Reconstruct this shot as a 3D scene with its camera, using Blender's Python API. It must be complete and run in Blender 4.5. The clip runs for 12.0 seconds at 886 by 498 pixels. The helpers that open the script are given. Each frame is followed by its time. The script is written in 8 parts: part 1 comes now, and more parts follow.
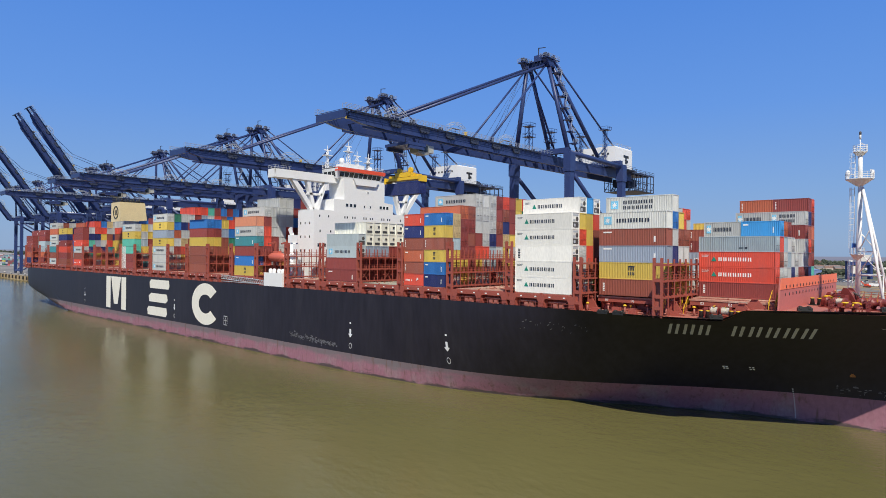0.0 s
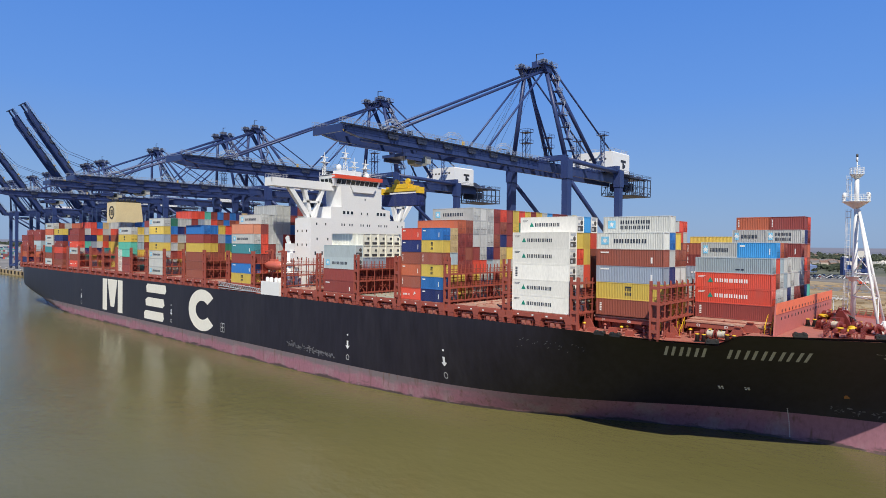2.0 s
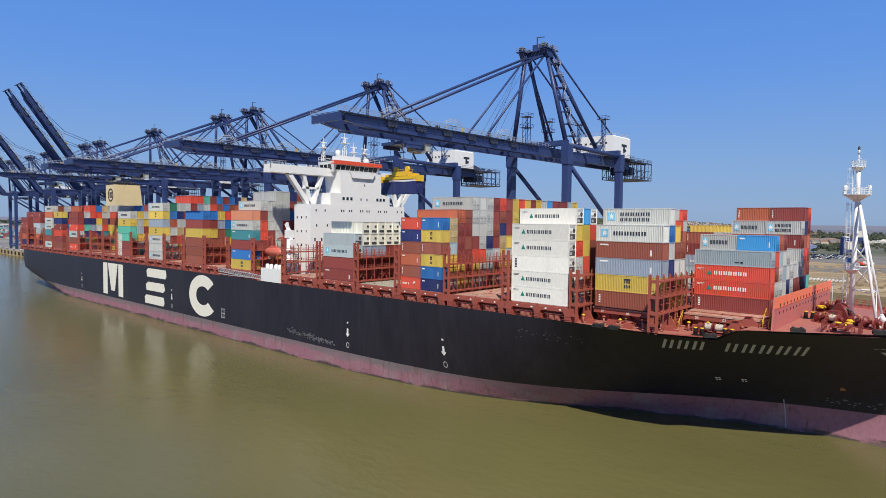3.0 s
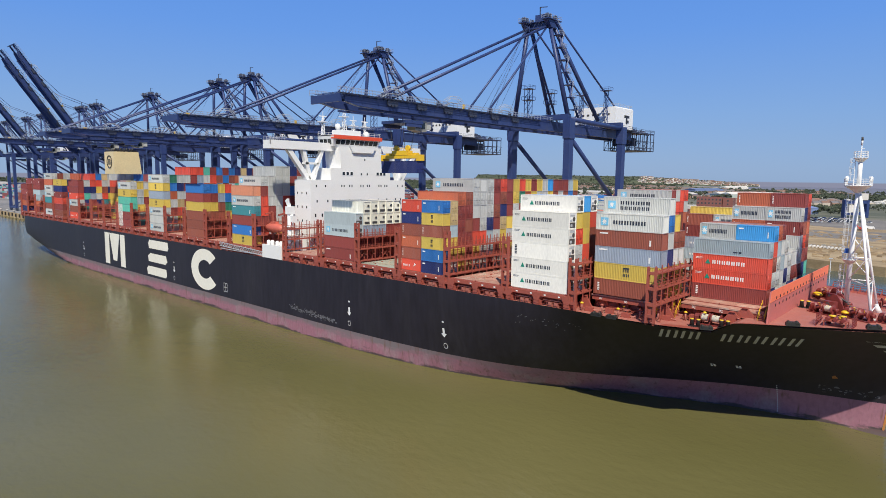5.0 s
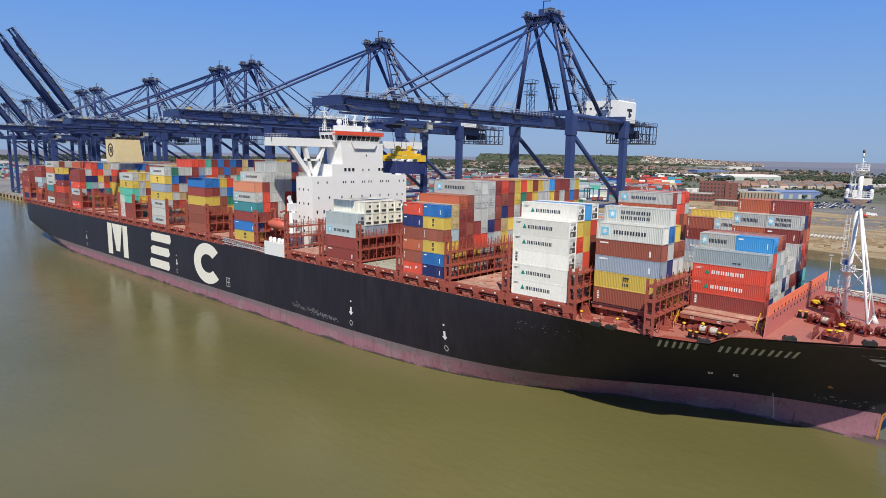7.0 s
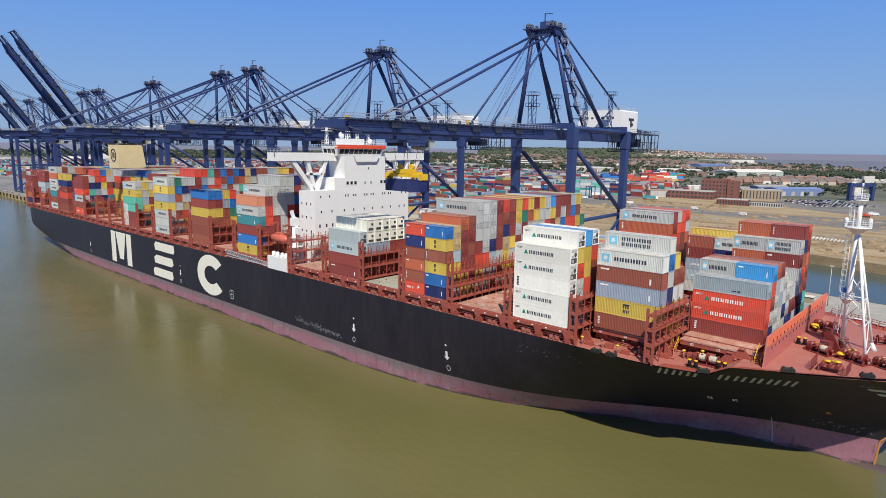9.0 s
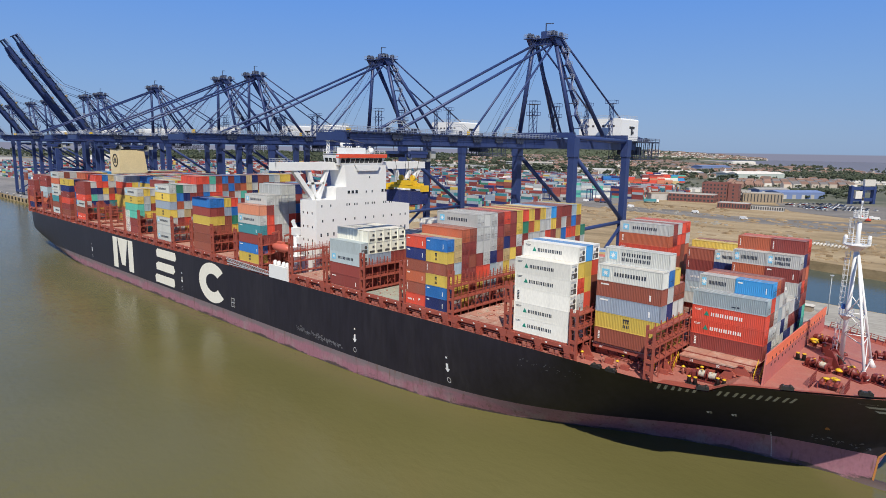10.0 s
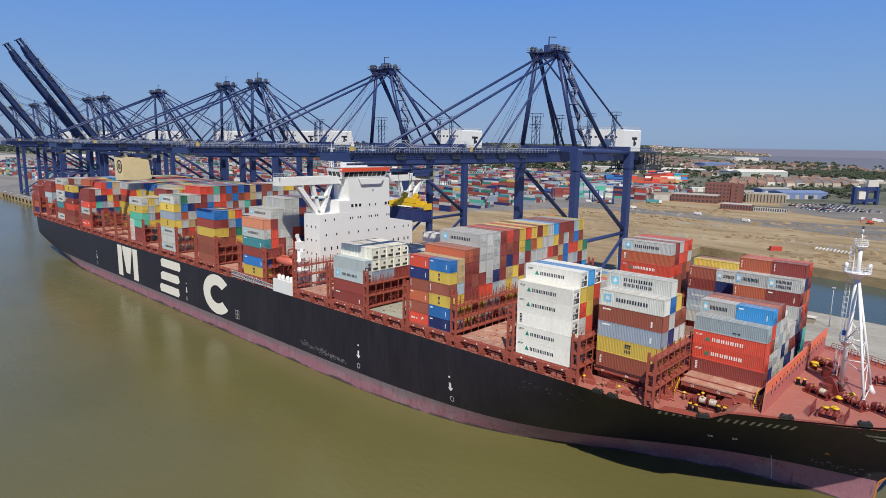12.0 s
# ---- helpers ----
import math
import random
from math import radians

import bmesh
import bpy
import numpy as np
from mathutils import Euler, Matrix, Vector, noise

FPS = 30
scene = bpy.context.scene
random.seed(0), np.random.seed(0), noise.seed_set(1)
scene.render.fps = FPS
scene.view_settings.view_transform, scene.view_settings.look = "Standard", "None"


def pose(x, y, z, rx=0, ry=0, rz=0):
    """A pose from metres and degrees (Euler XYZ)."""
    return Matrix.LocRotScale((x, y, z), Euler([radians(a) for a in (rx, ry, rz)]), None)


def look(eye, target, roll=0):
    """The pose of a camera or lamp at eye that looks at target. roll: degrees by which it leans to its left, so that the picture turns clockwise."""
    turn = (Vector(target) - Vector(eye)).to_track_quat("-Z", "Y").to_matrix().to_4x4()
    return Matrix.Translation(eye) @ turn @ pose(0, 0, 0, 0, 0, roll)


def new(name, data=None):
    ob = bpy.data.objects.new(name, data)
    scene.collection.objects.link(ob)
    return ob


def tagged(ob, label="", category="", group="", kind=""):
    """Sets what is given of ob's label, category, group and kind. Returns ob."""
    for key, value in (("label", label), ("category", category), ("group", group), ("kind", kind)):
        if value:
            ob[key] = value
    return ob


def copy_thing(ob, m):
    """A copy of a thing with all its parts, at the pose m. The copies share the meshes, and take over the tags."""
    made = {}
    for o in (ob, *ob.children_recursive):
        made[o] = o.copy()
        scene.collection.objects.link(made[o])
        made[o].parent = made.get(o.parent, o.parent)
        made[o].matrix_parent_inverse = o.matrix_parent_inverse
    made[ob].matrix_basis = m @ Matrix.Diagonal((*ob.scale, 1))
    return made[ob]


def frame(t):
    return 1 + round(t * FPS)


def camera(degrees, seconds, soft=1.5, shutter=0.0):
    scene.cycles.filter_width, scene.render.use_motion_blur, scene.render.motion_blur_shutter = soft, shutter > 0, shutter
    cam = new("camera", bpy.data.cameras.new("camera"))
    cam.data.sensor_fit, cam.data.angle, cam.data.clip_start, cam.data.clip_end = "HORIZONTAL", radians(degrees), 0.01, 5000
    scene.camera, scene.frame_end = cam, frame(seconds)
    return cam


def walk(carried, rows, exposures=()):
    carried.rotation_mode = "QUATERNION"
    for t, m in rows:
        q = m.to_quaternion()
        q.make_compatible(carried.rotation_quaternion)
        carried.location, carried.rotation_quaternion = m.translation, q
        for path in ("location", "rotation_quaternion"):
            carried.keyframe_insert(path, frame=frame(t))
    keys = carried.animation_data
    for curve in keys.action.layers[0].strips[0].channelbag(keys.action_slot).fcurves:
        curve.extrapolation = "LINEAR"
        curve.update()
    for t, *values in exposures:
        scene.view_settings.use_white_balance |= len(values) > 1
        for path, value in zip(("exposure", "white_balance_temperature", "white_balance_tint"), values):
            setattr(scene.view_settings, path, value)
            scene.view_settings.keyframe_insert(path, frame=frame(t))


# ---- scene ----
cam = camera(71.7, 12.0, soft=0.5)
PATH = [
    (0, (54.564, -93.329, 28.484), (53.217, -91.851, 28.497), 0.5),
    (0.5, (54.473, -93.275, 29.688), (53.127, -91.796, 29.702), 0.5),
    (1, (54.397, -93.409, 30.984), (53.055, -91.926, 30.999), 0.5),
    (1.5, (54.426, -93.455, 32.259), (53.086, -91.971, 32.266), 0.6),
    (2, (54.463, -93.515, 33.62), (53.124, -92.029, 33.602), 0.6),
    (2.5, (54.51, -93.397, 34.937), (53.17, -91.913, 34.883), 0.6),
    (3, (54.469, -93.35, 36.184), (53.132, -91.866, 36.093), 0.6),
    (4.8, (54.51, -93.477, 41.495), (53.181, -92.0, 41.265), 0.8),
    (5, (54.555, -93.508, 41.736), (53.225, -92.032, 41.505), 0.7),
    (5.5, (54.561, -93.449, 42.928), (53.234, -91.975, 42.669), 0.8),
    (6, (54.537, -93.5, 44.271), (53.212, -92.029, 43.984), 0.8),
    (6.5, (54.497, -93.522, 45.621), (53.173, -92.054, 45.32), 0.9),
    (7, (54.574, -93.471, 47.102), (53.247, -92.005, 46.802), 0.9),
    (9, (54.484, -93.586, 53.284), (53.156, -92.127, 52.96), 0.8),
    (9.5, (54.476, -93.578, 54.611), (53.146, -92.119, 54.286), 0.8),
    (10, (54.519, -93.657, 56.024), (53.188, -92.199, 55.7), 0.9),
    (10.5, (54.528, -93.708, 57.518), (53.197, -92.251, 57.193), 0.9),
    (11, (54.433, -93.72, 59.076), (53.1, -92.265, 58.75), 0.8),
    (11.5, (54.439, -93.804, 60.344), (53.104, -92.35, 60.02), 0.9),
    (12, (54.374, -93.857, 61.527), (53.04, -92.407, 61.188), 0.9),
]
walk(cam, [(t, look(eye, target, roll)) for t, eye, target, roll in PATH], exposures=((0.0, 0.0), (3.0, 0.0), (5.0, 0.05), (7.0, 0.04), (9.0, 0.02), (10.5, -0.04), (12.0, -0.1)))

# ---- world and light ----
SUN_AZ, SUN_EL = 44.0, 49.0      # azimuth from -Y towards +X, elevation
w = bpy.data.worlds.new("sky")
scene.world = w
w.use_nodes = True
nt = w.node_tree
nt.nodes.clear()
sky = nt.nodes.new("ShaderNodeTexSky")
sky.sky_type, sky.sun_disc = "NISHITA", False
sun_dir = Vector((math.sin(radians(SUN_AZ)) * math.cos(radians(SUN_EL)), -math.cos(radians(SUN_AZ)) * math.cos(radians(SUN_EL)), math.sin(radians(SUN_EL))))
sky.sun_elevation = radians(SUN_EL)
sky.sun_rotation = math.atan2(sun_dir.x, sun_dir.y)
sky.air_density, sky.dust_density, sky.ozone_density = 1.0, 0.5, 1.5
bg = nt.nodes.new("ShaderNodeBackground")
bg.inputs["Strength"].default_value = 1.0
wo = nt.nodes.new("ShaderNodeOutputWorld")
tc = nt.nodes.new("ShaderNodeTexCoord")
sep = nt.nodes.new("ShaderNodeSeparateXYZ")
nt.links.new(tc.outputs["Generated"], sep.inputs[0])
haze = nt.nodes.new("ShaderNodeValToRGB")
el = haze.color_ramp.elements
el[0].position, el[0].color = 0.0, (0.213, 0.335, 0.545, 1)
el[1].position, el[1].color = 1.0, (0.03, 0.06, 0.15, 1)
for p, c in ((0.1, (0.168, 0.32, 0.625)), (0.22, (0.106, 0.272, 0.695)), (0.42, (0.06, 0.21, 0.67)), (0.6, (0.045, 0.1, 0.3))):
    el.new(p).color = (*c, 1)
nt.links.new(sep.outputs["Z"], haze.inputs[0])
mixsky = nt.nodes.new("ShaderNodeVectorMath")
mixsky.operation = "MULTIPLY_ADD"
mixsky.inputs[1].default_value = (0.012, 0.012, 0.012)
nt.links.new(sky.outputs[0], mixsky.inputs[0])
below = nt.nodes.new("ShaderNodeMapRange")             # far sea under the horizon
below.inputs[1].default_value, below.inputs[2].default_value, below.inputs[3].default_value, below.inputs[4].default_value = -0.0012, 0.0002, 1.0, 0.0
nt.links.new(sep.outputs["Z"], below.inputs[0])
far_sea = nt.nodes.new("ShaderNodeMix")
far_sea.data_type = "RGBA"
far_sea.inputs[7].default_value = (0.19, 0.205, 0.315, 1)
nt.links.new(below.outputs[0], far_sea.inputs[0])
nt.links.new(haze.outputs[0], far_sea.inputs[6])
nt.links.new(far_sea.outputs[2], mixsky.inputs[2])
nt.links.new(mixsky.outputs[0], bg.inputs[0])
nt.links.new(bg.outputs[0], wo.inputs[0])
sun = new("sun", bpy.data.lights.new("sun", "SUN"))
sun.data.energy, sun.data.angle, sun.data.color = 5.0, radians(0.53), (1.0, 0.94, 0.8)
sun.matrix_world = look(sun_dir * 300, (0, 0, 0))


# ---- materials ----
def node(nt, kind, **sets):
    n = nt.nodes.new(kind)
    for k, v in sets.items():
        n.inputs[k.replace("_", " ")].default_value = v
    return n


MATS = {}


def paint(name, rgb, rough=0.5, metal=0.0, grime=0.25, scale=0.6, bump=0.0, dirt=(0.16, 0.11, 0.08), vary=0.06, streak=1.0, per_object=0.0, spec=0.5):
    """A worn paint: two scales of variation, rain streaks where streak < 1, fine bump."""
    if name in MATS:
        return MATS[name]
    m = bpy.data.materials.new(name)
    m.use_nodes = True
    MATS[name] = m
    nt = m.node_tree
    b = nt.nodes["Principled BSDF"]
    b.inputs["Roughness"].default_value, b.inputs["Metallic"].default_value = rough, metal
    b.inputs["Specular IOR Level"].default_value = spec
    geo = nt.nodes.new("ShaderNodeNewGeometry")
    mp = nt.nodes.new("ShaderNodeMapping")
    mp.inputs["Scale"].default_value = (1, 1, streak)
    nt.links.new(geo.outputs["Position"], mp.inputs["Vector"])
    big = node(nt, "ShaderNodeTexNoise", Scale=scale, Detail=5.0, Roughness=0.6)
    fine = node(nt, "ShaderNodeTexNoise", Scale=scale * 9, Detail=3.0, Roughness=0.6)
    for n in (big, fine):
        nt.links.new(mp.outputs[0], n.inputs["Vector"])
    ramp = nt.nodes.new("ShaderNodeMapRange")
    ramp.inputs[1].default_value, ramp.inputs[2].default_value = 0.5, 0.78
    ramp.inputs[3].default_value, ramp.inputs[4].default_value = 0.0, grime
    nt.links.new(big.outputs["Fac"], ramp.inputs[0])
    mix = nt.nodes.new("ShaderNodeMix")
    mix.data_type = "RGBA"
    mix.inputs[6].default_value, mix.inputs[7].default_value = (*rgb, 1), (*dirt, 1)
    nt.links.new(ramp.outputs[0], mix.inputs[0])
    hsv = nt.nodes.new("ShaderNodeHueSaturation")
    val = nt.nodes.new("ShaderNodeMapRange")
    val.inputs[1].default_value, val.inputs[2].default_value = 0.3, 0.7
    val.inputs[3].default_value, val.inputs[4].default_value = 1 - vary, 1 + vary
    nt.links.new(fine.outputs["Fac"], val.inputs[0])
    last = val.outputs[0]
    if per_object:
        info = nt.nodes.new("ShaderNodeObjectInfo")
        isl = nt.nodes.new("ShaderNodeNewGeometry")
        add = nt.nodes.new("ShaderNodeMath")
        add.operation = "ADD"
        nt.links.new(info.outputs["Random"], add.inputs[0])
        nt.links.new(isl.outputs["Random Per Island"], add.inputs[1])
        fr = nt.nodes.new("ShaderNodeMath")
        fr.operation = "FRACT"
        nt.links.new(add.outputs[0], fr.inputs[0])
        r2 = nt.nodes.new("ShaderNodeMapRange")
        r2.inputs[3].default_value, r2.inputs[4].default_value = 1 - per_object, 1 + per_object
        nt.links.new(fr.outputs[0], r2.inputs[0])
        mul = nt.nodes.new("ShaderNodeMath")
        mul.operation = "MULTIPLY"
        nt.links.new(val.outputs[0], mul.inputs[0])
        nt.links.new(r2.outputs[0], mul.inputs[1])
        last = mul.outputs[0]
    nt.links.new(last, hsv.inputs["Value"])
    nt.links.new(mix.outputs[2], hsv.inputs["Color"])
    nt.links.new(hsv.outputs[0], b.inputs["Base Color"])
    if bump:
        bp = nt.nodes.new("ShaderNodeBump")
        bp.inputs["Strength"].default_value, bp.inputs["Distance"].default_value = bump, 0.05
        nt.links.new(fine.outputs["Fac"], bp.inputs["Height"])
        nt.links.new(bp.outputs[0], b.inputs["Normal"])
    return m


HULL_BLACK = paint("hull_black", (0.021, 0.0185, 0.027), 0.46, grime=0.38, scale=0.09, dirt=(0.05, 0.046, 0.053), vary=0.22, streak=0.18, spec=0.32)
BOOT = paint("boot_top", (0.31, 0.14, 0.18), 0.65, grime=0.95, scale=0.2, dirt=(0.31, 0.25, 0.25), vary=0.12, streak=0.6)


def tide_band(m):
    """Grey slime and scrapes between the light and loaded waterlines, with a ragged lower edge, and rust runs."""
    nt = m.node_tree
    b = nt.nodes["Principled BSDF"]
    src = b.inputs["Base Color"].links[0].from_socket
    geo = nt.nodes.new("ShaderNodeNewGeometry")
    sp = nt.nodes.new("ShaderNodeSeparateXYZ")
    nt.links.new(geo.outputs["Position"], sp.inputs[0])
    mp = nt.nodes.new("ShaderNodeMapping")
    mp.inputs["Scale"].default_value = (0.12, 0.12, 0.5)
    nt.links.new(geo.outputs["Position"], mp.inputs["Vector"])
    edge = node(nt, "ShaderNodeTexNoise", Scale=1.0, Detail=8.0, Roughness=0.7)
    nt.links.new(mp.outputs[0], edge.inputs["Vector"])
    lift = nt.nodes.new("ShaderNodeMath")
    lift.operation = "MULTIPLY_ADD"
    lift.inputs[1].default_value = 5.0
    nt.links.new(edge.outputs["Fac"], lift.inputs[0])
    nt.links.new(sp.outputs["Z"], lift.inputs[2])
    rng2 = nt.nodes.new("ShaderNodeMapRange")
    rng2.inputs[1].default_value, rng2.inputs[2].default_value, rng2.inputs[3].default_value, rng2.inputs[4].default_value = 4.7, 6.0, 0.0, 0.85
    nt.links.new(lift.outputs[0], rng2.inputs[0])
    mx = nt.nodes.new("ShaderNodeMix")
    mx.data_type = "RGBA"
    mx.inputs[7].default_value = (0.165, 0.145, 0.15, 1)
    fore = nt.nodes.new("ShaderNodeMapRange")            # the slime ends where the fore body narrows
    fore.inputs[1].default_value, fore.inputs[2].default_value, fore.inputs[3].default_value, fore.inputs[4].default_value = -35.0, 5.0, 1.0, 0.0
    nt.links.new(sp.outputs["X"], fore.inputs[0])
    reach = nt.nodes.new("ShaderNodeMath")
    reach.operation = "MULTIPLY"
    nt.links.new(rng2.outputs[0], reach.inputs[0])
    nt.links.new(fore.outputs[0], reach.inputs[1])
    nt.links.new(reach.outputs[0], mx.inputs[0])
    nt.links.new(src, mx.inputs[6])
    mp2 = nt.nodes.new("ShaderNodeMapping")
    mp2.inputs["Scale"].default_value = (1.1, 1.1, 0.12)
    nt.links.new(geo.outputs["Position"], mp2.inputs["Vector"])
    runs = node(nt, "ShaderNodeTexNoise", Scale=1.0, Detail=4.0, Roughness=0.6)
    nt.links.new(mp2.outputs[0], runs.inputs["Vector"])
    r3 = nt.nodes.new("ShaderNodeMapRange")
    r3.inputs[1].default_value, r3.inputs[2].default_value, r3.inputs[3].default_value, r3.inputs[4].default_value = 0.56, 0.72, 0.0, 0.8
    nt.links.new(runs.outputs["Fac"], r3.inputs[0])
    mx2 = nt.nodes.new("ShaderNodeMix")
    mx2.data_type = "RGBA"
    mx2.inputs[7].default_value = (0.15, 0.075, 0.055, 1)
    nt.links.new(r3.outputs[0], mx2.inputs[0])
    nt.links.new(mx.outputs[2], mx2.inputs[6])
    wet = nt.nodes.new("ShaderNodeMapRange")             # dark weed in a ragged line just above the water
    wet.inputs[1].default_value, wet.inputs[2].default_value, wet.inputs[3].default_value, wet.inputs[4].default_value = 2.7, 3.2, 0.9, 0.0
    nt.links.new(lift.outputs[0], wet.inputs[0])
    mx3 = nt.nodes.new("ShaderNodeMix")
    mx3.data_type = "RGBA"
    mx3.inputs[7].default_value = (0.055, 0.045, 0.04, 1)
    nt.links.new(wet.outputs[0], mx3.inputs[0])
    nt.links.new(mx2.outputs[2], mx3.inputs[6])
    nt.links.new(mx3.outputs[2], b.inputs["Base Color"])


tide_band(BOOT)
DECK_RED = paint("deck_red", (0.39, 0.14, 0.11), 0.6, grime=0.45, scale=0.35, dirt=(0.42, 0.26, 0.2), vary=0.1)
STEEL_RED = paint("steel_red", (0.33, 0.08, 0.057), 0.55, grime=0.45, scale=0.8, dirt=(0.2, 0.06, 0.045), vary=0.1)
HATCH = paint("hatch_red", (0.44, 0.22, 0.165), 0.65, grime=0.9, scale=0.5, dirt=(0.56, 0.45, 0.37), vary=0.16, per_object=0.12)
WHITE = paint("white_paint", (0.8, 0.8, 0.79), 0.45, grime=0.1, scale=0.25, dirt=(0.6, 0.56, 0.5), vary=0.025)
CRANE = paint("crane_blue", (0.027, 0.047, 0.15), 0.45, grime=0.25, scale=0.25, dirt=(0.09, 0.1, 0.17), vary=0.08)
CRANE_RAIL = paint("crane_rail", (0.3, 0.34, 0.44), 0.5, grime=0.3, scale=0.8)
CRANE_DARK = paint("crane_dark", (0.04, 0.05, 0.085), 0.55, grime=0.3, scale=0.6, dirt=(0.1, 0.09, 0.08))
GLASS = paint("window_dark", (0.015, 0.02, 0.025), 0.08, grime=0.0)
RED_STRIPE = paint("red_stripe", (0.75, 0.09, 0.04), 0.5)
ORANGE = paint("orange", (0.85, 0.2, 0.1), 0.6, grime=0.3, scale=0.5, dirt=(0.5, 0.12, 0.07))
YELLOW = paint("yellow_paint", (0.75, 0.47, 0.02), 0.45, grime=0.25)
BLACK = paint("black_paint", (0.02, 0.02, 0.02), 0.5)
DARK = paint("dark_steel", (0.07, 0.065, 0.065), 0.6)
ROPE = paint("rope", (0.5, 0.47, 0.4), 0.9)
CREAM = paint("cream_paint", (0.72, 0.6, 0.36), 0.5, grime=0.1, scale=0.2)
BOAT = paint("boat_orange", (0.55, 0.13, 0.09), 0.4)
RAIL = paint("rail_grey", (0.45, 0.47, 0.5), 0.5)


# ---- mesh helpers ----
def box(bm, x0, x1, y0, y1, z0, z1, mat=0):
    v = [bm.verts.new(p) for p in ((x0, y0, z0), (x1, y0, z0), (x1, y1, z0), (x0, y1, z0), (x0, y0, z1), (x1, y0, z1), (x1, y1, z1), (x0, y1, z1))]
    for q in ((3, 2, 1, 0), (4, 5, 6, 7), (0, 1, 5, 4), (1, 2, 6, 5), (2, 3, 7, 6), (3, 0, 4, 7)):
        bm.faces.new([v[i] for i in q]).material_index = mat


def bar(bm, a, b, w, h=None, n=4, mat=0, w2=None):
    """A beam from a to b: n = 4 a box w wide and h high, else a tube of n sides and diameter w."""
    a, b = Vector(a), Vector(b)
    h = h or w
    d = (b - a).normalized()
    side = d.cross(Vector((0, 0, 1)))
    side = side.normalized() if side.length > 1e-4 else Vector((1, 0, 0))
    up = side.cross(d).normalized()
    ring = []
    for p, s in ((a, 1.0), (b, (w2 or w) / w)):
        if n == 4:
            o = [(-.5, -.5), (.5, -.5), (.5, .5), (-.5, .5)]
        else:
            o = [(.5 * math.cos(2 * math.pi * i / n), .5 * math.sin(2 * math.pi * i / n)) for i in range(n)]
        ring.append([bm.verts.new(p + side * (u * w * s) + up * (v * h * s)) for u, v in o])
    k = len(ring[0])
    for i in range(k):
        f = bm.faces.new((ring[0][i], ring[0][(i + 1) % k], ring[1][(i + 1) % k], ring[1][i]))
        f.material_index, f.smooth = mat, n > 4
    bm.faces.new(ring[0][::-1]).material_index = mat
    bm.faces.new(ring[1]).material_index = mat


def prism(bm, pts, y0, y1, axis="y", mat=0):
    """A flat outline (u, v) pushed through from y0 to y1 along an axis."""
    def at(u, v, s):
        return {"y": (u, s, v), "x": (s, u, v), "z": (u, v, s)}[axis]
    a = [bm.verts.new(at(u, v, y0)) for u, v in pts]
    b = [bm.verts.new(at(u, v, y1)) for u, v in pts]
    k = len(pts)
    fs = [bm.faces.new(a), bm.faces.new(b[::-1])]
    for i in range(k):
        fs.append(bm.faces.new((a[i], b[i], b[(i + 1) % k], a[(i + 1) % k])))
    for f in fs:
        f.material_index = mat
    bmesh.ops.recalc_face_normals(bm, faces=fs)


def lathe(bm, prof, centre, n=12, axis="z", mat=0):
    """A turned body from (radius, height) pairs."""
    c = Vector(centre)
    rings = []
    for r, h in prof:
        ring = []
        for i in range(n):
            a = 2 * math.pi * i / n
            u, v = r * math.cos(a), r * math.sin(a)
            ring.append(bm.verts.new(c + Vector({"z": (u, v, h), "y": (v, h, u), "x": (h, u, v)}[axis])))
        rings.append(ring)
    for a, b in zip(rings, rings[1:]):
        for i in range(n):
            f = bm.faces.new((a[i], a[(i + 1) % n], b[(i + 1) % n], b[i]))
            f.smooth, f.material_index = True, mat
    bm.faces.new(rings[0][::-1]).material_index = mat
    bm.faces.new(rings[-1]).material_index = mat


def mesh_of(name, bm, *mats):
    me = bpy.data.meshes.new(name)
    bm.to_mesh(me)
    bm.free()
    for m in mats:
        me.materials.append(m)
    return me


def part(name, bm, material, parent, label=""):
    mats = material if isinstance(material, (list, tuple)) else (material,)
    ob = new(name, mesh_of(name, bm, *mats))
    ob.parent = parent
    return tagged(ob, label)


def piece(name, me, parent, x=0.0, y=0.0, z=0.0, label=""):
    ob = new(name, me)
    ob.parent = parent
    ob.location = (x, y, z)
    return tagged(ob, label)


def thing(name, label, category, x=0.0, y=0.0, z=0.0, group="", kind=""):
    ob = new(name)
    ob.location = (x, y, z)
    return tagged(ob, label, category, group, kind)


def lerp_table(tab, x):
    if x <= tab[0][0]:
        return tab[0][1]
    for (a, u), (b, v) in zip(tab, tab[1:]):
        if x <= b:
            return u + (v - u) * (x - a) / (b - a)
    return tab[-1][1]

# ---- water and land ----
YC = 29.5                                  # the ship's centre line


def grid_plane(name, x0, x1, y0, y1, z, mat, label, category):
    bm = bmesh.new()
    f = [bm.verts.new(p) for p in ((x0, y0, z), (x1, y0, z), (x1, y1, z), (x0, y1, z))]
    bm.faces.new(f)
    return tagged(new(name, mesh_of(name, bm, mat)), label, category, kind="structure")


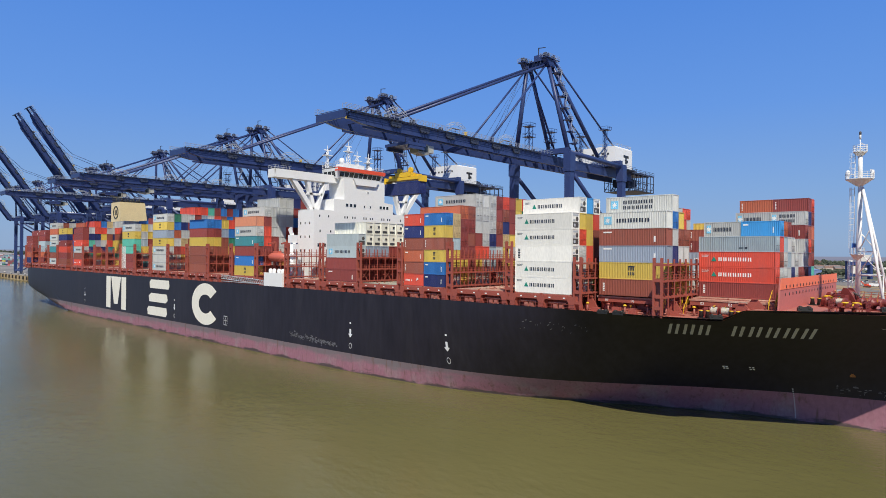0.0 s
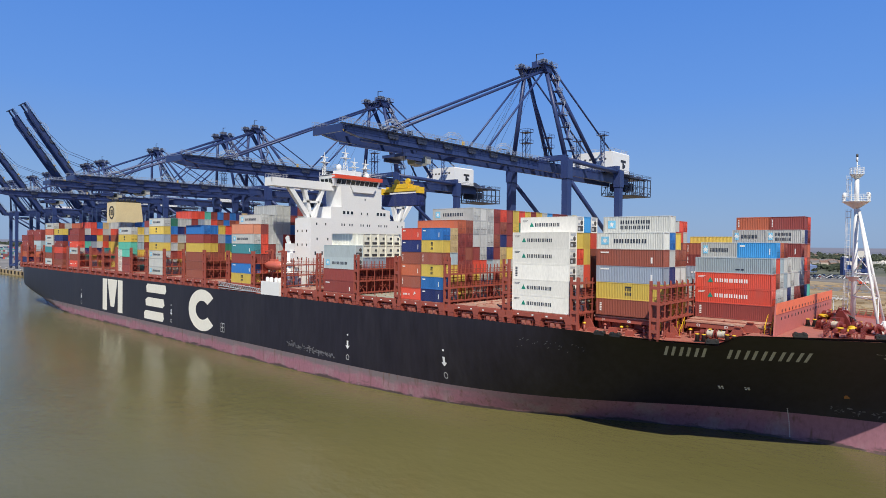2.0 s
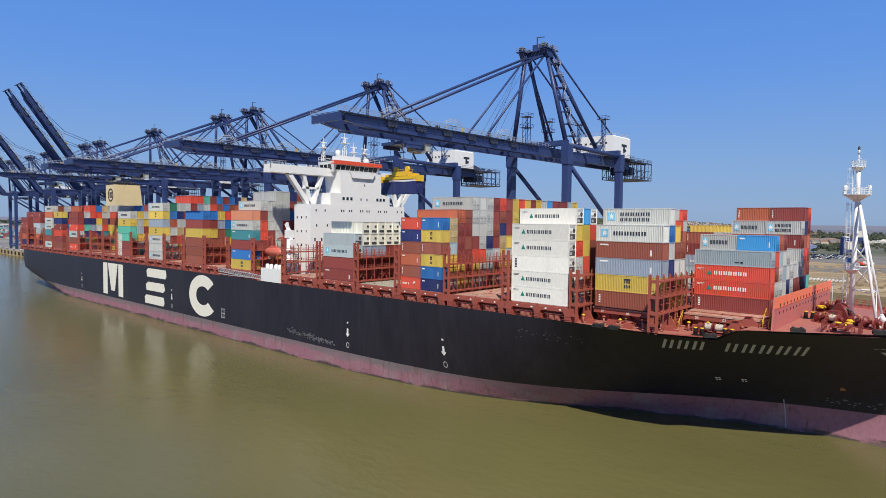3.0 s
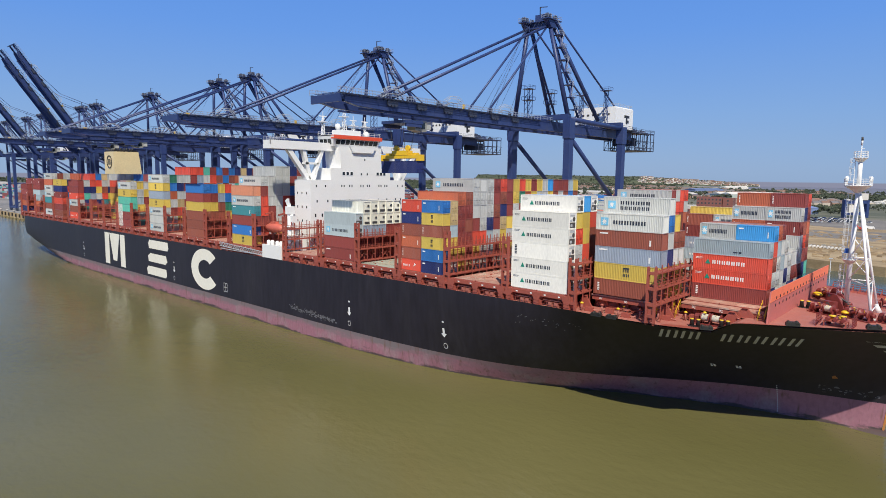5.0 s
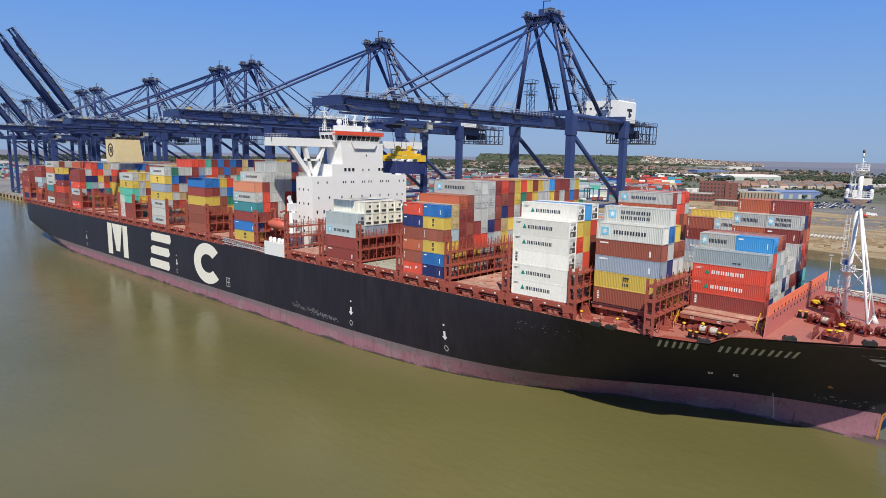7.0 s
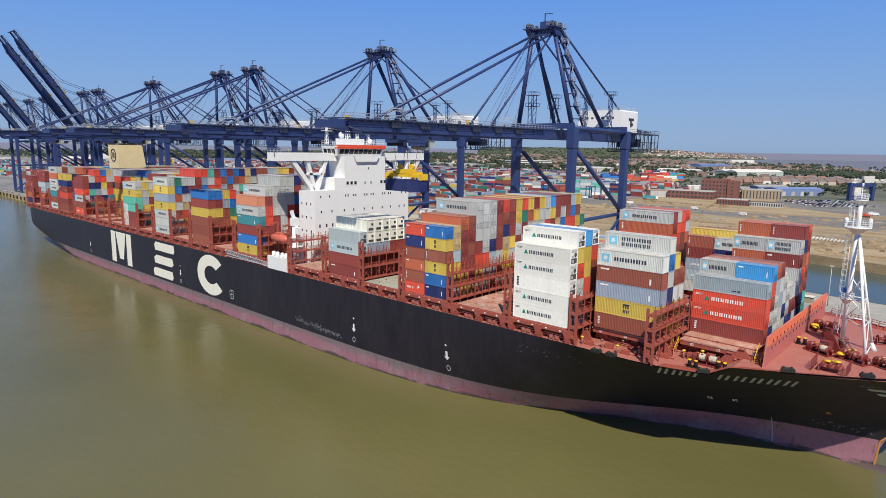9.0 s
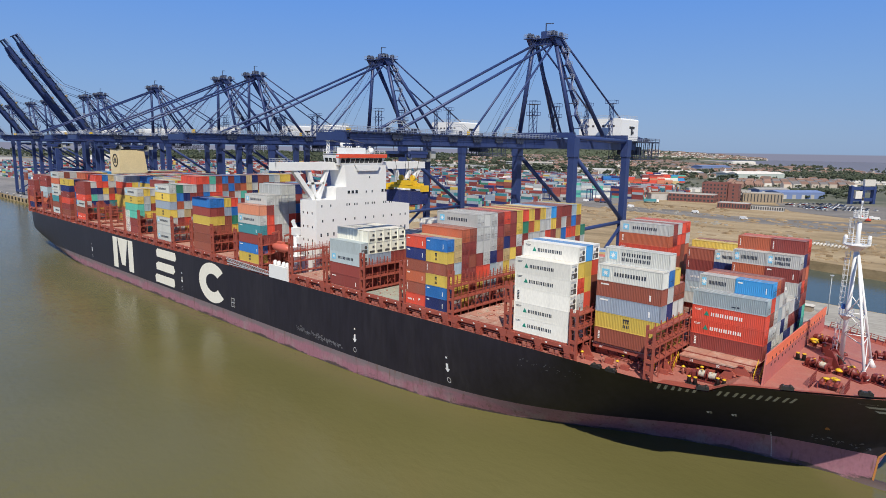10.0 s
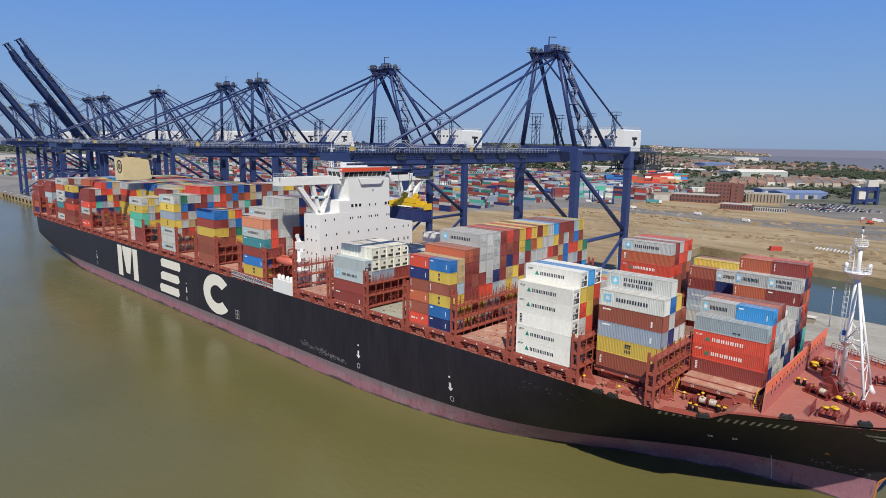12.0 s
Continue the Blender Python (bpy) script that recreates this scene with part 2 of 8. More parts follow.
def water_material():
    m = bpy.data.materials.new("estuary_water")
    m.use_nodes = True
    nt = m.node_tree
    b = nt.nodes["Principled BSDF"]
    b.inputs["Roughness"].default_value, b.inputs["IOR"].default_value = 0.16, 1.33
    b.inputs["Specular IOR Level"].default_value = 0.34
    geo = nt.nodes.new("ShaderNodeNewGeometry")
    big = node(nt, "ShaderNodeTexNoise", Scale=0.012, Detail=4.0)
    nt.links.new(geo.outputs["Position"], big.inputs["Vector"])
    cr = nt.nodes.new("ShaderNodeValToRGB")
    cr.color_ramp.elements[0].color, cr.color_ramp.elements[1].color = (0.117, 0.108, 0.039, 1), (0.15, 0.135, 0.053, 1)
    cr.color_ramp.elements[0].position, cr.color_ramp.elements[1].position = 0.35, 0.7
    nt.links.new(big.outputs["Fac"], cr.inputs[0])
    nt.links.new(cr.outputs[0], b.inputs["Base Color"])
    mp = nt.nodes.new("ShaderNodeMapping")
    mp.inputs["Scale"].default_value = (0.7, 1.1, 1)
    mp.inputs["Rotation"].default_value = (0, 0, radians(25))
    nt.links.new(geo.outputs["Position"], mp.inputs["Vector"])
    w1 = node(nt, "ShaderNodeTexNoise", Scale=0.55, Detail=6.0, Roughness=0.62)
    w2 = node(nt, "ShaderNodeTexNoise", Scale=0.09, Detail=3.0)
    ad = nt.nodes.new("ShaderNodeMath")
    ad.operation = "MULTIPLY_ADD"
    ad.inputs[1].default_value = 2.0
    for n in (w1, w2):
        nt.links.new(mp.outputs[0], n.inputs["Vector"])
    nt.links.new(w2.outputs["Fac"], ad.inputs[0])
    nt.links.new(w1.outputs["Fac"], ad.inputs[2])
    bp = nt.nodes.new("ShaderNodeBump")
    bp.inputs["Strength"].default_value, bp.inputs["Distance"].default_value = 0.5, 0.22
    nt.links.new(ad.outputs[0], bp.inputs["Height"])
    nt.links.new(bp.outputs[0], b.inputs["Normal"])
    return m


WATER = water_material()
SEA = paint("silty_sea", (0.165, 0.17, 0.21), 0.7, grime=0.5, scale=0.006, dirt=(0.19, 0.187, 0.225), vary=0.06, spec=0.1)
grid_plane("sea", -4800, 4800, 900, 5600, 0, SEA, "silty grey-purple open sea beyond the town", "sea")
grid_plane("water", -4800, 4800, -4800, 899.99, 0, WATER, "murky olive-brown estuary water with fine ripples", "water")


def ground_material(name, c1, c2, c3, scale, rough=0.95):
    m = bpy.data.materials.new(name)
    m.use_nodes = True
    nt = m.node_tree
    b = nt.nodes["Principled BSDF"]
    b.inputs["Roughness"].default_value = rough
    geo = nt.nodes.new("ShaderNodeNewGeometry")
    mp = nt.nodes.new("ShaderNodeMapping")
    mp.inputs["Scale"].default_value = (0.5, 1.6, 1)
    mp.inputs["Rotation"].default_value = (0, 0, radians(-14))
    nt.links.new(geo.outputs["Position"], mp.inputs["Vector"])
    a = node(nt, "ShaderNodeTexNoise", Scale=scale, Detail=7.0, Roughness=0.65)
    c = node(nt, "ShaderNodeTexNoise", Scale=scale * 14, Detail=4.0, Roughness=0.7)
    for n in (a, c):
        nt.links.new(mp.outputs[0], n.inputs["Vector"])
    cr = nt.nodes.new("ShaderNodeValToRGB")
    e = cr.color_ramp.elements
    e[0].position, e[0].color = 0.33, (*c1, 1)
    e[1].position, e[1].color = 0.68, (*c3, 1)
    mid = e.new(0.5)
    mid.color = (*c2, 1)
    nt.links.new(a.outputs["Fac"], cr.inputs[0])
    hsv = nt.nodes.new("ShaderNodeHueSaturation")
    mr = nt.nodes.new("ShaderNodeMapRange")
    mr.inputs[1].default_value, mr.inputs[2].default_value, mr.inputs[3].default_value, mr.inputs[4].default_value = 0.3, 0.7, 0.8, 1.2
    nt.links.new(c.outputs["Fac"], mr.inputs[0])
    nt.links.new(mr.outputs[0], hsv.inputs["Value"])
    nt.links.new(cr.outputs[0], hsv.inputs["Color"])
    nt.links.new(hsv.outputs[0], b.inputs["Base Color"])
    return m


def basin_material():
    m = WATER.copy()
    m.name = "basin_water"
    for n in m.node_tree.nodes:
        if n.type == "VALTORGB":
            n.color_ramp.elements[0].color, n.color_ramp.elements[1].color = (0.062, 0.085, 0.074, 1), (0.075, 0.098, 0.084, 1)
        if n.type == "BUMP":
            n.inputs["Strength"].default_value = 0.2
        if n.type == "BSDF_PRINCIPLED":
            n.inputs["Specular IOR Level"].default_value = 0.22
    return m


grid_plane("basin_water", -74, 159, 140, 290, 0.02, basin_material(), "sheltered blue-green water of the basin", "water")
SAND = ground_material("sand", (0.2, 0.145, 0.075), (0.34, 0.25, 0.14), (0.42, 0.325, 0.2), 0.03)
CONCRETE = ground_material("concrete", (0.3, 0.28, 0.25), (0.36, 0.34, 0.3), (0.42, 0.4, 0.36), 0.03)
ASPHALT = ground_material("asphalt", (0.14, 0.13, 0.12), (0.19, 0.175, 0.16), (0.25, 0.225, 0.19), 0.03)
YARD = ground_material("yard_asphalt", (0.17, 0.165, 0.165), (0.22, 0.21, 0.205), (0.28, 0.265, 0.25), 0.03)
LAND = ground_material("land", (0.075, 0.085, 0.055), (0.12, 0.125, 0.085), (0.2, 0.185, 0.14), 0.012)
WOODLAND = ground_material("woodland", (0.045, 0.06, 0.035), (0.065, 0.08, 0.048), (0.11, 0.115, 0.08), 0.01)


def slab(name, pts, z0, z1, mat, label, category):
    bm = bmesh.new()
    prism(bm, pts, z0, z1, "z")
    return tagged(new(name, mesh_of(name, bm, mat)), label, category, kind="structure")


QUAY_Y, QZ = 62.5, 4.5
# the terminal reclaims the land behind the berth; a basin is cut in beyond the bow
slab("ground", [(-2500, QUAY_Y), (160, QUAY_Y), (160, 146), (28, 149.5), (6, 152), (-74, 158), (-74, 268), (-50, 264), (-12, 247), (20, 239), (300, 226), (420, 900), (-165, 1850), (-335, 2150), (-545, 2440), (-815, 3040), (-1290, 3900), (-1700, 4600), (-2300, 4800), (-4300, 4800), (-4300, 300)], -6, QZ, SAND, "wide tract of dry sandy port land reaching to the coast", "ground")
slab("apron_west", [(-2400, QUAY_Y + 0.4), (-330, QUAY_Y + 0.4), (-330, 132), (-2400, 131)], QZ, QZ + 0.05, YARD, "worn dark grey quay apron under the far cranes", "pavement")
slab("quay_pavement", [(-330, QUAY_Y + 0.4), (159, QUAY_Y + 0.4), (159, 145), (28, 148.5), (6, 151), (-60, 146), (-90, 122), (-330, 128)], QZ, QZ + 0.05, CONCRETE, "pale concrete quay apron under the cranes", "pavement")
slab("road", [(-900, 520), (-288, 466), (-217, 453), (-161, 451), (-110, 441), (-70, 448), (-11, 471), (330, 400), (332, 365), (0, 379), (-58, 398), (-97, 400), (-145, 411), (-195, 410), (-264, 428), (-900, 480)], QZ, QZ + 0.06, ASPHALT, "grey asphalt port road across the sand", "road")
slab("town_ground", [(-2300, 640), (-300, 660), (-60, 640), (345, 610), (412, 900), (-172, 1845), (-343, 2146), (-553, 2436), (-823, 3036), (-1298, 3896), (-1708, 4594), (-2305, 4790), (-4290, 4790), (-4290, 310), (-2502, 120), (-2310, 640)], QZ, QZ + 0.08, LAND, "patchy green and brown ground of the town", "ground")
slab("yard_pavement", [(-2300, 132), (-700, 132), (-420, 175), (-330, 215), (-262, 350), (-232, 440), (-228, 520), (-232, 575), (-300, 700), (-330, 900), (-2300, 900)], QZ, QZ + 0.04, YARD, "grey container yard pavement", "pavement")

# ---- the ship ----
ship = thing("container_ship", "huge black-hulled container ship with red boot topping at the quay", "ship", 0, 0, 0)

HB_TOP = [(-340, 27.6), (-328, 29.2), (-310, 29.5), (12, 29.5), (16.6, 29.0), (22, 27.5), (27.8, 25.1), (34.1, 21.9), (40.8, 18.2), (44.6, 15.8), (50, 11.2), (55, 5.0), (57.5, 0.25)]
HB_WL = [(-340, 27.0), (-321, 27.8), (-302, 28.2), (-284, 28.6), (-260, 29.2), (-215, 29.5), (-75, 29.5), (-58, 29.3), (-44, 28.4), (-35, 27.2), (-24, 25.0), (-17.8, 22.9), (-12.5, 20.3), (-7.5, 17.5), (-2.5, 14.7), (2, 12.2), (7, 10.0), (12, 7.8), (16.5, 5.5), (21, 3.7), (25.5, 2.8), (31, 1.8), (36, 1.3), (40, 0.9), (57.5, 0.3)]
FLARE = [(0, 0.8), (4, 0.95), (9, 1.16), (13, 1.35), (21, 1.69), (29, 2.06), (45, 2.6)]     # fore sections, hollow
FULL = [(-45, 1.7), (-33, 1.8), (-23, 1.95), (-16, 2.3), (-10, 2.2), (-5.4, 1.77), (0, 1.4), (4, 1.19), (9, 1.0)]     # full sections
TOP_Z = [(-340, 18.9), (23.5, 18.9), (26.5, 20.4), (44, 20.7), (57.5, 21.2)]
KEEL = [(-340, 9.0), (-321, 6.4), (-302, 4.2), (-284, 1.9), (-267, 0.3), (-252, -4), (43.2, -4), (43.9, 4.9), (48, 10.0), (53, 16.0), (57.5, 21.6)]


def half_breadth(x, z):
    """Half the breadth of the shell, faired along the fore body."""
    reach = 12 * max(0.0, min(1.0, (x + 80) / 25, (44 - x) / 10))
    if reach > 0 and z < lerp_table(TOP_Z, x) - 0.5:
        return sum(plain_half_breadth(x + reach * d / 4, z) for d in range(-4, 5)) / 9
    return plain_half_breadth(x, z)


def plain_half_breadth(x, z):
    top = lerp_table(TOP_Z, x)
    if z >= top - 0.01:
        return lerp_table(HB_TOP, x)
    a, b = lerp_table(HB_WL, x), lerp_table(HB_TOP, x)
    k0 = max(0.0, lerp_table(KEEL, x)) if x < 0 else 0.0
    k = max(0.0, min(1.0, (z - k0) / (top - k0)))
    w2 = min(1.0, max(0.0, x / 8))
    full = lerp_table(FULL, x) if x > -260 else min(3.0, 1.7 + (-260 - x) / 30)
    h = a + (b - a) * ((1 - w2) * (1 - (1 - k) ** full) + w2 * k ** lerp_table(FLARE, x))
    if x > 30 and z < 15:                # fine entrance: the sides close on the stem
        stem = lerp_table([(-4, 43.2), (4.9, 43.9), (10, 48), (16, 53), (21.6, 57.5)], z)
        f = max(0.03, min(1.0, (stem - x) / 7)) ** 0.7
        h *= 1 - (1 - f) * min(1.0, (15 - z) / 7)
    return h


DECK_Z = [(-340, 18.6), (23.5, 18.6), (26.5, 20.2), (58, 20.2)]


def build_hull():
    xs = [-340, -336, -330, -323, -316, -309, -302, -296, -290, -280, -270, -260, -252, -240] + list(range(-225, -90, 15)) + list(range(-90, -60, 3)) + [-60 + 1.25 * i for i in range(94)] + [57.5]
    zl = [-4, -2, -1, 0, 0.75, 1.5, 2.2, 3, 3.7, 4.3, 5, 5.7, 6.4, 7.2, 8, 9, 10, 11, 12, 13, 14, 15, 16, 16.8, 17.5]
    bm = bmesh.new()
    rows = []
    for x in xs:
        top, keel = lerp_table(TOP_Z, x), lerp_table(KEEL, x)
        rise = 0.012 * max(0.0, x + 30)                  # the boot topping rises a little towards the bow
        zs = [z + rise * {3.7: 0.5, 4.3: 1.0, 5: 0.7, 5.7: 0.3}.get(z, 0.0) for z in zl] + [top]
        ring = []
        for z in zs:
            zz = min(max(z, keel), top) if x > -285 else keel + (z + 4) / (top + 4) * (top - keel)
            ring.append((zz, half_breadth(x, zz)))
        rows.append([[bm.verts.new((x, YC - h, z)) for z, h in ring], [bm.verts.new((x, YC + h, z)) for z, h in ring]])
    for a, b in zip(rows, rows[1:]):
        for s in (0, 1):
            for i in range(len(zl)):
                q = [a[s][i], b[s][i], b[s][i + 1], a[s][i + 1]]
                f = bm.faces.new(q if s == 0 else q[::-1])
                f.smooth = True
        bm.faces.new((a[0][0], a[1][0], b[1][0], b[0][0]))
    for i in range(len(zl)):
        bm.faces.new((rows[0][1][i], rows[0][0][i], rows[0][0][i + 1], rows[0][1][i + 1]))
    bmesh.ops.remove_doubles(bm, verts=bm.verts, dist=0.001)
    aft = [f for f in bm.faces if f.calc_center_median().x < -275]
    geom = aft + list({e for f in aft for e in f.edges}) + list({v for f in aft for v in f.verts})
    bmesh.ops.bisect_plane(bm, geom=geom, plane_co=(0, 0, 4.3), plane_no=(0, 0, 1))
    for f in bm.faces:
        c = f.calc_center_median()
        f.material_index = 1 if c.z < 4.3 + 0.012 * max(0.0, c.x + 30) else 0
    part("hull", bm, (HULL_BLACK, BOOT), ship, "black hull plating with a faded red boot topping")
    bm = bmesh.new()
    lathe(bm, [(0.3, 50.5), (1.3, 50.0), (2.1, 48.2), (2.4, 45.0), (2.3, 41.0), (1.8, 36.0), (0.9, 30.0)], (0, YC, -1.75), 20, "x")
    part("bulbous_bow", bm, BOOT, ship, "salmon-red bulb at the waterline")
    bm = bmesh.new()
    bar(bm, (43.55, YC, 0.2), (43.97, YC, 4.95), 0.3)
    bar(bm, (43.97, YC, 4.95), (45.2, YC, 6.6), 0.3)
    part("stem_bar", bm, paint("stem_rust", (0.5, 0.2, 0.05), 0.8, grime=0.5, scale=2.0, dirt=(0.3, 0.16, 0.1)), ship, "orange rusty edge of the stem")
    # upper deck, forecastle deck
    bm = bmesh.new()
    xs2 = [-339, -325, -310, -200, -100, 0, 12, 16.6, 22, 23.5, 25, 26.5, 28.2, 34.1, 40.8, 44.6, 50, 55]
    prev = None
    for x in xs2:
        h = lerp_table(HB_TOP, x) - 0.35
        z = lerp_table(DECK_Z, x)
        cur = (bm.verts.new((x, YC - h, z)), bm.verts.new((x, YC + h, z)))
        if prev:
            bm.faces.new((prev[0], cur[0], cur[1], prev[1]))
        prev = cur
    part("deck", bm, DECK_RED, ship, "worn red-painted steel deck")
    # inner face of the bulwark round the bow
    for s in (-1, 1):
        bm = bmesh.new()
        prev = None
        for x in [16.25 + 1.25 * i for i in range(32)]:
            h = lerp_table(HB_TOP, x)
            tz, dz = lerp_table(TOP_Z, x), lerp_table(DECK_Z, x)
            cur = [bm.verts.new((x, YC + s * hh, z)) for hh, z in ((min(half_breadth(x, min(dz, tz - 0.6)), h) - 0.4, dz), (h - 0.3, tz - 0.02), (h - 0.06, tz - 0.02))]
            if prev:
                for k in range(2):
                    bm.faces.new((prev[k], cur[k], cur[k + 1], prev[k + 1]))
            prev = cur
        bmesh.ops.recalc_face_normals(bm, faces=bm.faces)
        part("bulwark", bm, STEEL_RED, ship)


build_hull()

# ---- containers ----
CL, CW, PITCH_Y, BASE_Z = 12.19, 2.44, 2.5, 21.35
COLOURS = {
    "white": (0.83, 0.81, 0.75), "grey": (0.47, 0.48, 0.47), "bluegrey": (0.27, 0.32, 0.4), "brown": (0.27, 0.08, 0.054), "darkred": (0.24, 0.05, 0.044),
    "orange": (0.44, 0.115, 0.058), "red": (0.6, 0.075, 0.045), "yellow": (0.6, 0.44, 0.09), "blue": (0.03, 0.16, 0.46), "navy": (0.02, 0.03, 0.13),
    "teal": (0.05, 0.22, 0.26), "green": (0.04, 0.2, 0.13), "aqua": (0.1, 0.42, 0.33), "salmon": (0.55, 0.22, 0.13), "tan": (0.5, 0.38, 0.2), "silver": (0.6, 0.61, 0.58), "ice": (0.47, 0.54, 0.56), "dark": (0.06, 0.06, 0.065), "cream": (0.8, 0.78, 0.67), "skyblue": (0.05, 0.3, 0.65), "lightblue": (0.33, 0.41, 0.46),
}
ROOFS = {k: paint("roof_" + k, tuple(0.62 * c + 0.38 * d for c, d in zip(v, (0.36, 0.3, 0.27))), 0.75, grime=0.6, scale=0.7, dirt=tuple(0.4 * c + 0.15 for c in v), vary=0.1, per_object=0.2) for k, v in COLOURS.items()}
CM = {k: paint("box_" + k, v, 0.5, grime=0.22 if k in ("white", "cream") else 0.45, scale=0.55, dirt=tuple(0.5 * c + 0.07 for c in v), vary=0.07, streak=0.25, per_object=0.17) for k, v in COLOURS.items()}

def corr_side(bm, L, H, y, out, mat=0, pitch=0.3):
    """A corrugated long side between the frame, waves pressed inwards from y."""
    n = int((L - 0.4) / pitch)
    p = (L - 0.4) / n
    x = 0.2
    line = []
    for i in range(n):
        line += [(x, 0), (x + p * 0.3, 0), (x + p * 0.5, 1), (x + p * 0.8, 1)]
        x += p
    line.append((x, 0))
    prev = None
    for u, d in line:
        yy = y + out * (0.015 + 0.05 * d)
        cur = (bm.verts.new((u, yy, 0.15)), bm.verts.new((u, yy, H - 0.1)))
        if prev:
            bm.faces.new((prev[0], cur[0], cur[1], prev[1]) if out > 0 else (cur[0], prev[0], prev[1], cur[1])).material_index = mat
        prev = cur


def box_frame(bm, L, H, mat=0):
    for x in (0, L - 0.16):
        for y in (0, CW - 0.16):
            box(bm, x, x + 0.16, y, y + 0.16, 0, H, mat)
    for y in (0, CW - 0.1):
        box(bm, 0.16, L - 0.16, y, y + 0.1, 0, 0.16, mat)
        box(bm, 0.16, L - 0.16, y, y + 0.1, H - 0.11, H, mat)
    for x in (0, L - 0.1):
        for z in (0, H - 0.13):
            box(bm, x, x + 0.1, 0.16, CW - 0.16, z, z + 0.13, mat)


CACHE = {}


def body_mesh(L, H, colour, smooth):
    key = ("body", L, H, colour, smooth)
    if key not in CACHE:
        bm = bmesh.new()
        box_frame(bm, L, H)
        if smooth:
            box(bm, 0.1, L - 0.1, 0.02, CW - 0.02, 0.12, H - 0.02)
        else:
            corr_side(bm, L, H, 0.0, 1)
            corr_side(bm, L, H, CW, -1, pitch=0.9)
            box(bm, 0.1, L - 0.1, 0.09, CW - 0.09, 0.12, H - 0.03)
            x = 0.4
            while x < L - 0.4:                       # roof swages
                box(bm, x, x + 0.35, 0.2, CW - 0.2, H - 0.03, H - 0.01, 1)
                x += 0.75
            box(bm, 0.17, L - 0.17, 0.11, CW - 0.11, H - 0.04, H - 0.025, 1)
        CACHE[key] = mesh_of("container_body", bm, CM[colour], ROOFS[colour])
    return CACHE[key]


def end_mesh(L, H, colour, style):
    key = ("end", L, H, colour, style)
    if key not in CACHE:
        bm = bmesh.new()
        if style == "door":
            for a, b in ((0.17, CW / 2 - 0.01), (CW / 2 + 0.01, CW - 0.17)):
                box(bm, L - 0.1, L - 0.04, a, b, 0.14, H - 0.14)
                for k in range(4):                    # pressed fields
                    z = 0.35 + k * (H - 0.6) / 4
                    box(bm, L - 0.04, L - 0.025, a + 0.12, b - 0.12, z, z + (H - 0.6) / 4 - 0.12)
                for y in (a + 0.28, b - 0.28):        # lock rods
                    bar(bm, (L - 0.0, y, 0.08), (L - 0.0, y, H - 0.08), 0.05, n=6)
                    box(bm, L - 0.03, L + 0.03, y - 0.03, y + 0.22, 1.0, 1.06, 1)
        elif style == "plain":
            n, prev = 8, None
            p = (CW - 0.34) / n
            line = []
            for k in range(n):
                y = 0.17 + k * p
                line += [(y, 0.09), (y + p * 0.15, 0.045), (y + p * 0.6, 0.045), (y + p * 0.75, 0.09)]
            line.append((CW - 0.17, 0.09))
            for y, d in line:
                cur = (bm.verts.new((L - d, y, 0.12)), bm.verts.new((L - d, y, H - 0.12)))
                if prev:
                    bm.faces.new((prev[0], cur[0], cur[1], prev[1]))
                prev = cur
        else:                                         # machinery of a refrigerated box
            box(bm, L - 0.1, L - 0.06, 0.17, CW - 0.17, 0.14, H - 0.14)
            box(bm, L - 0.06, L - 0.03, 0.3, CW - 0.3, 0.25, 1.2, 1)
            lathe(bm, [(0.42, 0), (0.42, 0.05), (0.34, 0.06)], (L - 0.06, CW * 0.68, H * 0.62), 14, "x", 1)
            box(bm, L - 0.06, L - 0.03, 0.35, 1.1, 1.35, 1.75, 2)
            box(bm, L - 0.06, L - 0.035, 0.35, CW - 0.35, H - 0.6, H - 0.3, 2)
            box(bm, L - 0.03, L + 0.0, 0.5, 1.1, 0.4, 0.9, 2)
        CACHE[key] = mesh_of("container_end", bm, CM[colour], DARK, RAIL)
    return CACHE[key]


LOGO = {
    "star": paint("logo_sky", (0.2, 0.55, 0.78), 0.5), "ink": paint("logo_ink", (0.02, 0.03, 0.055), 0.5), "green": paint("logo_green", (0.01, 0.24, 0.17), 0.5),
    "whitebar": paint("logo_white", (0.8, 0.8, 0.78), 0.5), "gold": paint("logo_gold", (0.7, 0.5, 0.2), 0.5),
}


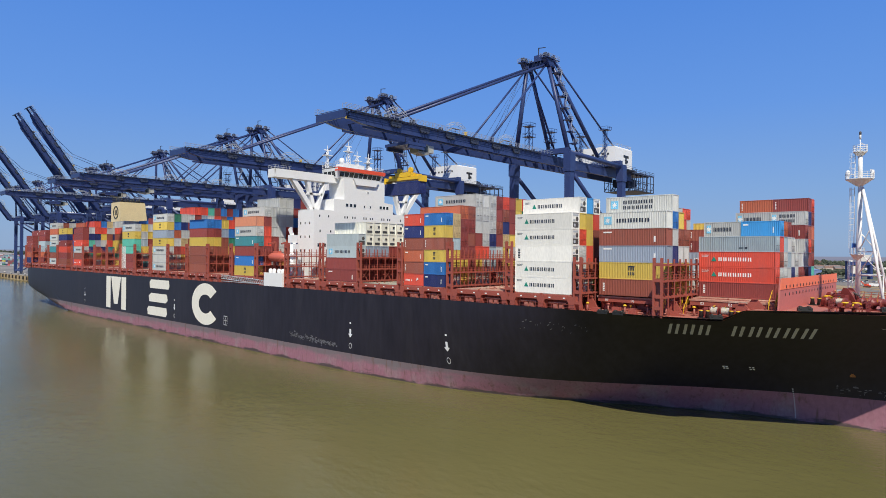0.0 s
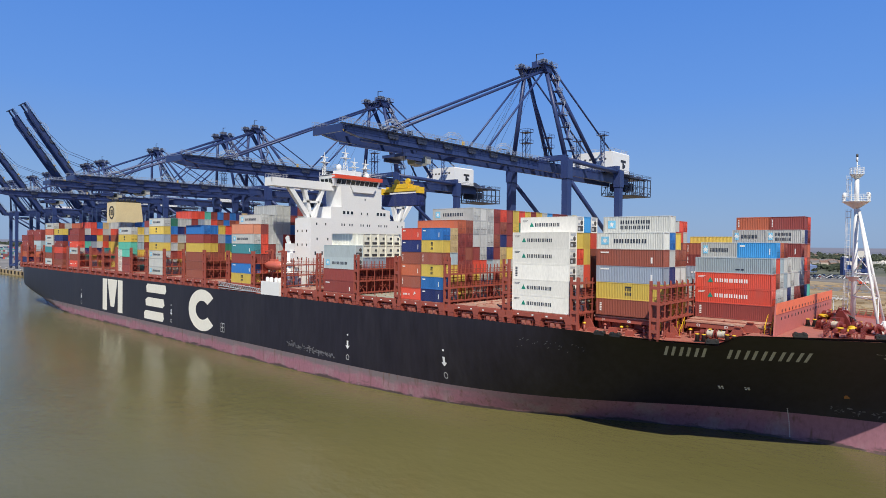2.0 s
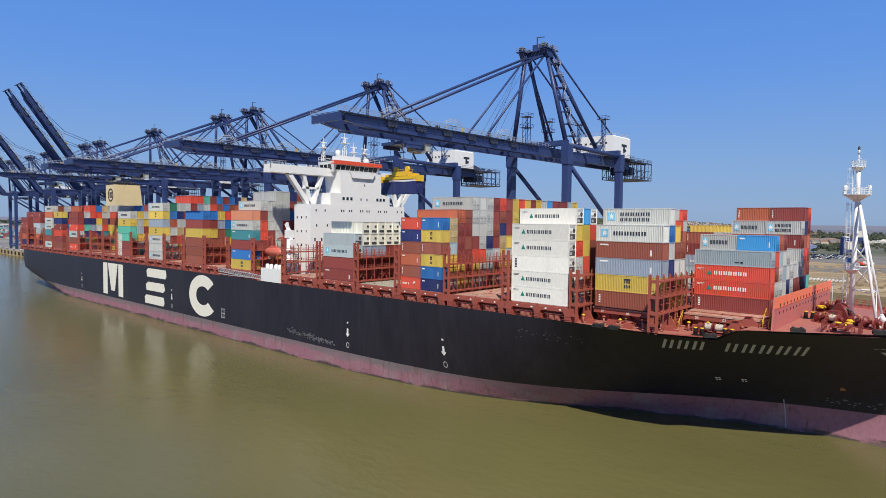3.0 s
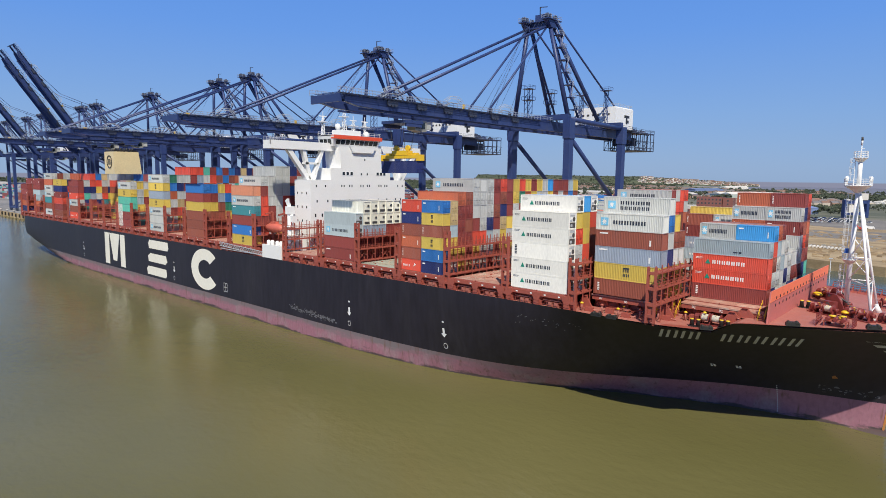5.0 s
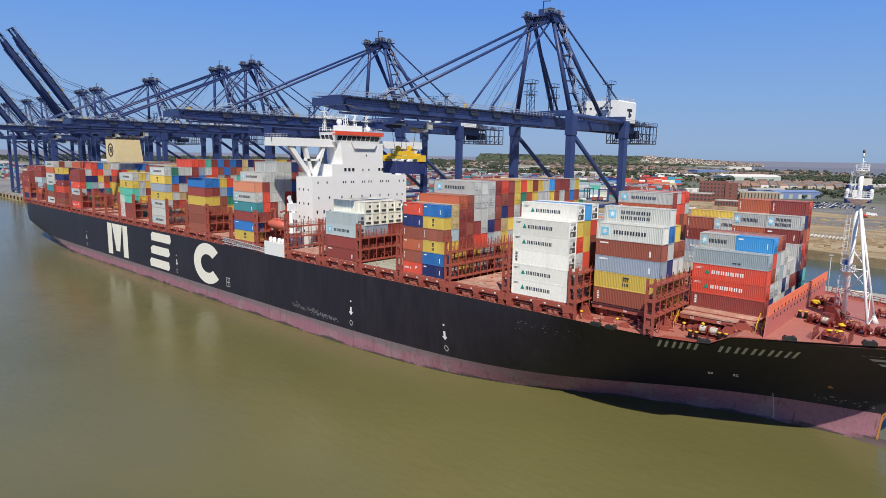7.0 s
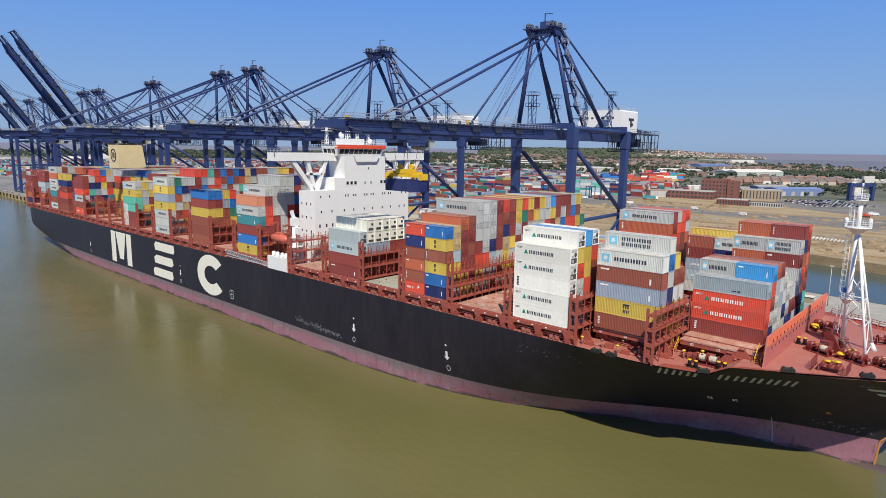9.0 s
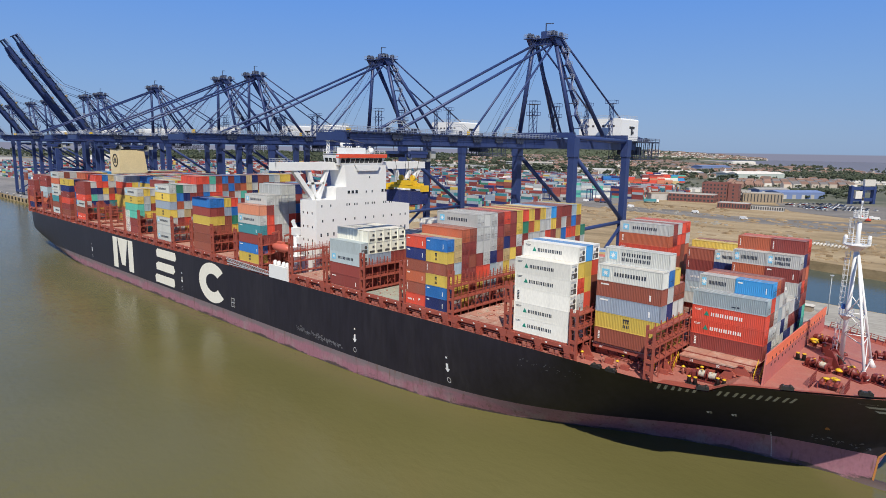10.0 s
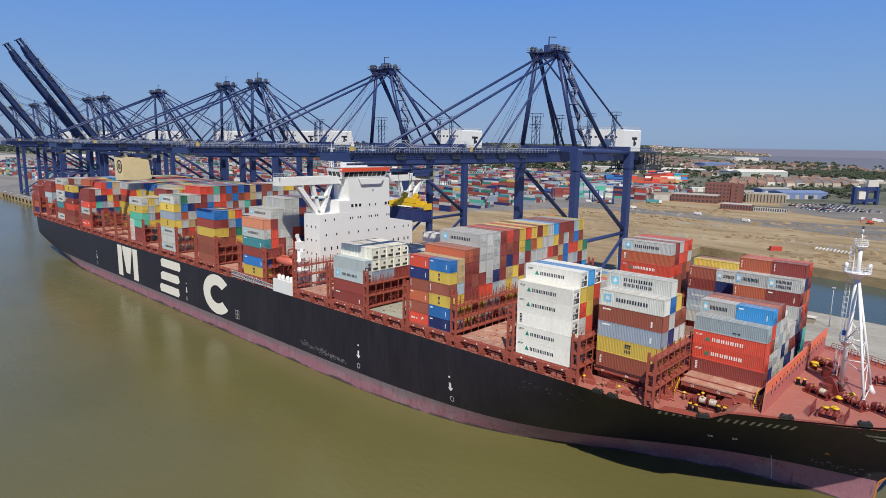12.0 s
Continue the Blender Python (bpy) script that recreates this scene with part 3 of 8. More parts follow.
def mark_mesh(L, H, style):
    """Company marks as plain shapes and bars on the long side."""
    key = ("mark", L, H, style)
    if key in CACHE:
        return CACHE[key]
    bm = bmesh.new()
    mats = (LOGO["ink"], LOGO["star"], LOGO["green"], LOGO["whitebar"])

    def bars(x, z, w, h, gap, n, mat, skip=()):
        """Words as plain upright bars, two to a letter's width."""
        for i in range(n):
            if i in skip:
                continue
            u = x + i * (w + gap)
            z0, z1 = z + 0.04 * h, z + 0.9 * h
            box(bm, u, u + 0.36 * w, -0.012, 0.02, z0, z1, mat)
            box(bm, u + 0.6 * w, u + 0.96 * w, -0.012, 0.02, z0, z1, mat)
    def star(cx, cz):
        """A pale many-pointed shape on the square."""
        pts = []
        for i in range(14):
            a, q = math.pi * i / 7, 0.56 if i % 2 == 0 else 0.24
            pts.append((cx + q * math.sin(a), cz + q * math.cos(a)))
        prism(bm, pts, -0.016, 0.0, "y", 3)
    s = L / 12.19
    m = 0.5 * H
    if style == "sky_square":                     # light-blue square and six dark bars
        box(bm, 0.9 * s, 2.35 * s, -0.01, 0.02, m - 0.65, m + 0.75, 1)
        star(1.62 * s, m + 0.05)
        bars(3.3 * s, m - 0.38, 0.78 * s, 0.8, 0.24 * s, 6, 0)
    elif style == "sky_square_two":
        box(bm, 0.9 * s, 2.35 * s, -0.01, 0.02, m - 0.65, m + 0.75, 1)
        star(1.62 * s, m + 0.05)
        bars(3.3 * s, m + 0.12, 0.68 * s, 0.7, 0.26 * s, 6, 0)
        bars(3.3 * s, m - 0.82, 0.55 * s, 0.7, 0.24 * s, 7, 0)
    elif style in ("triangle", "triangle_white"):
        prism(bm, [(2.1, m - 0.35), (3.0, m - 0.35), (2.55, m + 0.5)], -0.012, 0.02, "y", 2)
        bars(3.3, m - 0.35, 0.56, 0.75, 0.22, 7, 0 if style == "triangle" else 3)
        box(bm, 0.5, 1.7, -0.012, 0.02, H - 0.65, H - 0.58, 0 if style == "triangle" else 3)
        box(bm, 0.5, 1.5, -0.012, 0.02, H - 0.85, H - 0.78, 0 if style == "triangle" else 3)
    elif style == "square_dark":
        bars(5.5 * s, m + 0.05, 0.24 * s, 0.75, 0.16 * s, 3, 0)
        box(bm, 5.5 * s, 6.65 * s, -0.012, 0.02, m + 0.62, m + 0.85, 0)
        bars(5.5 * s, m - 0.75, 0.5 * s, 0.6, 0.14 * s, 2, 0)
    elif style == "column":
        for i in range(5):
            box(bm, 0.75 * s, 1.1 * s, -0.012, 0.02, H * 0.25 + i * 0.3, H * 0.25 + i * 0.3 + 0.2, 3)
    elif style == "column_dark":
        for i in range(6):
            box(bm, 0.7 * s, 1.15 * s, -0.012, 0.02, H * 0.2 + i * 0.3, H * 0.2 + i * 0.3 + 0.2, 0)
    elif style == "small":
        box(bm, 0.8 * s, 2.4 * s, -0.012, 0.02, H - 0.7, H - 0.45, 3)
        box(bm, L - 2.2 * s, L - 1.9 * s, -0.012, 0.02, 0.6, 1.6, 3)
    elif style == "dot":
        box(bm, 6.6, 7.3, -0.012, 0.02, 0.55, 0.72, 0)
        box(bm, 7.5, 7.9, -0.012, 0.02, 0.5, 0.78, 0)
    elif style == "script":
        bars(1.2 * s, m - 0.4, 0.5 * s, 0.5, 0.2 * s, 6, 3, (4,))
        prism(bm, [(L * 0.62, m - 0.3), (L * 0.75, m + 0.15), (L * 0.68, m + 0.5)], -0.012, 0.02, "y", 3)
    CACHE[key] = mesh_of("company_mark", bm, *mats)
    return CACHE[key]


WORDS = {"white": "white", "grey": "light grey", "bluegrey": "slate grey", "brown": "rust brown", "darkred": "dark red", "orange": "burnt orange", "red": "bright red", "yellow": "mustard yellow", "blue": "mid blue", "navy": "navy blue", "teal": "teal", "green": "dark green", "aqua": "sea green", "salmon": "faded salmon", "tan": "tan", "cream": "cream white", "skyblue": "sky blue", "lightblue": "pale blue", "ice": "icy blue-white", "silver": "silvery white"}
COUNT = [0]
rng = random.Random(7)


def container(x, y, z, L, H, colour, end="plain", mark="", where="stacked on deck"):
    smooth = end == "reefer"
    ob = new("shipping_container", body_mesh(L, H, colour, smooth))
    ob.location = (x, y, z)
    size = "forty-foot" if L > 7 else "twenty-foot"
    kindw = "smooth-sided refrigerated" if smooth else "corrugated steel"
    tagged(ob, f"{WORDS[colour]} {size} {kindw} container {where}", "shipping container", "containers on the ship")
    piece({"door": "door", "plain": "end_wall", "reefer": "machinery"}[end], end_mesh(L, H, colour, end), ob)
    if mark:
        piece("company_mark", mark_mesh(L, H, mark), ob)
    COUNT[0] += 1
    return ob


far_bm = bmesh.new()
FAR_KEYS = list(COLOURS)


def far_container(x, y, z, L, H, colour, end):
    """A container in the stuff mesh: posts, rails and walls set in."""
    k = FAR_KEYS.index(colour)
    box(far_bm, x + 0.04, x + L - 0.12, y + 0.08, y + CW - 0.04, z + 0.04, z + H - 0.03, k)
    box(far_bm, x + L - 0.16, x + L, y + 0.16, y + CW - 0.16, z, z + 0.16, k)
    box(far_bm, x + L - 0.16, x + L, y + 0.16, y + CW - 0.16, z + H - 0.14, z + H, k)
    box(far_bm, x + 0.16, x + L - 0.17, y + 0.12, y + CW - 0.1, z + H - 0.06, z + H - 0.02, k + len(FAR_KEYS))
    if end == "plain":
        for q in range(4):
            box(far_bm, x + L - 0.12, x + L - 0.07, y + 0.35 + q * 0.48, y + 0.6 + q * 0.48, z + 0.16, z + H - 0.14, k)
    if z < 45:
        for q in range(10):
            u = x + 0.5 + q * (L - 0.9) / 10
            box(far_bm, u, u + 0.5, y + 0.04, y + 0.08, z + 0.16, z + H - 0.14, k)
    for xx in (x, x + L - 0.16):
        box(far_bm, xx, xx + 0.16, y, y + 0.16, z, z + H, k)
    box(far_bm, x + L - 0.16, x + L, y + CW - 0.16, y + CW, z, z + H, k)
    box(far_bm, x + 0.16, x + L - 0.16, y, y + 0.1, z + H - 0.12, z + H, k)
    box(far_bm, x + 0.16, x + L - 0.16, y, y + 0.1, z, z + 0.15, k)
    if end == "reefer":
        d = FAR_KEYS.index("dark")
        box(far_bm, x + L - 0.05, x + L + 0.01, y + 0.4, y + CW - 0.5, z + 0.3, z + 0.85, d)
        box(far_bm, x + L - 0.05, x + L + 0.01, y + 1.3, y + 1.9, z + 1.5, z + 2.0, d)
    if end == "door":
        for yy in (0.5, 0.95, 1.5, 1.95):
            box(far_bm, x + L - 0.05, x + L - 0.01, y + yy - 0.03, y + yy + 0.03, z + 0.1, z + H - 0.1, k)


HC, STD = 2.896, 2.591
MIX = ["brown"] * 5 + ["darkred"] * 7 + ["grey"] * 12 + ["yellow"] * 6 + ["red"] * 5 + ["orange"] * 2 + ["navy"] * 3 + ["blue"] * 3 + ["bluegrey"] * 2 + ["lightblue"] * 2 + ["skyblue"] + ["green"] * 2 + ["aqua", "tan", "teal"]


def rep(*pairs):
    out = []
    for n, v in pairs:
        out += [v] * n
    return (out + [0] * 23)[:23]


def W(c, m="", e="plain"):
    return (c, m, e)


# bays: right end (towards the bow), tiers by row from the water side, known stacks (row: boxes from below; a list of two lists is a pair of twenty-footers)
HY = W("white", "triangle", "reefer")
BAYS = [
    (27.6, STD, rep((6, 0), (1, 4), (3, 5), (1, 4), (3, 3), (1, 6), (2, 7)), {
        6: [W("darkred", "column"), W("red", "triangle_white"), W("red", "triangle_white"), W("lightblue", "dot")],
        7: [W("navy"), W("grey"), W("brown"), W("red"), [W("grey", "sky_square"), W("skyblue", "small")]],
        8: [W("grey"), W("grey"), W("grey"), W("lightblue"), W("orange")],
        9: [W("grey"), W("grey"), W("lightblue"), W("grey"), W("darkred")],
        10: [W("grey"), W("navy"), W("grey"), W("grey")],
        11: [W("navy"), W("grey"), W("grey")],
        12: [W("navy"), W("darkred"), W("grey")],
        13: [W("grey"), W("darkred"), W("grey")],
        14: [W("navy"), W("darkred"), W("grey", "sky_square"), W("grey", "small"), [W("orange", "column"), W("darkred", "small")], [W("grey", "sky_square"), W("grey", "sky_square_two")]],
        15: [W("aqua"), W("navy"), W("darkred"), W("red"), W("brown"), W("navy"), [W("orange", "column"), W("darkred", "column")]],
        16: [W("teal"), W("aqua"), W("darkred"), W("brown"), W("orange"), W("darkred"), W("red")],
    }),
    (13.8, HC, rep((2, 0), (1, 5), (1, 6), (1, 5), (1, 4), (13, 0), (1, 5), (2, 5)), {
        2: [W("brown", "column"), W("yellow", "square_dark"), W("bluegrey", "small"), W("brown", "small"), W("silver", "sky_square")],
        3: [W("yellow"), W("darkred"), W("navy"), W("grey"), W("blue"), W("silver", "sky_square_two")],
        4: [W("yellow"), W("yellow"), W("grey"), W("brown"), W("yellow")],
        5: [W("yellow"), W("yellow"), W("grey"), W("brown")],
        19: [W("grey"), W("lightblue", "script"), W("bluegrey", "script"), [W("darkred", "column"), W("navy")], [W("brown", "column"), W("grey", "sky_square")]],
        20: [W("brown"), W("grey"), W("brown"), W("darkred"), W("yellow", "square_dark")],
        21: [W("brown"), W("grey"), W("brown"), W("darkred"), W("darkred")],
    }),
    (-0.9, HC, rep((1, 5), (3, 6), (5, 5), (8, 3), (5, 7)), {
        0: [HY, HY, W("white", "column_dark", "reefer"), HY, HY],
        1: [W("grey"), W("grey"), W("grey"), W("red"), W("yellow"), HY],
        2: [W("grey"), W("orange"), W("red"), W("yellow"), W("yellow"), W("skyblue")],
        3: [W("yellow"), W("brown"), W("brown"), W("brown"), W("red"), W("white", "triangle", "reefer")],
        17: [W("brown"), W("brown"), W("brown"), W("grey"), W("red", "triangle_white"), W("orange", "column"), W("grey", "sky_square")],
        18: [W("brown")] * 4 + [W("red"), W("darkred"), W("darkred")],
        19: [W("brown")] * 4 + [W("red"), W("red"), W("grey")],
        20: [W("brown")] * 5 + [W("red"), W("red")],
    }),
    (-15.4, HC, rep(), {}),
    (-30.9, STD, rep((4, 6), (18, 7), (1, 5)), {
        0: [[W("red", "script"), W("navy", "small")], [W("brown", "column"), W("blue", "small")], [W("orange", "small"), W("yellow", "square_dark")], [W("brown", "column"), W("brown", "column")], [W("navy", "small"), W("yellow", "square_dark")], [W("red", "small"), W("blue", "small")]],
        1: [W("grey"), W("yellow"), W("yellow"), W("lightblue"), W("tan", "", "door"), W("tan", "", "door")],
        2: [W("yellow"), W("yellow"), W("darkred"), W("darkred", "", "door"), W("darkred", "", "door"), W("orange", "", "door")],
        3: [W("tan"), W("darkred"), W("darkred"), W("brown"), W("darkred"), W("brown")],
        4: [W("grey"), W("yellow"), W("red"), W("darkred"), W("grey"), W("grey"), W("grey", "sky_square")],
        5: [W("grey"), W("grey"), W("red"), W("grey"), W("grey"), W("grey"), W("grey", "sky_square")],
        6: [W("darkred"), W("lightblue"), W("lightblue"), W("navy"), W("grey"), W("grey"), W("grey")],
        7: [W("grey"), W("darkred"), W("grey"), W("darkred"), W("brown"), W("darkred"), W("darkred")],
        8: [W("grey"), W("yellow"), W("yellow"), W("tan"), W("navy"), W("brown"), W("red")],
        9: [W("grey"), W("yellow"), W("grey"), W("yellow"), W("darkred"), W("darkred"), W("darkred")],
        10: [W("grey"), W("grey"), W("yellow"), W("darkred"), W("grey"), W("yellow"), W("yellow")],
        11: [W("grey"), W("grey"), W("grey"), W("grey"), W("darkred"), W("green"), W("red")],
        12: [W("grey"), W("grey"), W("grey"), W("grey"), W("grey"), W("orange"), W("yellow")],
        13: [W("grey"), W("grey"), W("grey"), W("grey"), W("grey"), W("yellow"), W("darkred")],
        14: [W("grey"), W("grey"), W("grey"), W("red"), W("grey"), W("grey"), W("yellow")],
        15: [W("grey"), W("grey"), W("tan"), W("grey"), W("red"), W("grey"), W("grey")],
        16: [W("grey"), W("blue"), W("tan"), W("tan"), W("darkred"), W("yellow"), W("skyblue")],
        17: [W("grey"), W("blue"), W("orange"), W("orange"), W("tan"), W("brown"), W("darkred")],
    }),
    (-44.9, HC, rep(), {}),
    (-58.9, HC, rep((1, 4), (5, 5), (7, 4), (9, 5), (1, 4)), {
        0: [W("darkred", "small"), W("darkred"), W("ice", "sky_square", "reefer"), W("ice", "", "reefer")],
        **{k: [W("darkred")] * 2 + [W("bluegrey" if k < 4 else "darkred"), W("cream", "", "reefer"), W("cream", "column_dark" if k == 1 else "", "reefer")] for k in range(1, 6)},
        **{k: [W("darkred"), W("darkred"), W("brown"), W("grey")] for k in range(6, 12)},
        13: [W("white", "triangle", "reefer")] * 5,
    }),
    (-74.4, HC, rep(), {}),
    (-104.3, HC, rep((1, 6), (2, 7), (5, 8), (7, 7), (8, 7)), {
        0: [W("yellow", "square_dark"), W("blue", "small"), W("darkred"), W("teal", "small"), W("grey", "sky_square"), W("salmon")],
        1: [W("brown"), W("red"), W("darkred"), W("red"), W("red"), W("darkred"), W("grey", "sky_square")],
        2: [W("brown"), W("grey"), W("darkred"), W("darkred"), W("grey"), W("grey"), W("grey")],
        3: [W("brown"), W("yellow"), W("grey"), W("grey"), W("grey"), W("grey"), W("grey"), W("grey", "sky_square")],
        4: [W("brown"), W("brown"), W("darkred"), W("red"), W("red"), W("grey"), W("grey"), W("grey")],
    }),
    (-119.5, HC, rep(), {}),
    (-134.0, HC, rep((4, 6), (19, 5)), {
        0: [W("brown"), W("brown"), W("brown"), W("yellow"), W("darkred"), W("blue")],
        1: [W("brown"), W("brown"), W("brown"), W("yellow"), W("darkred"), W("blue")],
        2: [W("brown"), W("brown"), W("brown"), W("brown"), W("bluegrey"), W("yellow")],
    }),
    (-148.5, HC, rep(), {}),
    (-163.2, HC, rep((1, 7), (3, 7), (9, 8), (10, 8)), {
        0: [W("grey", "sky_square"), W("grey"), W("grey", "sky_square"), W("yellow", "square_dark"), W("bluegrey"), W("yellow", "square_dark"), W("grey", "sky_square")],
    }),
    (-177.6, HC, rep((6, 0), (17, 7)), {}),
    (-192.0, HC, rep((1, 6), (3, 6), (19, 7)), {
        0: [W("darkred"), W("darkred"), W("aqua"), W("aqua"), W("yellow", "square_dark"), W("grey", "sky_square")],
    }),
    (-206.5, HC, rep((7, 0), (16, 7)), {}),
    (-221.0, HC, rep((7, 0), (16, 7)), {}),
    (-235.5, HC, rep((5, 0), (18, 7)), {}),
    (-250.0, HC, rep((2, 6), (8, 7), (13, 7)), {
        0: [W("red", "script"), W("brown"), W("grey", "sky_square"), W("red", "small"), W("darkred"), W("darkred")],
    }),
    (-272.0, HC, rep((1, 6), (2, 6), (4, 7), (9, 0), (7, 7)), {
        0: [W("brown"), W("darkred"), W("red"), W("darkred", "small"), W("navy"), W("yellow", "square_dark")],
    }),
    (-286.0, HC, rep((1, 7), (22, 7)), {
        0: [W("grey", "sky_square"), W("brown"), W("teal"), W("grey", "sky_square"), W("grey", "sky_square"), W("orange"), W("grey", "sky_square")],
    }),
    (-300.5, HC, rep((5, 0), (16, 6)), {}),
    (-315.0, HC, rep((1, 0), (20, 6)), {}),
    (-327.5, HC, rep((1, 5), (20, 6)), {
        0: [W("navy"), W("orange"), W("darkred"), W("darkred", "small"), W("darkred")],
    }),
]


def build_containers():
    for b, (xr, h, tiers, known) in enumerate(BAYS):
        ahead = BAYS[b - 1][2] if b and BAYS[b - 1][0] - xr < 20 else [0] * 23
        for r in range(23):
            y = 1.05 + PITCH_Y * r
            z = BASE_Z
            stack = known.get(r, [])
            for t in range(tiers[r]):
                cell = stack[t] if t < len(stack) else None
                outer = r == 0 or tiers[r - 1] <= t
                seen = outer or t == tiers[r] - 1 or ahead[r] <= t
                hh = STD if (b == 2 and r >= 10) or (b == 1 and r == 19) else HC if b == 4 and r > 1 else h
                if cell is None:
                    cell = (rng.choice(MIX), rng.choice(["", "small", "sky_square", ""]), rng.choice(["plain", "plain", "door"]))
                    if cell[1] == "sky_square" and cell[0] not in ("grey", "white"):
                        cell = (cell[0], "small", cell[2])
                if seen:
                    pair = cell if isinstance(cell, list) else [cell]
                    L = CL if len(pair) == 1 else 6.06
                    near = (xr > -62 and (COUNT[0] < 245 or r == 0)) or (xr < -62 and outer and r < 2)
                    for i, (colour, mark, end) in enumerate(pair):
                        if end == "plain" and rng.random() < 0.5:
                            end = "door"
                        x = xr - CL + i * (CL - 6.06)
                        if near:
                            container(x, y, z, L, hh, colour, end, mark if outer else "")
                        else:
                            far_container(x, y, z, L, hh, colour, end)
                else:
                    box(far_bm, xr - CL + 0.05, xr - 0.05, y + 0.05, y + CW - 0.05, z, z + hh, FAR_KEYS.index(cell[0][0] if isinstance(cell, list) else cell[0]))
                z += hh
    for t in range(3):
        container(-206.6, 1.05, BASE_Z + t * HC, 6.06, HC, "white", "reefer", "", "in a short stack at the rail")
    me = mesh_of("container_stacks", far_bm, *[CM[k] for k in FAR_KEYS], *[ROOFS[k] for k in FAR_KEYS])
    tagged(new("container_stacks", me), "many-coloured steel containers stacked high on the after deck", "containers", kind="stuff")


build_containers()

# ---- deck structure of the ship ----
def bay_gaps():
    out = [(30.0, 0)]
    for a, b in zip(BAYS, BAYS[1:]):
        left = a[0] - CL
        out.append((0.5 * (left + b[0]), left - b[0]))
    return out


def build_lashing_bridge(top):
    """A red steel lashing bridge across the deck, built at x = 0."""
    th = thing("lashing_bridge", "red-painted steel lashing bridge with walkways across the deck", "lashing bridge", group="lashing bridges on the ship")
    bm = bmesh.new()
    for u in (-0.55, 0.55):
        box(bm, u - 0.07, u + 0.07, -0.08, 0.08, 0, top - (1.4 if top > 10 else 0))
    for z in (4.4, top - 3.4 if top > 10 else top - 2.2):
        box(bm, -0.55, 0.55, -0.06, 0.06, z, z + 0.14)
    post = mesh_of("post", bm, STEEL_RED)
    bm = bmesh.new()
    for u in (-0.62, 0.62):
        box(bm, u - 0.16, u + 0.16, -0.26, 0.26, 0, top + 0.2)
    for z in (1.2, 3.1, 5.6, 8.1, 10.8)[:4 if top < 10 else 5]:
        box(bm, -0.62, 0.62, -0.24, 0.24, z, z + 0.5)
    box(bm, -0.42, 0.42, 0.05, 0.12, 1.7, 3.1)
    tower = mesh_of("end_tower", bm, STEEL_RED)
    bm = bmesh.new()
    box(bm, -0.5, 0.5, 0.5, 58.4, 0.02, 0.1)
    for u in (-0.55, 0.55):
        box(bm, u - 0.06, u + 0.06, 0.5, 58.4, -0.08, 0.2)
    walkway = mesh_of("walkway", bm, STEEL_RED)
    bm = bmesh.new()
    for u in (-0.55, 0.55):
        for z in (0.55, 1.05):
            box(bm, u - 0.03, u + 0.03, 0.5, 58.4, z, z + 0.06)
        for k in range(47):
            y = 0.6 + k * 1.25
            box(bm, u - 0.025, u + 0.025, y, y + 0.05, 0.16, 1.05)
    rail = mesh_of("railing", bm, STEEL_RED)
    bm = bmesh.new()
    bar(bm, (0, 0, 0), (0, 2.5, 2.4), 0.09)
    bar(bm, (0.1, 2.5, 0), (0.1, 0, 2.4), 0.09)
    brace = mesh_of("brace", bm, STEEL_RED)
    for y in (0.75, 58.25):
        piece("end_tower", tower, th, 0, y, 18.6)
    for k in range(1, 23):
        piece("post", post, th, 0, 1.0 + 2.5 * k, 18.6)
    levels = (21.6, 24.2, 26.8) if top < 10 else (21.6, 24.4, 27.2)
    for z in levels:
        piece("walkway", walkway, th, 0, 0, z)
    for z in levels[1:] if top > 10 else levels[1:-1]:
        piece("railing", rail, th, 0, 0, z)
    for k in (0, 3, 6, 9, 12, 15, 18, 21):
        piece("brace", brace, th, 0, 1.0 + 2.5 * k, 21.7)
    return th


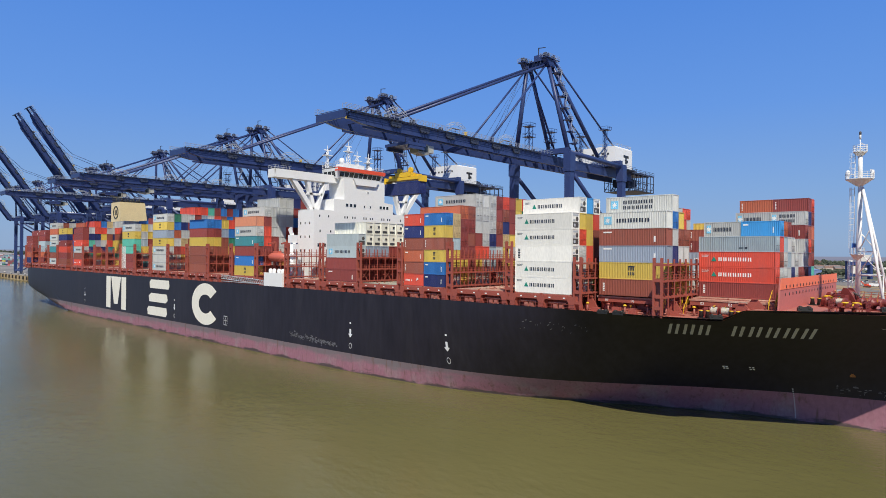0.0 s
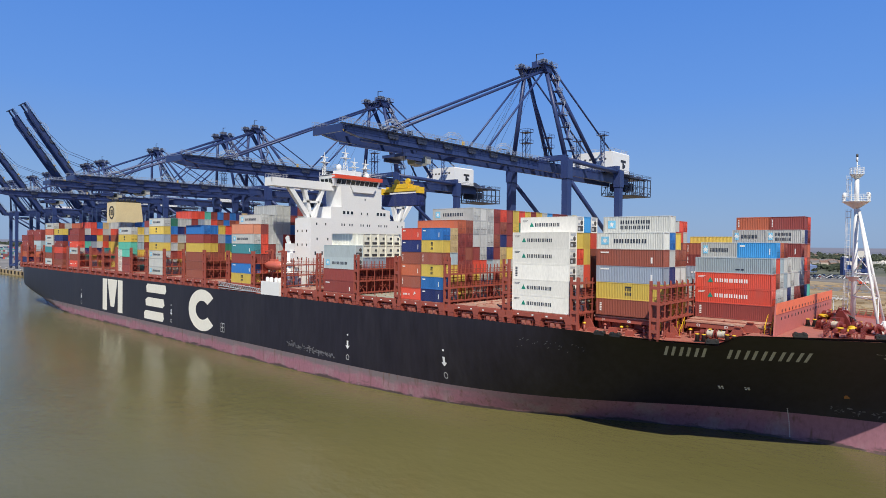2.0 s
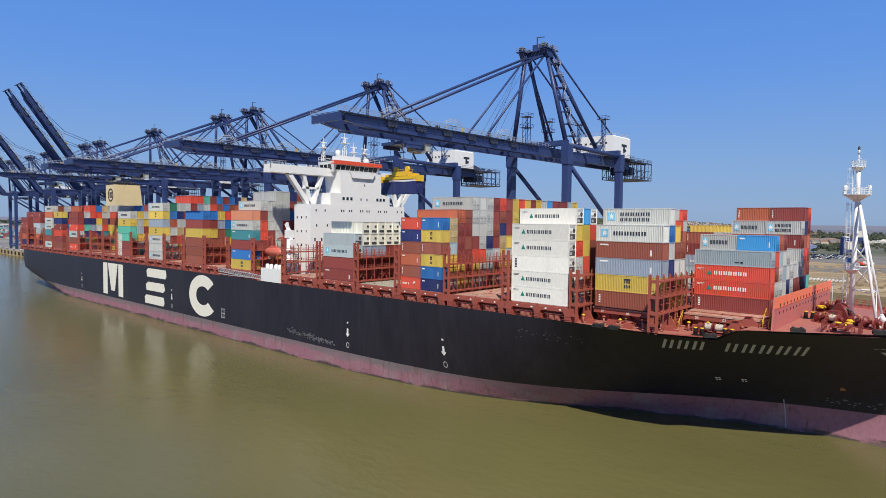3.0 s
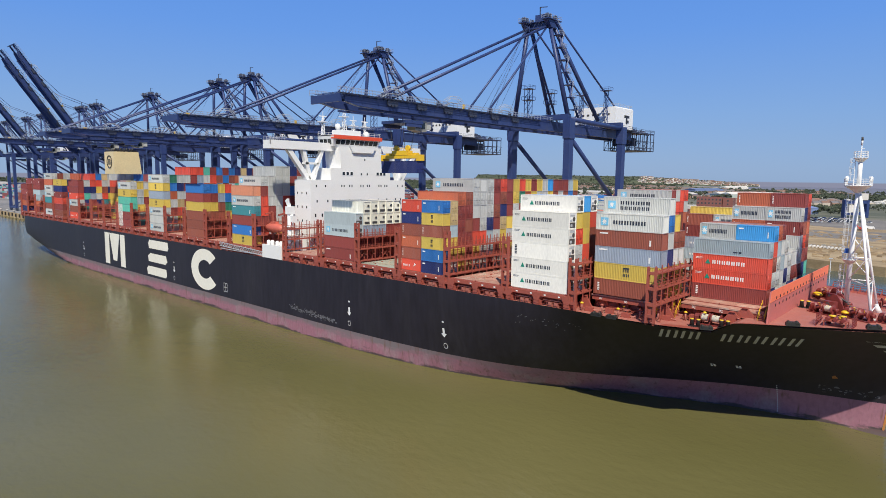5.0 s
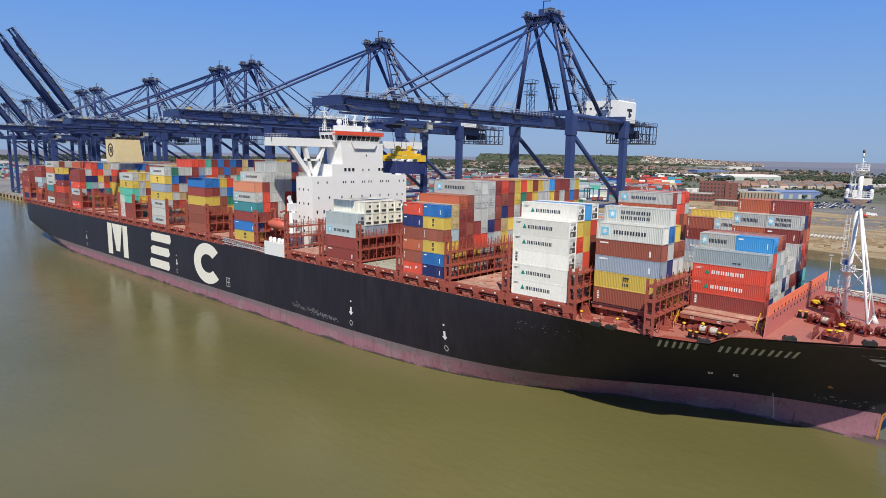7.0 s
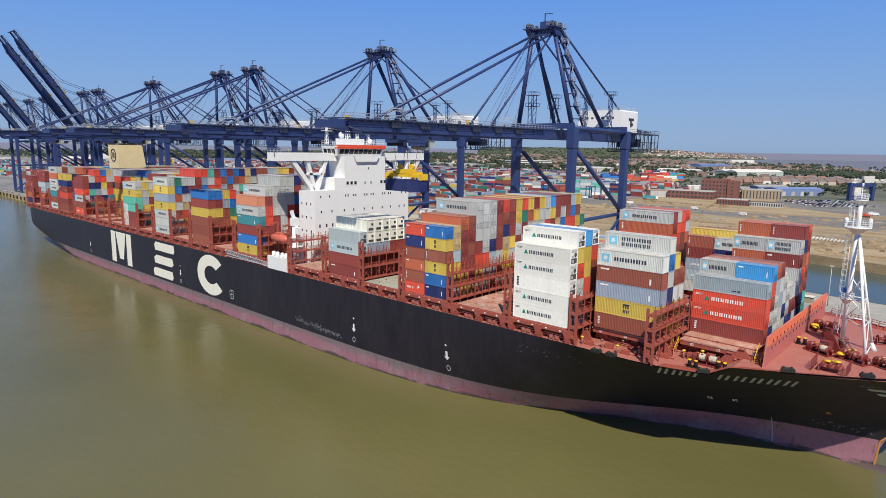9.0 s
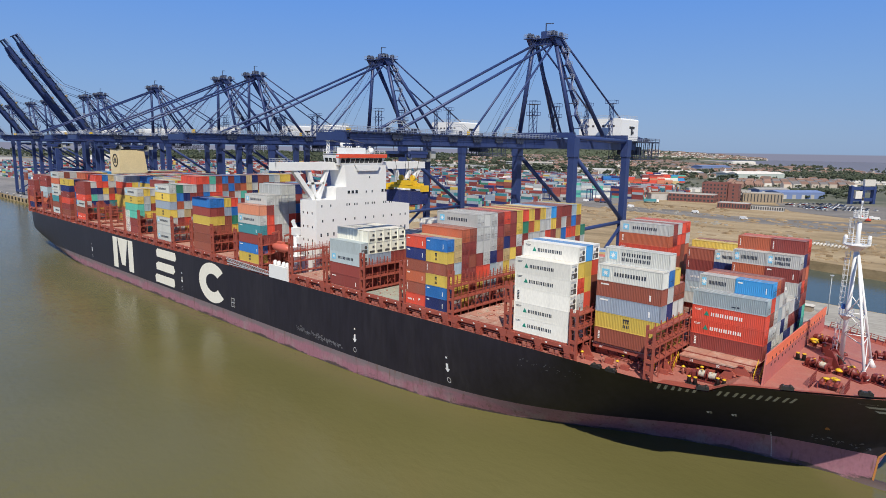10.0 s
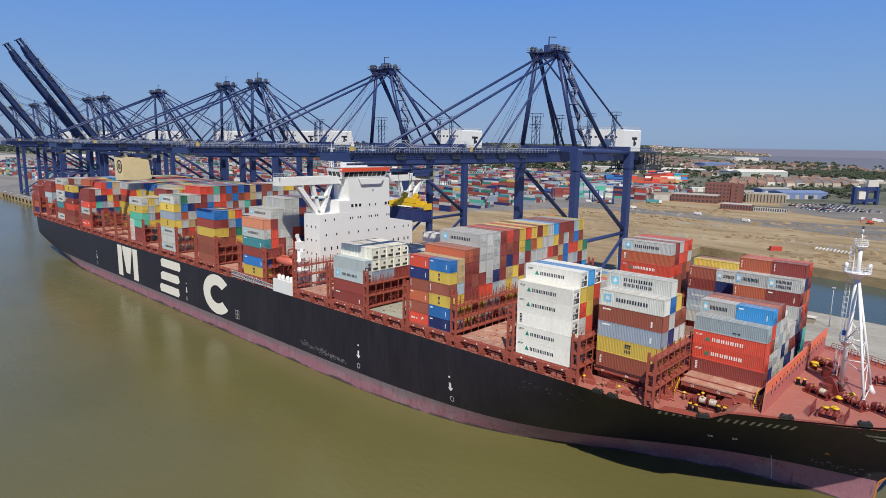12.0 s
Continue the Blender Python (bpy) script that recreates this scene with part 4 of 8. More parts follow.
def build_bay_side():
    """The coaming, pedestals and rails along one bay at the ship's near side; x = 0 is the bay's after end."""
    th = thing("hatch_coaming", "red steel hatch coaming with pillars and openings along the deck edge", "hatch coaming", group="coamings along the deck edge")
    bm = bmesh.new()
    box(bm, 0.3, 12.0, 0.75, 1.35, 1.75, 2.45)
    part("top_beam", bm, STEEL_RED, th)
    bm = bmesh.new()
    box(bm, -0.9, 13.0, 2.6, 2.9, 0, 2.2)
    part("coaming_plate", bm, STEEL_RED, th)
    bm = bmesh.new()
    prism(bm, [(-0.55, 0), (0.55, 0), (0.55, 1.2), (0.85, 1.75), (0.85, 2.5), (-0.85, 2.5), (-0.85, 1.75), (-0.55, 1.2)], 0.5, 2.2, "y")
    post = mesh_of("pedestal", bm, STEEL_RED)
    for x in (-0.2, 6.1, 12.4):
        piece("pedestal", post, th, x)
    bm = bmesh.new()
    for k in range(11):
        if k not in (0, 5, 10):
            box(bm, 0.4 + k * 1.15, 0.46 + k * 1.15, 0.42, 0.48, 0, 1.1)
    for z in (0.5, 1.05):
        box(bm, -0.8, 13.0, 0.43, 0.48, z, z + 0.05)
    part("railing", bm, STEEL_RED, th)
    bm = bmesh.new()
    box(bm, 0, 0.7, 1.0, 1.8, 0.0, 0.9)
    box(bm, 0.1, 0.6, 0.95, 1.0, 0.2, 0.8)
    fit = mesh_of("deck_fitting", bm, DECK_RED)
    for x in (2.2, 3.3, 8.4, 9.6):
        piece("deck_fitting", fit, th, x)
    bm = bmesh.new()
    box(bm, 0, 3.8, 1.1, 1.3, 1.15, 1.3)
    pipe = mesh_of("deck_pipe", bm, DECK_RED)
    for x in (1.0, 7.3):
        piece("deck_pipe", pipe, th, x)
    bm = bmesh.new()
    box(bm, 0, 0.42, 0.735, 0.75, 1.98, 2.22)
    mark = mesh_of("stencil_mark", bm, LOGO["whitebar"])
    for x in (1.4, 4.6, 7.6, 10.6):
        piece("stencil_mark", mark, th, x)
    return th


def build_hatch(w, n, skin=None):
    bm = bmesh.new()
    box(bm, 0, CL, 0, w, 0, 0.42)
    th = new("hatch_cover", mesh_of("hatch_cover", bm, STEEL_RED))
    bm = bmesh.new()
    box(bm, 0.0, 3.96, 0, w / n - 0.12, 0, 0.07)
    plate = mesh_of("plate", bm, skin or HATCH)
    for i in range(3):
        for k in range(n):
            piece("plate", plate, th, 0.1 + i * 4.05, 0.06 + k * w / n, 0.42)
    bm = bmesh.new()
    for k in range(n + 1):
        for x in (0.1, 5.9, 12.0):
            box(bm, x - 0.1, x + 0.1, k * w / n - 0.1, k * w / n + 0.1, 0.42, 0.6)
    part("container_socket", bm, STEEL_RED, th)
    return tagged(th, ("grey-green" if skin else "faded red") + " steel hatch cover with container sockets", "hatch cover", "hatch covers on the ship")


LASH = paint("lashing_rod", (0.5, 0.4, 0.32), 0.7, grime=0.5, scale=2.0, dirt=(0.2, 0.12, 0.09))


def build_deck():
    low, first = build_lashing_bridge(9.2), build_lashing_bridge(12.0)
    side = build_bay_side()
    hatch = build_hatch(13.9, 5)
    grey_hatch = build_hatch(13.9, 5, paint("hatch_grey", (0.33, 0.34, 0.28), 0.7, grime=0.5, scale=0.4, dirt=(0.25, 0.2, 0.16), per_object=0.15))
    grey_hatch.location = (-44.9 - CL, 1.0, 20.8)
    done = 0
    placed = set()
    gaps = [(g, w) for g, w in bay_gaps() if w < 6 and 0 < abs(w)]
    for i, (x, w) in enumerate(gaps):
        fit = lerp_table(HB_TOP, x) / 29.5
        m = Matrix.Translation((x, 0 if fit > 0.97 else 8.2, 0)) if fit > 0.97 else Matrix.Translation((x, YC * (1 - 0.72), 0)) @ Matrix.Diagonal((1, 0.72, 1, 1))
        src = low if x > -10 else first
        if id(src) not in placed:
            placed.add(id(src))
            src.matrix_basis = m
        else:
            ob = copy_thing(src, Matrix.Translation(m.translation))
            ob.scale = m.to_scale()
    for xr in (-14.7 - 59.7 - 14.0, -103.8, -263.6, -285.0, -340.0 + 0.9):
        copy_thing(first, Matrix.Translation((xr, 0, 0))).scale = (1, 1, 1)
    gear = random.Random(61)
    for xr in (-15.4, -44.9, -74.4):
        bm = bmesh.new()
        for _ in range(150):
            x, y, a, ln = xr - gear.uniform(0.6, CL - 0.6), gear.uniform(1.6, 56), gear.choice((0.1, 1.45, 1.57, 1.7)) + gear.uniform(-0.25, 0.25), gear.uniform(0.5, 2.2)
            bar(bm, (x, y, 21.34), (x + ln * math.cos(a), y + ln * math.sin(a), 21.36), gear.uniform(0.05, 0.11), mat=gear.choice((0, 0, 0, 0, 1)))
        for _ in range(60):
            x, y, q = xr - gear.uniform(0.6, CL - 0.6), gear.uniform(1.6, 56), gear.uniform(0.12, 0.3)
            box(bm, x, x + q, y, y + q * 1.4, 21.29, 21.32 + q * 0.6, gear.choice((0, 0, 0, 1)))
        tagged(new("lashing_gear", mesh_of("lashing_gear", bm, LASH, STEEL_RED)), "loose pale lashing rods and twistlocks strewn over the hatch covers", "lashing gear", kind="stuff")
    n = 0
    for xr, h, tiers, known in BAYS:
        x0 = xr - CL
        if xr < 10:
            m = Matrix.Translation((x0, 0, 18.6))
            if n == 0:
                side.matrix_basis = m
            else:
                copy_thing(side, m)
            n += 1
        for k in range(4):
            y = 1.0 + k * 14.4
            if xr > 20:
                if k == 0:
                    ob = copy_thing(hatch, Matrix.Translation((x0, 13.0, 20.8)))
                    ob.scale = (1, 16.4 / 13.9, 1)
                elif k == 1:
                    ob = copy_thing(hatch, Matrix.Translation((x0, 29.6, 20.8)))
                    ob.scale = (1, 16.4 / 13.9, 1)
                continue
            if xr < -262 and xr > -280 and k in (1, 2):
                continue
            if xr > 10 and k in (0, 3):
                y += 7.2 if k == 0 else -7.2
                m = Matrix.Translation((x0, y, 20.8)) @ Matrix.Diagonal((1, 0.5, 1, 1))
                ob = copy_thing(hatch, Matrix.Translation((x0, y, 20.8)))
                ob.scale = (1, 0.5, 1)
                continue
            if xr == -44.9 and k == 0:
                continue
            if done == 0:
                hatch.location = (x0, y, 20.8)
            else:
                copy_thing(hatch, Matrix.Translation((x0, y, 20.8)))
            done += 1


build_deck()


def forward_coamings():
    """Deep red coamings under the two foremost hatches, with stencilled bay numbers."""
    for x0, x1, y0, y1, nums in ((16.0, 28.9, 12.7, 46.3, (("03", 17.6, 0), ("02", 22.0, 0), ("01", 26.0, 0))), (1.3, 14.2, 7.9, 51.1, (("07", 2.6, 0), ("06", 7.4, 0), ("05", 11.2, 0)))):
        th = thing("forward_coaming", "red steel coaming under a forward hatch with white bay numbers", "hatch coaming")
        for a in ((x0, x1, y0, y0 + 0.25), (x0, x1, y1 - 0.25, y1), (x0, x0 + 0.25, y0 + 0.25, y1 - 0.25), (x1 - 0.25, x1, y0 + 0.25, y1 - 0.25)):
            bm = bmesh.new()
            box(bm, *a, 18.6, 20.8)
            part("plate", bm, STEEL_RED, th)
        out = 2.1 if x0 > 10 else 1.5
        bm = bmesh.new()
        box(bm, x0 - 0.2, x1 + 0.2, y0 - out, y0, 20.9, 21.15)
        part("ledge", bm, HATCH, th)
        bm = bmesh.new()
        box(bm, x0 - 0.1, x1 + 0.1, y0 - out + 0.1, y0 - out + 0.2, 20.15, 20.9)
        part("ledge_front", bm, STEEL_RED, th)
        k = x0 + 0.5
        while k < x1:
            bm = bmesh.new()
            prism(bm, [(y0 - out + 0.2, 20.9), (y0, 20.9), (y0, 18.9), (y0 - out + 0.2, 20.2)], k - 0.06, k + 0.06, "x")
            part("bracket", bm, STEEL_RED, th)
            k += 2.0
        for word, x, _ in nums:
            cu = bpy.data.curves.new("bay_number", "FONT")
            cu.body, cu.size, cu.extrude = word, 0.62, 0.01
            cu.materials.append(LOGO["whitebar"])
            ob = new("bay_number", cu)
            ob.parent = th
            ob.matrix_basis = pose(x, y0 - out + 0.085, 20.3, 90, 0, 0)


forward_coamings()


# ---- accommodation ----
def build_house():
    th = thing("deckhouse", "white steel deckhouse with bridge wings and a red-striped wheelhouse", "deckhouse")
    bm = bmesh.new()
    box(bm, -98.8, -91, 11.4, 48.8, 18.6, 40.7)
    part("lower_block", bm, WHITE, th)
    bm = bmesh.new()
    prism(bm, [(18.6, 40.7), (42.2, 40.7), (42.2, 43.9), (38.5, 44.3), (38.5, 50.6), (22.0, 50.6), (22.5, 44.2), (18.6, 44.2)], -98.4, -91.05, "x")
    part("upper_block", bm, WHITE, th)
    bm = bmesh.new()                                     # wheelhouse with canted front
    a = [bm.verts.new(p) for p in ((-99, 20.6, 50.6), (-92.4, 20.6, 50.6), (-92.4, 38.0, 50.6), (-99, 38.0, 50.6))]
    b = [bm.verts.new(p) for p in ((-99, 19.9, 53.6), (-91.2, 19.9, 53.6), (-91.2, 38.6, 53.6), (-99, 38.6, 53.6))]
    bm.faces.new(a[::-1])
    bm.faces.new(b)
    for i in range(4):
        bm.faces.new((a[i], a[(i + 1) % 4], b[(i + 1) % 4], b[i]))
    part("wheelhouse", bm, WHITE, th)
    bm = bmesh.new()
    box(bm, -92.6, -91.0, 20.0, 38.8, 52.8, 53.9)
    part("eave_stripe", bm, RED_STRIPE, th, "orange-red band round the wheelhouse roof")
    bm = bmesh.new()
    box(bm, -99.0, -91.2, 20.0, 38.6, 53.9, 53.98)
    part("roof_deck", bm, RAIL, th)
    bm = bmesh.new()
    prism(bm, [(-0.72, 0), (0.72, 0), (0.78, 1.45), (-0.78, 1.45)], 0, 0.1, "x")
    pane = mesh_of("bridge_window", bm, GLASS)
    for k in range(9):
        ob = piece("bridge_window", pane, th, -92.1, 22.0 + k * 1.82, 51.25)
        ob.rotation_euler = (0, radians(21.8), 0)
    bm = bmesh.new()
    prism(bm, [(-0.72, 0), (0.72, 0), (0.72, 1.5), (-0.72, 1.5)], 0, 0.1, "y")
    pane = mesh_of("bridge_window", bm, GLASS)
    for k in range(3):
        ob = piece("bridge_window", pane, th, -93.6 - k * 1.9, 20.35, 51.25)
        ob.rotation_euler = (radians(14.9), 0, 0)
    for s in (0, 1):                                     # bridge wings on braced brackets
        def Y(v):
            return v if s == 0 else 59 - v
        bm = bmesh.new()
        y0, y1 = sorted((Y(0.2), Y(22)))
        box(bm, -97.2, -93.6, y0, y1, 49.2, 50.3)
        for u0, u1 in ((-97.2, -97.05), (-93.75, -93.6)):
            box(bm, u0, u1, y0, y1, 50.3, 51.5)
        e0, e1 = sorted((Y(0.2), Y(0.35)))
        box(bm, -97.2, -93.6, e0, e1, 50.3, 51.5)
        wing = part("bridge_wing", bm, WHITE, th)
        near = (((6.4, 49.3), (13.2, 40.6), 1.3), ((11.4, 49.3), (13.8, 40.6), 1.0), ((18.0, 49.3), (14.6, 40.6), 1.0), ((11.6, 45.4), (16.4, 45.4), 0.6))
        far = (((2.2, 49.3), (9.0, 40.6), 1.3), ((6.8, 49.3), (9.6, 40.6), 1.0), ((13.2, 49.3), (10.4, 40.6), 1.0), ((7.4, 45.4), (12.0, 45.4), 0.6))
        for p, q, wd in (near, far)[s]:
            bm = bmesh.new()
            bar(bm, (-94.6, Y(p[0]), p[1]), (-94.6, Y(q[0]), q[1]), 1.4, wd)
            part("bracket", bm, WHITE, wing)
        bm = bmesh.new()
        for k in range(6):
            y = Y(0.4 + k * 0.9)
            for x in (-97.1, -93.7):
                bar(bm, (x, y, 51.5), (x, y, 52.5), 0.06)
        for x in (-97.1, -93.7):
            for z in (52.0, 52.5):
                bar(bm, (x, Y(0.3), z), (x, Y(5.5), z), 0.06)
        bar(bm, (-97.1, Y(0.3), 52.5), (-93.7, Y(0.3), 52.5), 0.06)
        part("wing_railing", bm, RAIL, wing)
    rows = [(42.2, (23.4, 24.9, 26.4, 36.9, 38.3, 39.7), 0.95, 1.0), (42.2, (30.2, 32.6), 0.4, 0.75), (46.6, (31.6,), 0.35, 0.7),
            (38.6, (13.4, 16.6, 22.6, 23.5, 25.6, 26.5, 30.0, 30.9, 32.6, 33.5, 37.4, 38.3, 39.9, 40.8, 45.6, 47.6), 0.38, 0.75),
            
            (34.2, (13.6, 17.4, 22.0, 25.6, 29.8, 33.2, 37.2, 40.8, 44.6, 46.9), 0.4, 0.8), (30.0, (13.0, 15.4, 17.6, 36.0, 40.2, 42.4, 45.0, 46.8), 0.5, 1.1),
            (26.0, (16.6, 20.0, 30.6, 40.0), 0.45, 0.9)]
    for z, ys, w2, h2 in rows:
        for y in ys:
            bm = bmesh.new()
            box(bm, -91.06, -90.985, y - w2 / 2 - 0.05, y + w2 / 2 + 0.05, z - 0.05, z + h2 * 0.85 + 0.05)
            win = part("window", bm, RAIL, th)
            bm = bmesh.new()
            box(bm, -91.0, -90.975, y - w2 * 0.42, y + w2 * 0.42, z, z + h2 * 0.85)
            part("pane", bm, GLASS, win)
    for z in (24.5, 28.5, 32.5, 36.5):
        for x in (-93.2, -95.4, -97.6):
            bm = bmesh.new()
            box(bm, x, x + 0.4, 11.37, 11.42, z, z + 0.7)
            part("window", bm, GLASS, th)
    bm = bmesh.new()                                      # slanted bay under the wheelhouse
    prism(bm, [(25.5, 50.6), (35.5, 50.6), (34.5, 48.9), (26.5, 48.9)], -91.05, -90.4, "x")
    part("bridge_apron", bm, WHITE, th)
    # monkey island
    bm = bmesh.new()
    for y0, y1, x in ((20, 38.5, -91.4), (20, 38.5, -98.8)):
        for z in (54.5, 55.0):
            bar(bm, (x, y0, z), (x, y1, z), 0.07)
        for k in range(10):
            bar(bm, (x, y0 + 2 * k, 53.9), (x, y0 + 2 * k, 55.0), 0.06)
    part("roof_railing", bm, WHITE, th)
    bm = bmesh.new()
    box(bm, -98.6, -94.5, 25, 33, 53.9, 55.8)
    part("roof_house", bm, WHITE, th)

    def lattice(x, y, z0, z1, w2, name, ball=None):
        bm = bmesh.new()
        for dx in (-w2, w2):
            for dy in (-w2, w2):
                bar(bm, (x + dx, y + dy, z0), (x + dx * 0.4, y + dy * 0.4, z1), 0.16)
        k = z0
        while k < z1 - 1:
            bar(bm, (x - w2, y - w2, k), (x + w2 * 0.8, y - w2 * 0.8, k + 1), 0.1)
            bar(bm, (x + w2, y - w2, k), (x + w2, y + w2 * 0.8, k + 1), 0.1)
            k += 1
        box(bm, x - 0.9, x + 0.9, y - 1.4, y + 1.4, z1 - 1.6, z1 - 1.45)
        box(bm, x - 0.12, x + 0.12, y - 1.3, y + 1.3, z1, z1 + 0.25)
        bar(bm, (x, y, z1), (x, y, z1 + 1.6), 0.12)
        part(name, bm, WHITE, th)
        if ball:
            bm = bmesh.new()
            lathe(bm, [(0.1, 0), (0.7, 0.3), (0.9, 1.0), (0.7, 1.7), (0.1, 2.0)], ball, 12)
            part("radar_dome", bm, WHITE, th)
    lattice(-97.0, 28.5, 55.8, 61.5, 0.5, "radar_mast", (-97, 26.0, 55.8))
    lattice(-98.0, 21.2, 53.9, 59.5, 0.4, "signal_mast", None)
    lattice(-97.4, 32.4, 55.8, 59.0, 0.4, "signal_mast", (-96, 36.6, 53.9))
    lattice(-98.0, 37.6, 53.9, 59.0, 0.4, "signal_mast", None)

    # funnel
    fun = thing("funnel", "cream-painted funnel with a dark rim and a round company mark", "funnel")
    bm = bmesh.new()
    prism(bm, [(24.6, 18.6), (38.0, 18.6), (38.0, 41.0), (36.6, 52.7), (24.6, 52.7)], -284, -272, "x")
    part("casing", bm, CREAM, fun)
    bm = bmesh.new()
    box(bm, -283.6, -272.4, 24.9, 36.3, 52.7, 53.4)
    part("rim", bm, BLACK, fun)
    for x in (-281.5, -278, -274.8):
        for y in (26.4, 29.2, 32, 34.8):
            bm = bmesh.new()
            bar(bm, (x, y, 53), (x, y, 54.6), 0.9, n=10)
            part("exhaust_pipe", bm, BLACK, fun)
    bm = bmesh.new()
    for k in range(24):
        a, b2 = 2 * math.pi * k / 24, 2 * math.pi * (k + 1) / 24
        bar(bm, (-277.5 + 3.0 * math.cos(a), 24.57, 47.6 + 3.0 * math.sin(a)), (-277.5 + 3.0 * math.cos(b2), 24.57, 47.6 + 3.0 * math.sin(b2)), 0.45)
    for k in range(3):
        box(bm, -279.0 + k * 1.1, -278.4 + k * 1.1, 24.5, 24.62, 46.2, 49.0)
    part("round_mark", bm, BLACK, fun)

    # white boarding platform, crane post, lifeboat
    wb = thing("boarding_station", "white steel boarding station at the ship's side", "boarding station")
    bm = bmesh.new()
    box(bm, -98.4, -89.3, 0.02, 0.6, 18.75, 22.6)
    part("side_plate", bm, WHITE, wb)
    bm = bmesh.new()
    for x in (-97.5, -95.6, -93.2, -91.4):
        lathe(bm, [(0.5, 0), (0.55, 0.4), (0.55, 1.1), (0.3, 1.4)], (x, 1.6, 22.3), 10)
    box(bm, -98.2, -89.6, 0.8, 3.2, 18.6, 22.3)
    part("liferaft_canister", bm, WHITE, wb)
    dv = thing("deck_crane", "white pedestal crane beside the deckhouse", "crane")
    bm = bmesh.new()
    bar(bm, (-93.2, 6.0, 18.6), (-93.2, 6.0, 31.0), 1.7, n=12)
    box(bm, -94.6, -91.8, 4.6, 7.4, 27.4, 27.7)
    part("pedestal", bm, WHITE, dv)
    bm = bmesh.new()
    lathe(bm, [(0.9, -0.5), (2.3, -0.1), (2.3, 0.05), (0.8, 0.06)], (-93.2, 6.0, 25.0), 16)
    gal = part("gallery", bm, WHITE, dv)
    bm = bmesh.new()
    for k in range(14):
        a, b2 = 2 * math.pi * k / 14, 2 * math.pi * (k + 1) / 14
        p = (-93.2 + 2.25 * math.cos(a), 6.0 + 2.25 * math.sin(a))
        q = (-93.2 + 2.25 * math.cos(b2), 6.0 + 2.25 * math.sin(b2))
        bar(bm, (*p, 25.0), (*p, 26.1), 0.06)
        for zz in (25.55, 26.1):
            bar(bm, (*p, zz), (*q, zz), 0.06)
    part("gallery_railing", bm, WHITE, gal)
    bm = bmesh.new()
    box(bm, -92.3, -91.2, 5.3, 6.7, 28.6, 30.6)
    part("cab", bm, WHITE, dv)
    bm = bmesh.new()
    box(bm, -94.2, -92.4, 5.0, 7.0, 31.0, 33.2)
    bar(bm, (-93.2, 6.0, 32.4), (-95.0, 6.1, 35.0), 0.7, 0.9)
    bar(bm, (-93.6, 5.6, 33.2), (-93.6, 5.6, 35.4), 0.5)
    part("jib", bm, WHITE, dv)
    lb = thing("lifeboat", "orange enclosed lifeboat in its davits above the deck", "lifeboat")
    bm = bmesh.new()
    lathe(bm, [(0.15, -4.2), (0.8, -3.7), (1.2, -2.4), (1.35, 0), (1.2, 2.4), (0.8, 3.7), (0.15, 4.2)], (-98.6, 4.4, 26.9), 14, "x")
    part("boat_hull", bm, BOAT, lb)
    bm = bmesh.new()
    box(bm, -100.0, -97.4, 3.8, 5.0, 27.7, 28.6)
    part("canopy", bm, BOAT, lb)
    bm = bmesh.new()
    for x in (-102, -95.4):
        bar(bm, (x, 5.9, 18.6), (x, 5.9, 31.2), 0.5)
        bar(bm, (x, 5.9, 31.2), (x, 3.6, 30.7), 0.45)
    part("davit", bm, STEEL_RED, lb)
    gw = thing("accommodation_ladder", "grey aluminium accommodation ladder stowed along the rail", "gangway")
    bm = bmesh.new()
    for z in (19.5, 20.6):
        bar(bm, (-123, 0.35, z + 0.6), (-99, 0.35, z - 0.3), 0.18)
    for k in range(24):
        x = -122.8 + k
        z = 20.1 - (x + 123) * 0.0375
        bar(bm, (x, 0.35, z), (x + 0.5, 0.35, z + 1.05), 0.07)
        bar(bm, (x + 0.5, 0.35, z + 1.05), (x + 1, 0.35, z), 0.07)
    box(bm, -123, -99, 0.3, 1.0, 19.2, 19.35)
    part("truss", bm, RAIL, gw)


build_house()


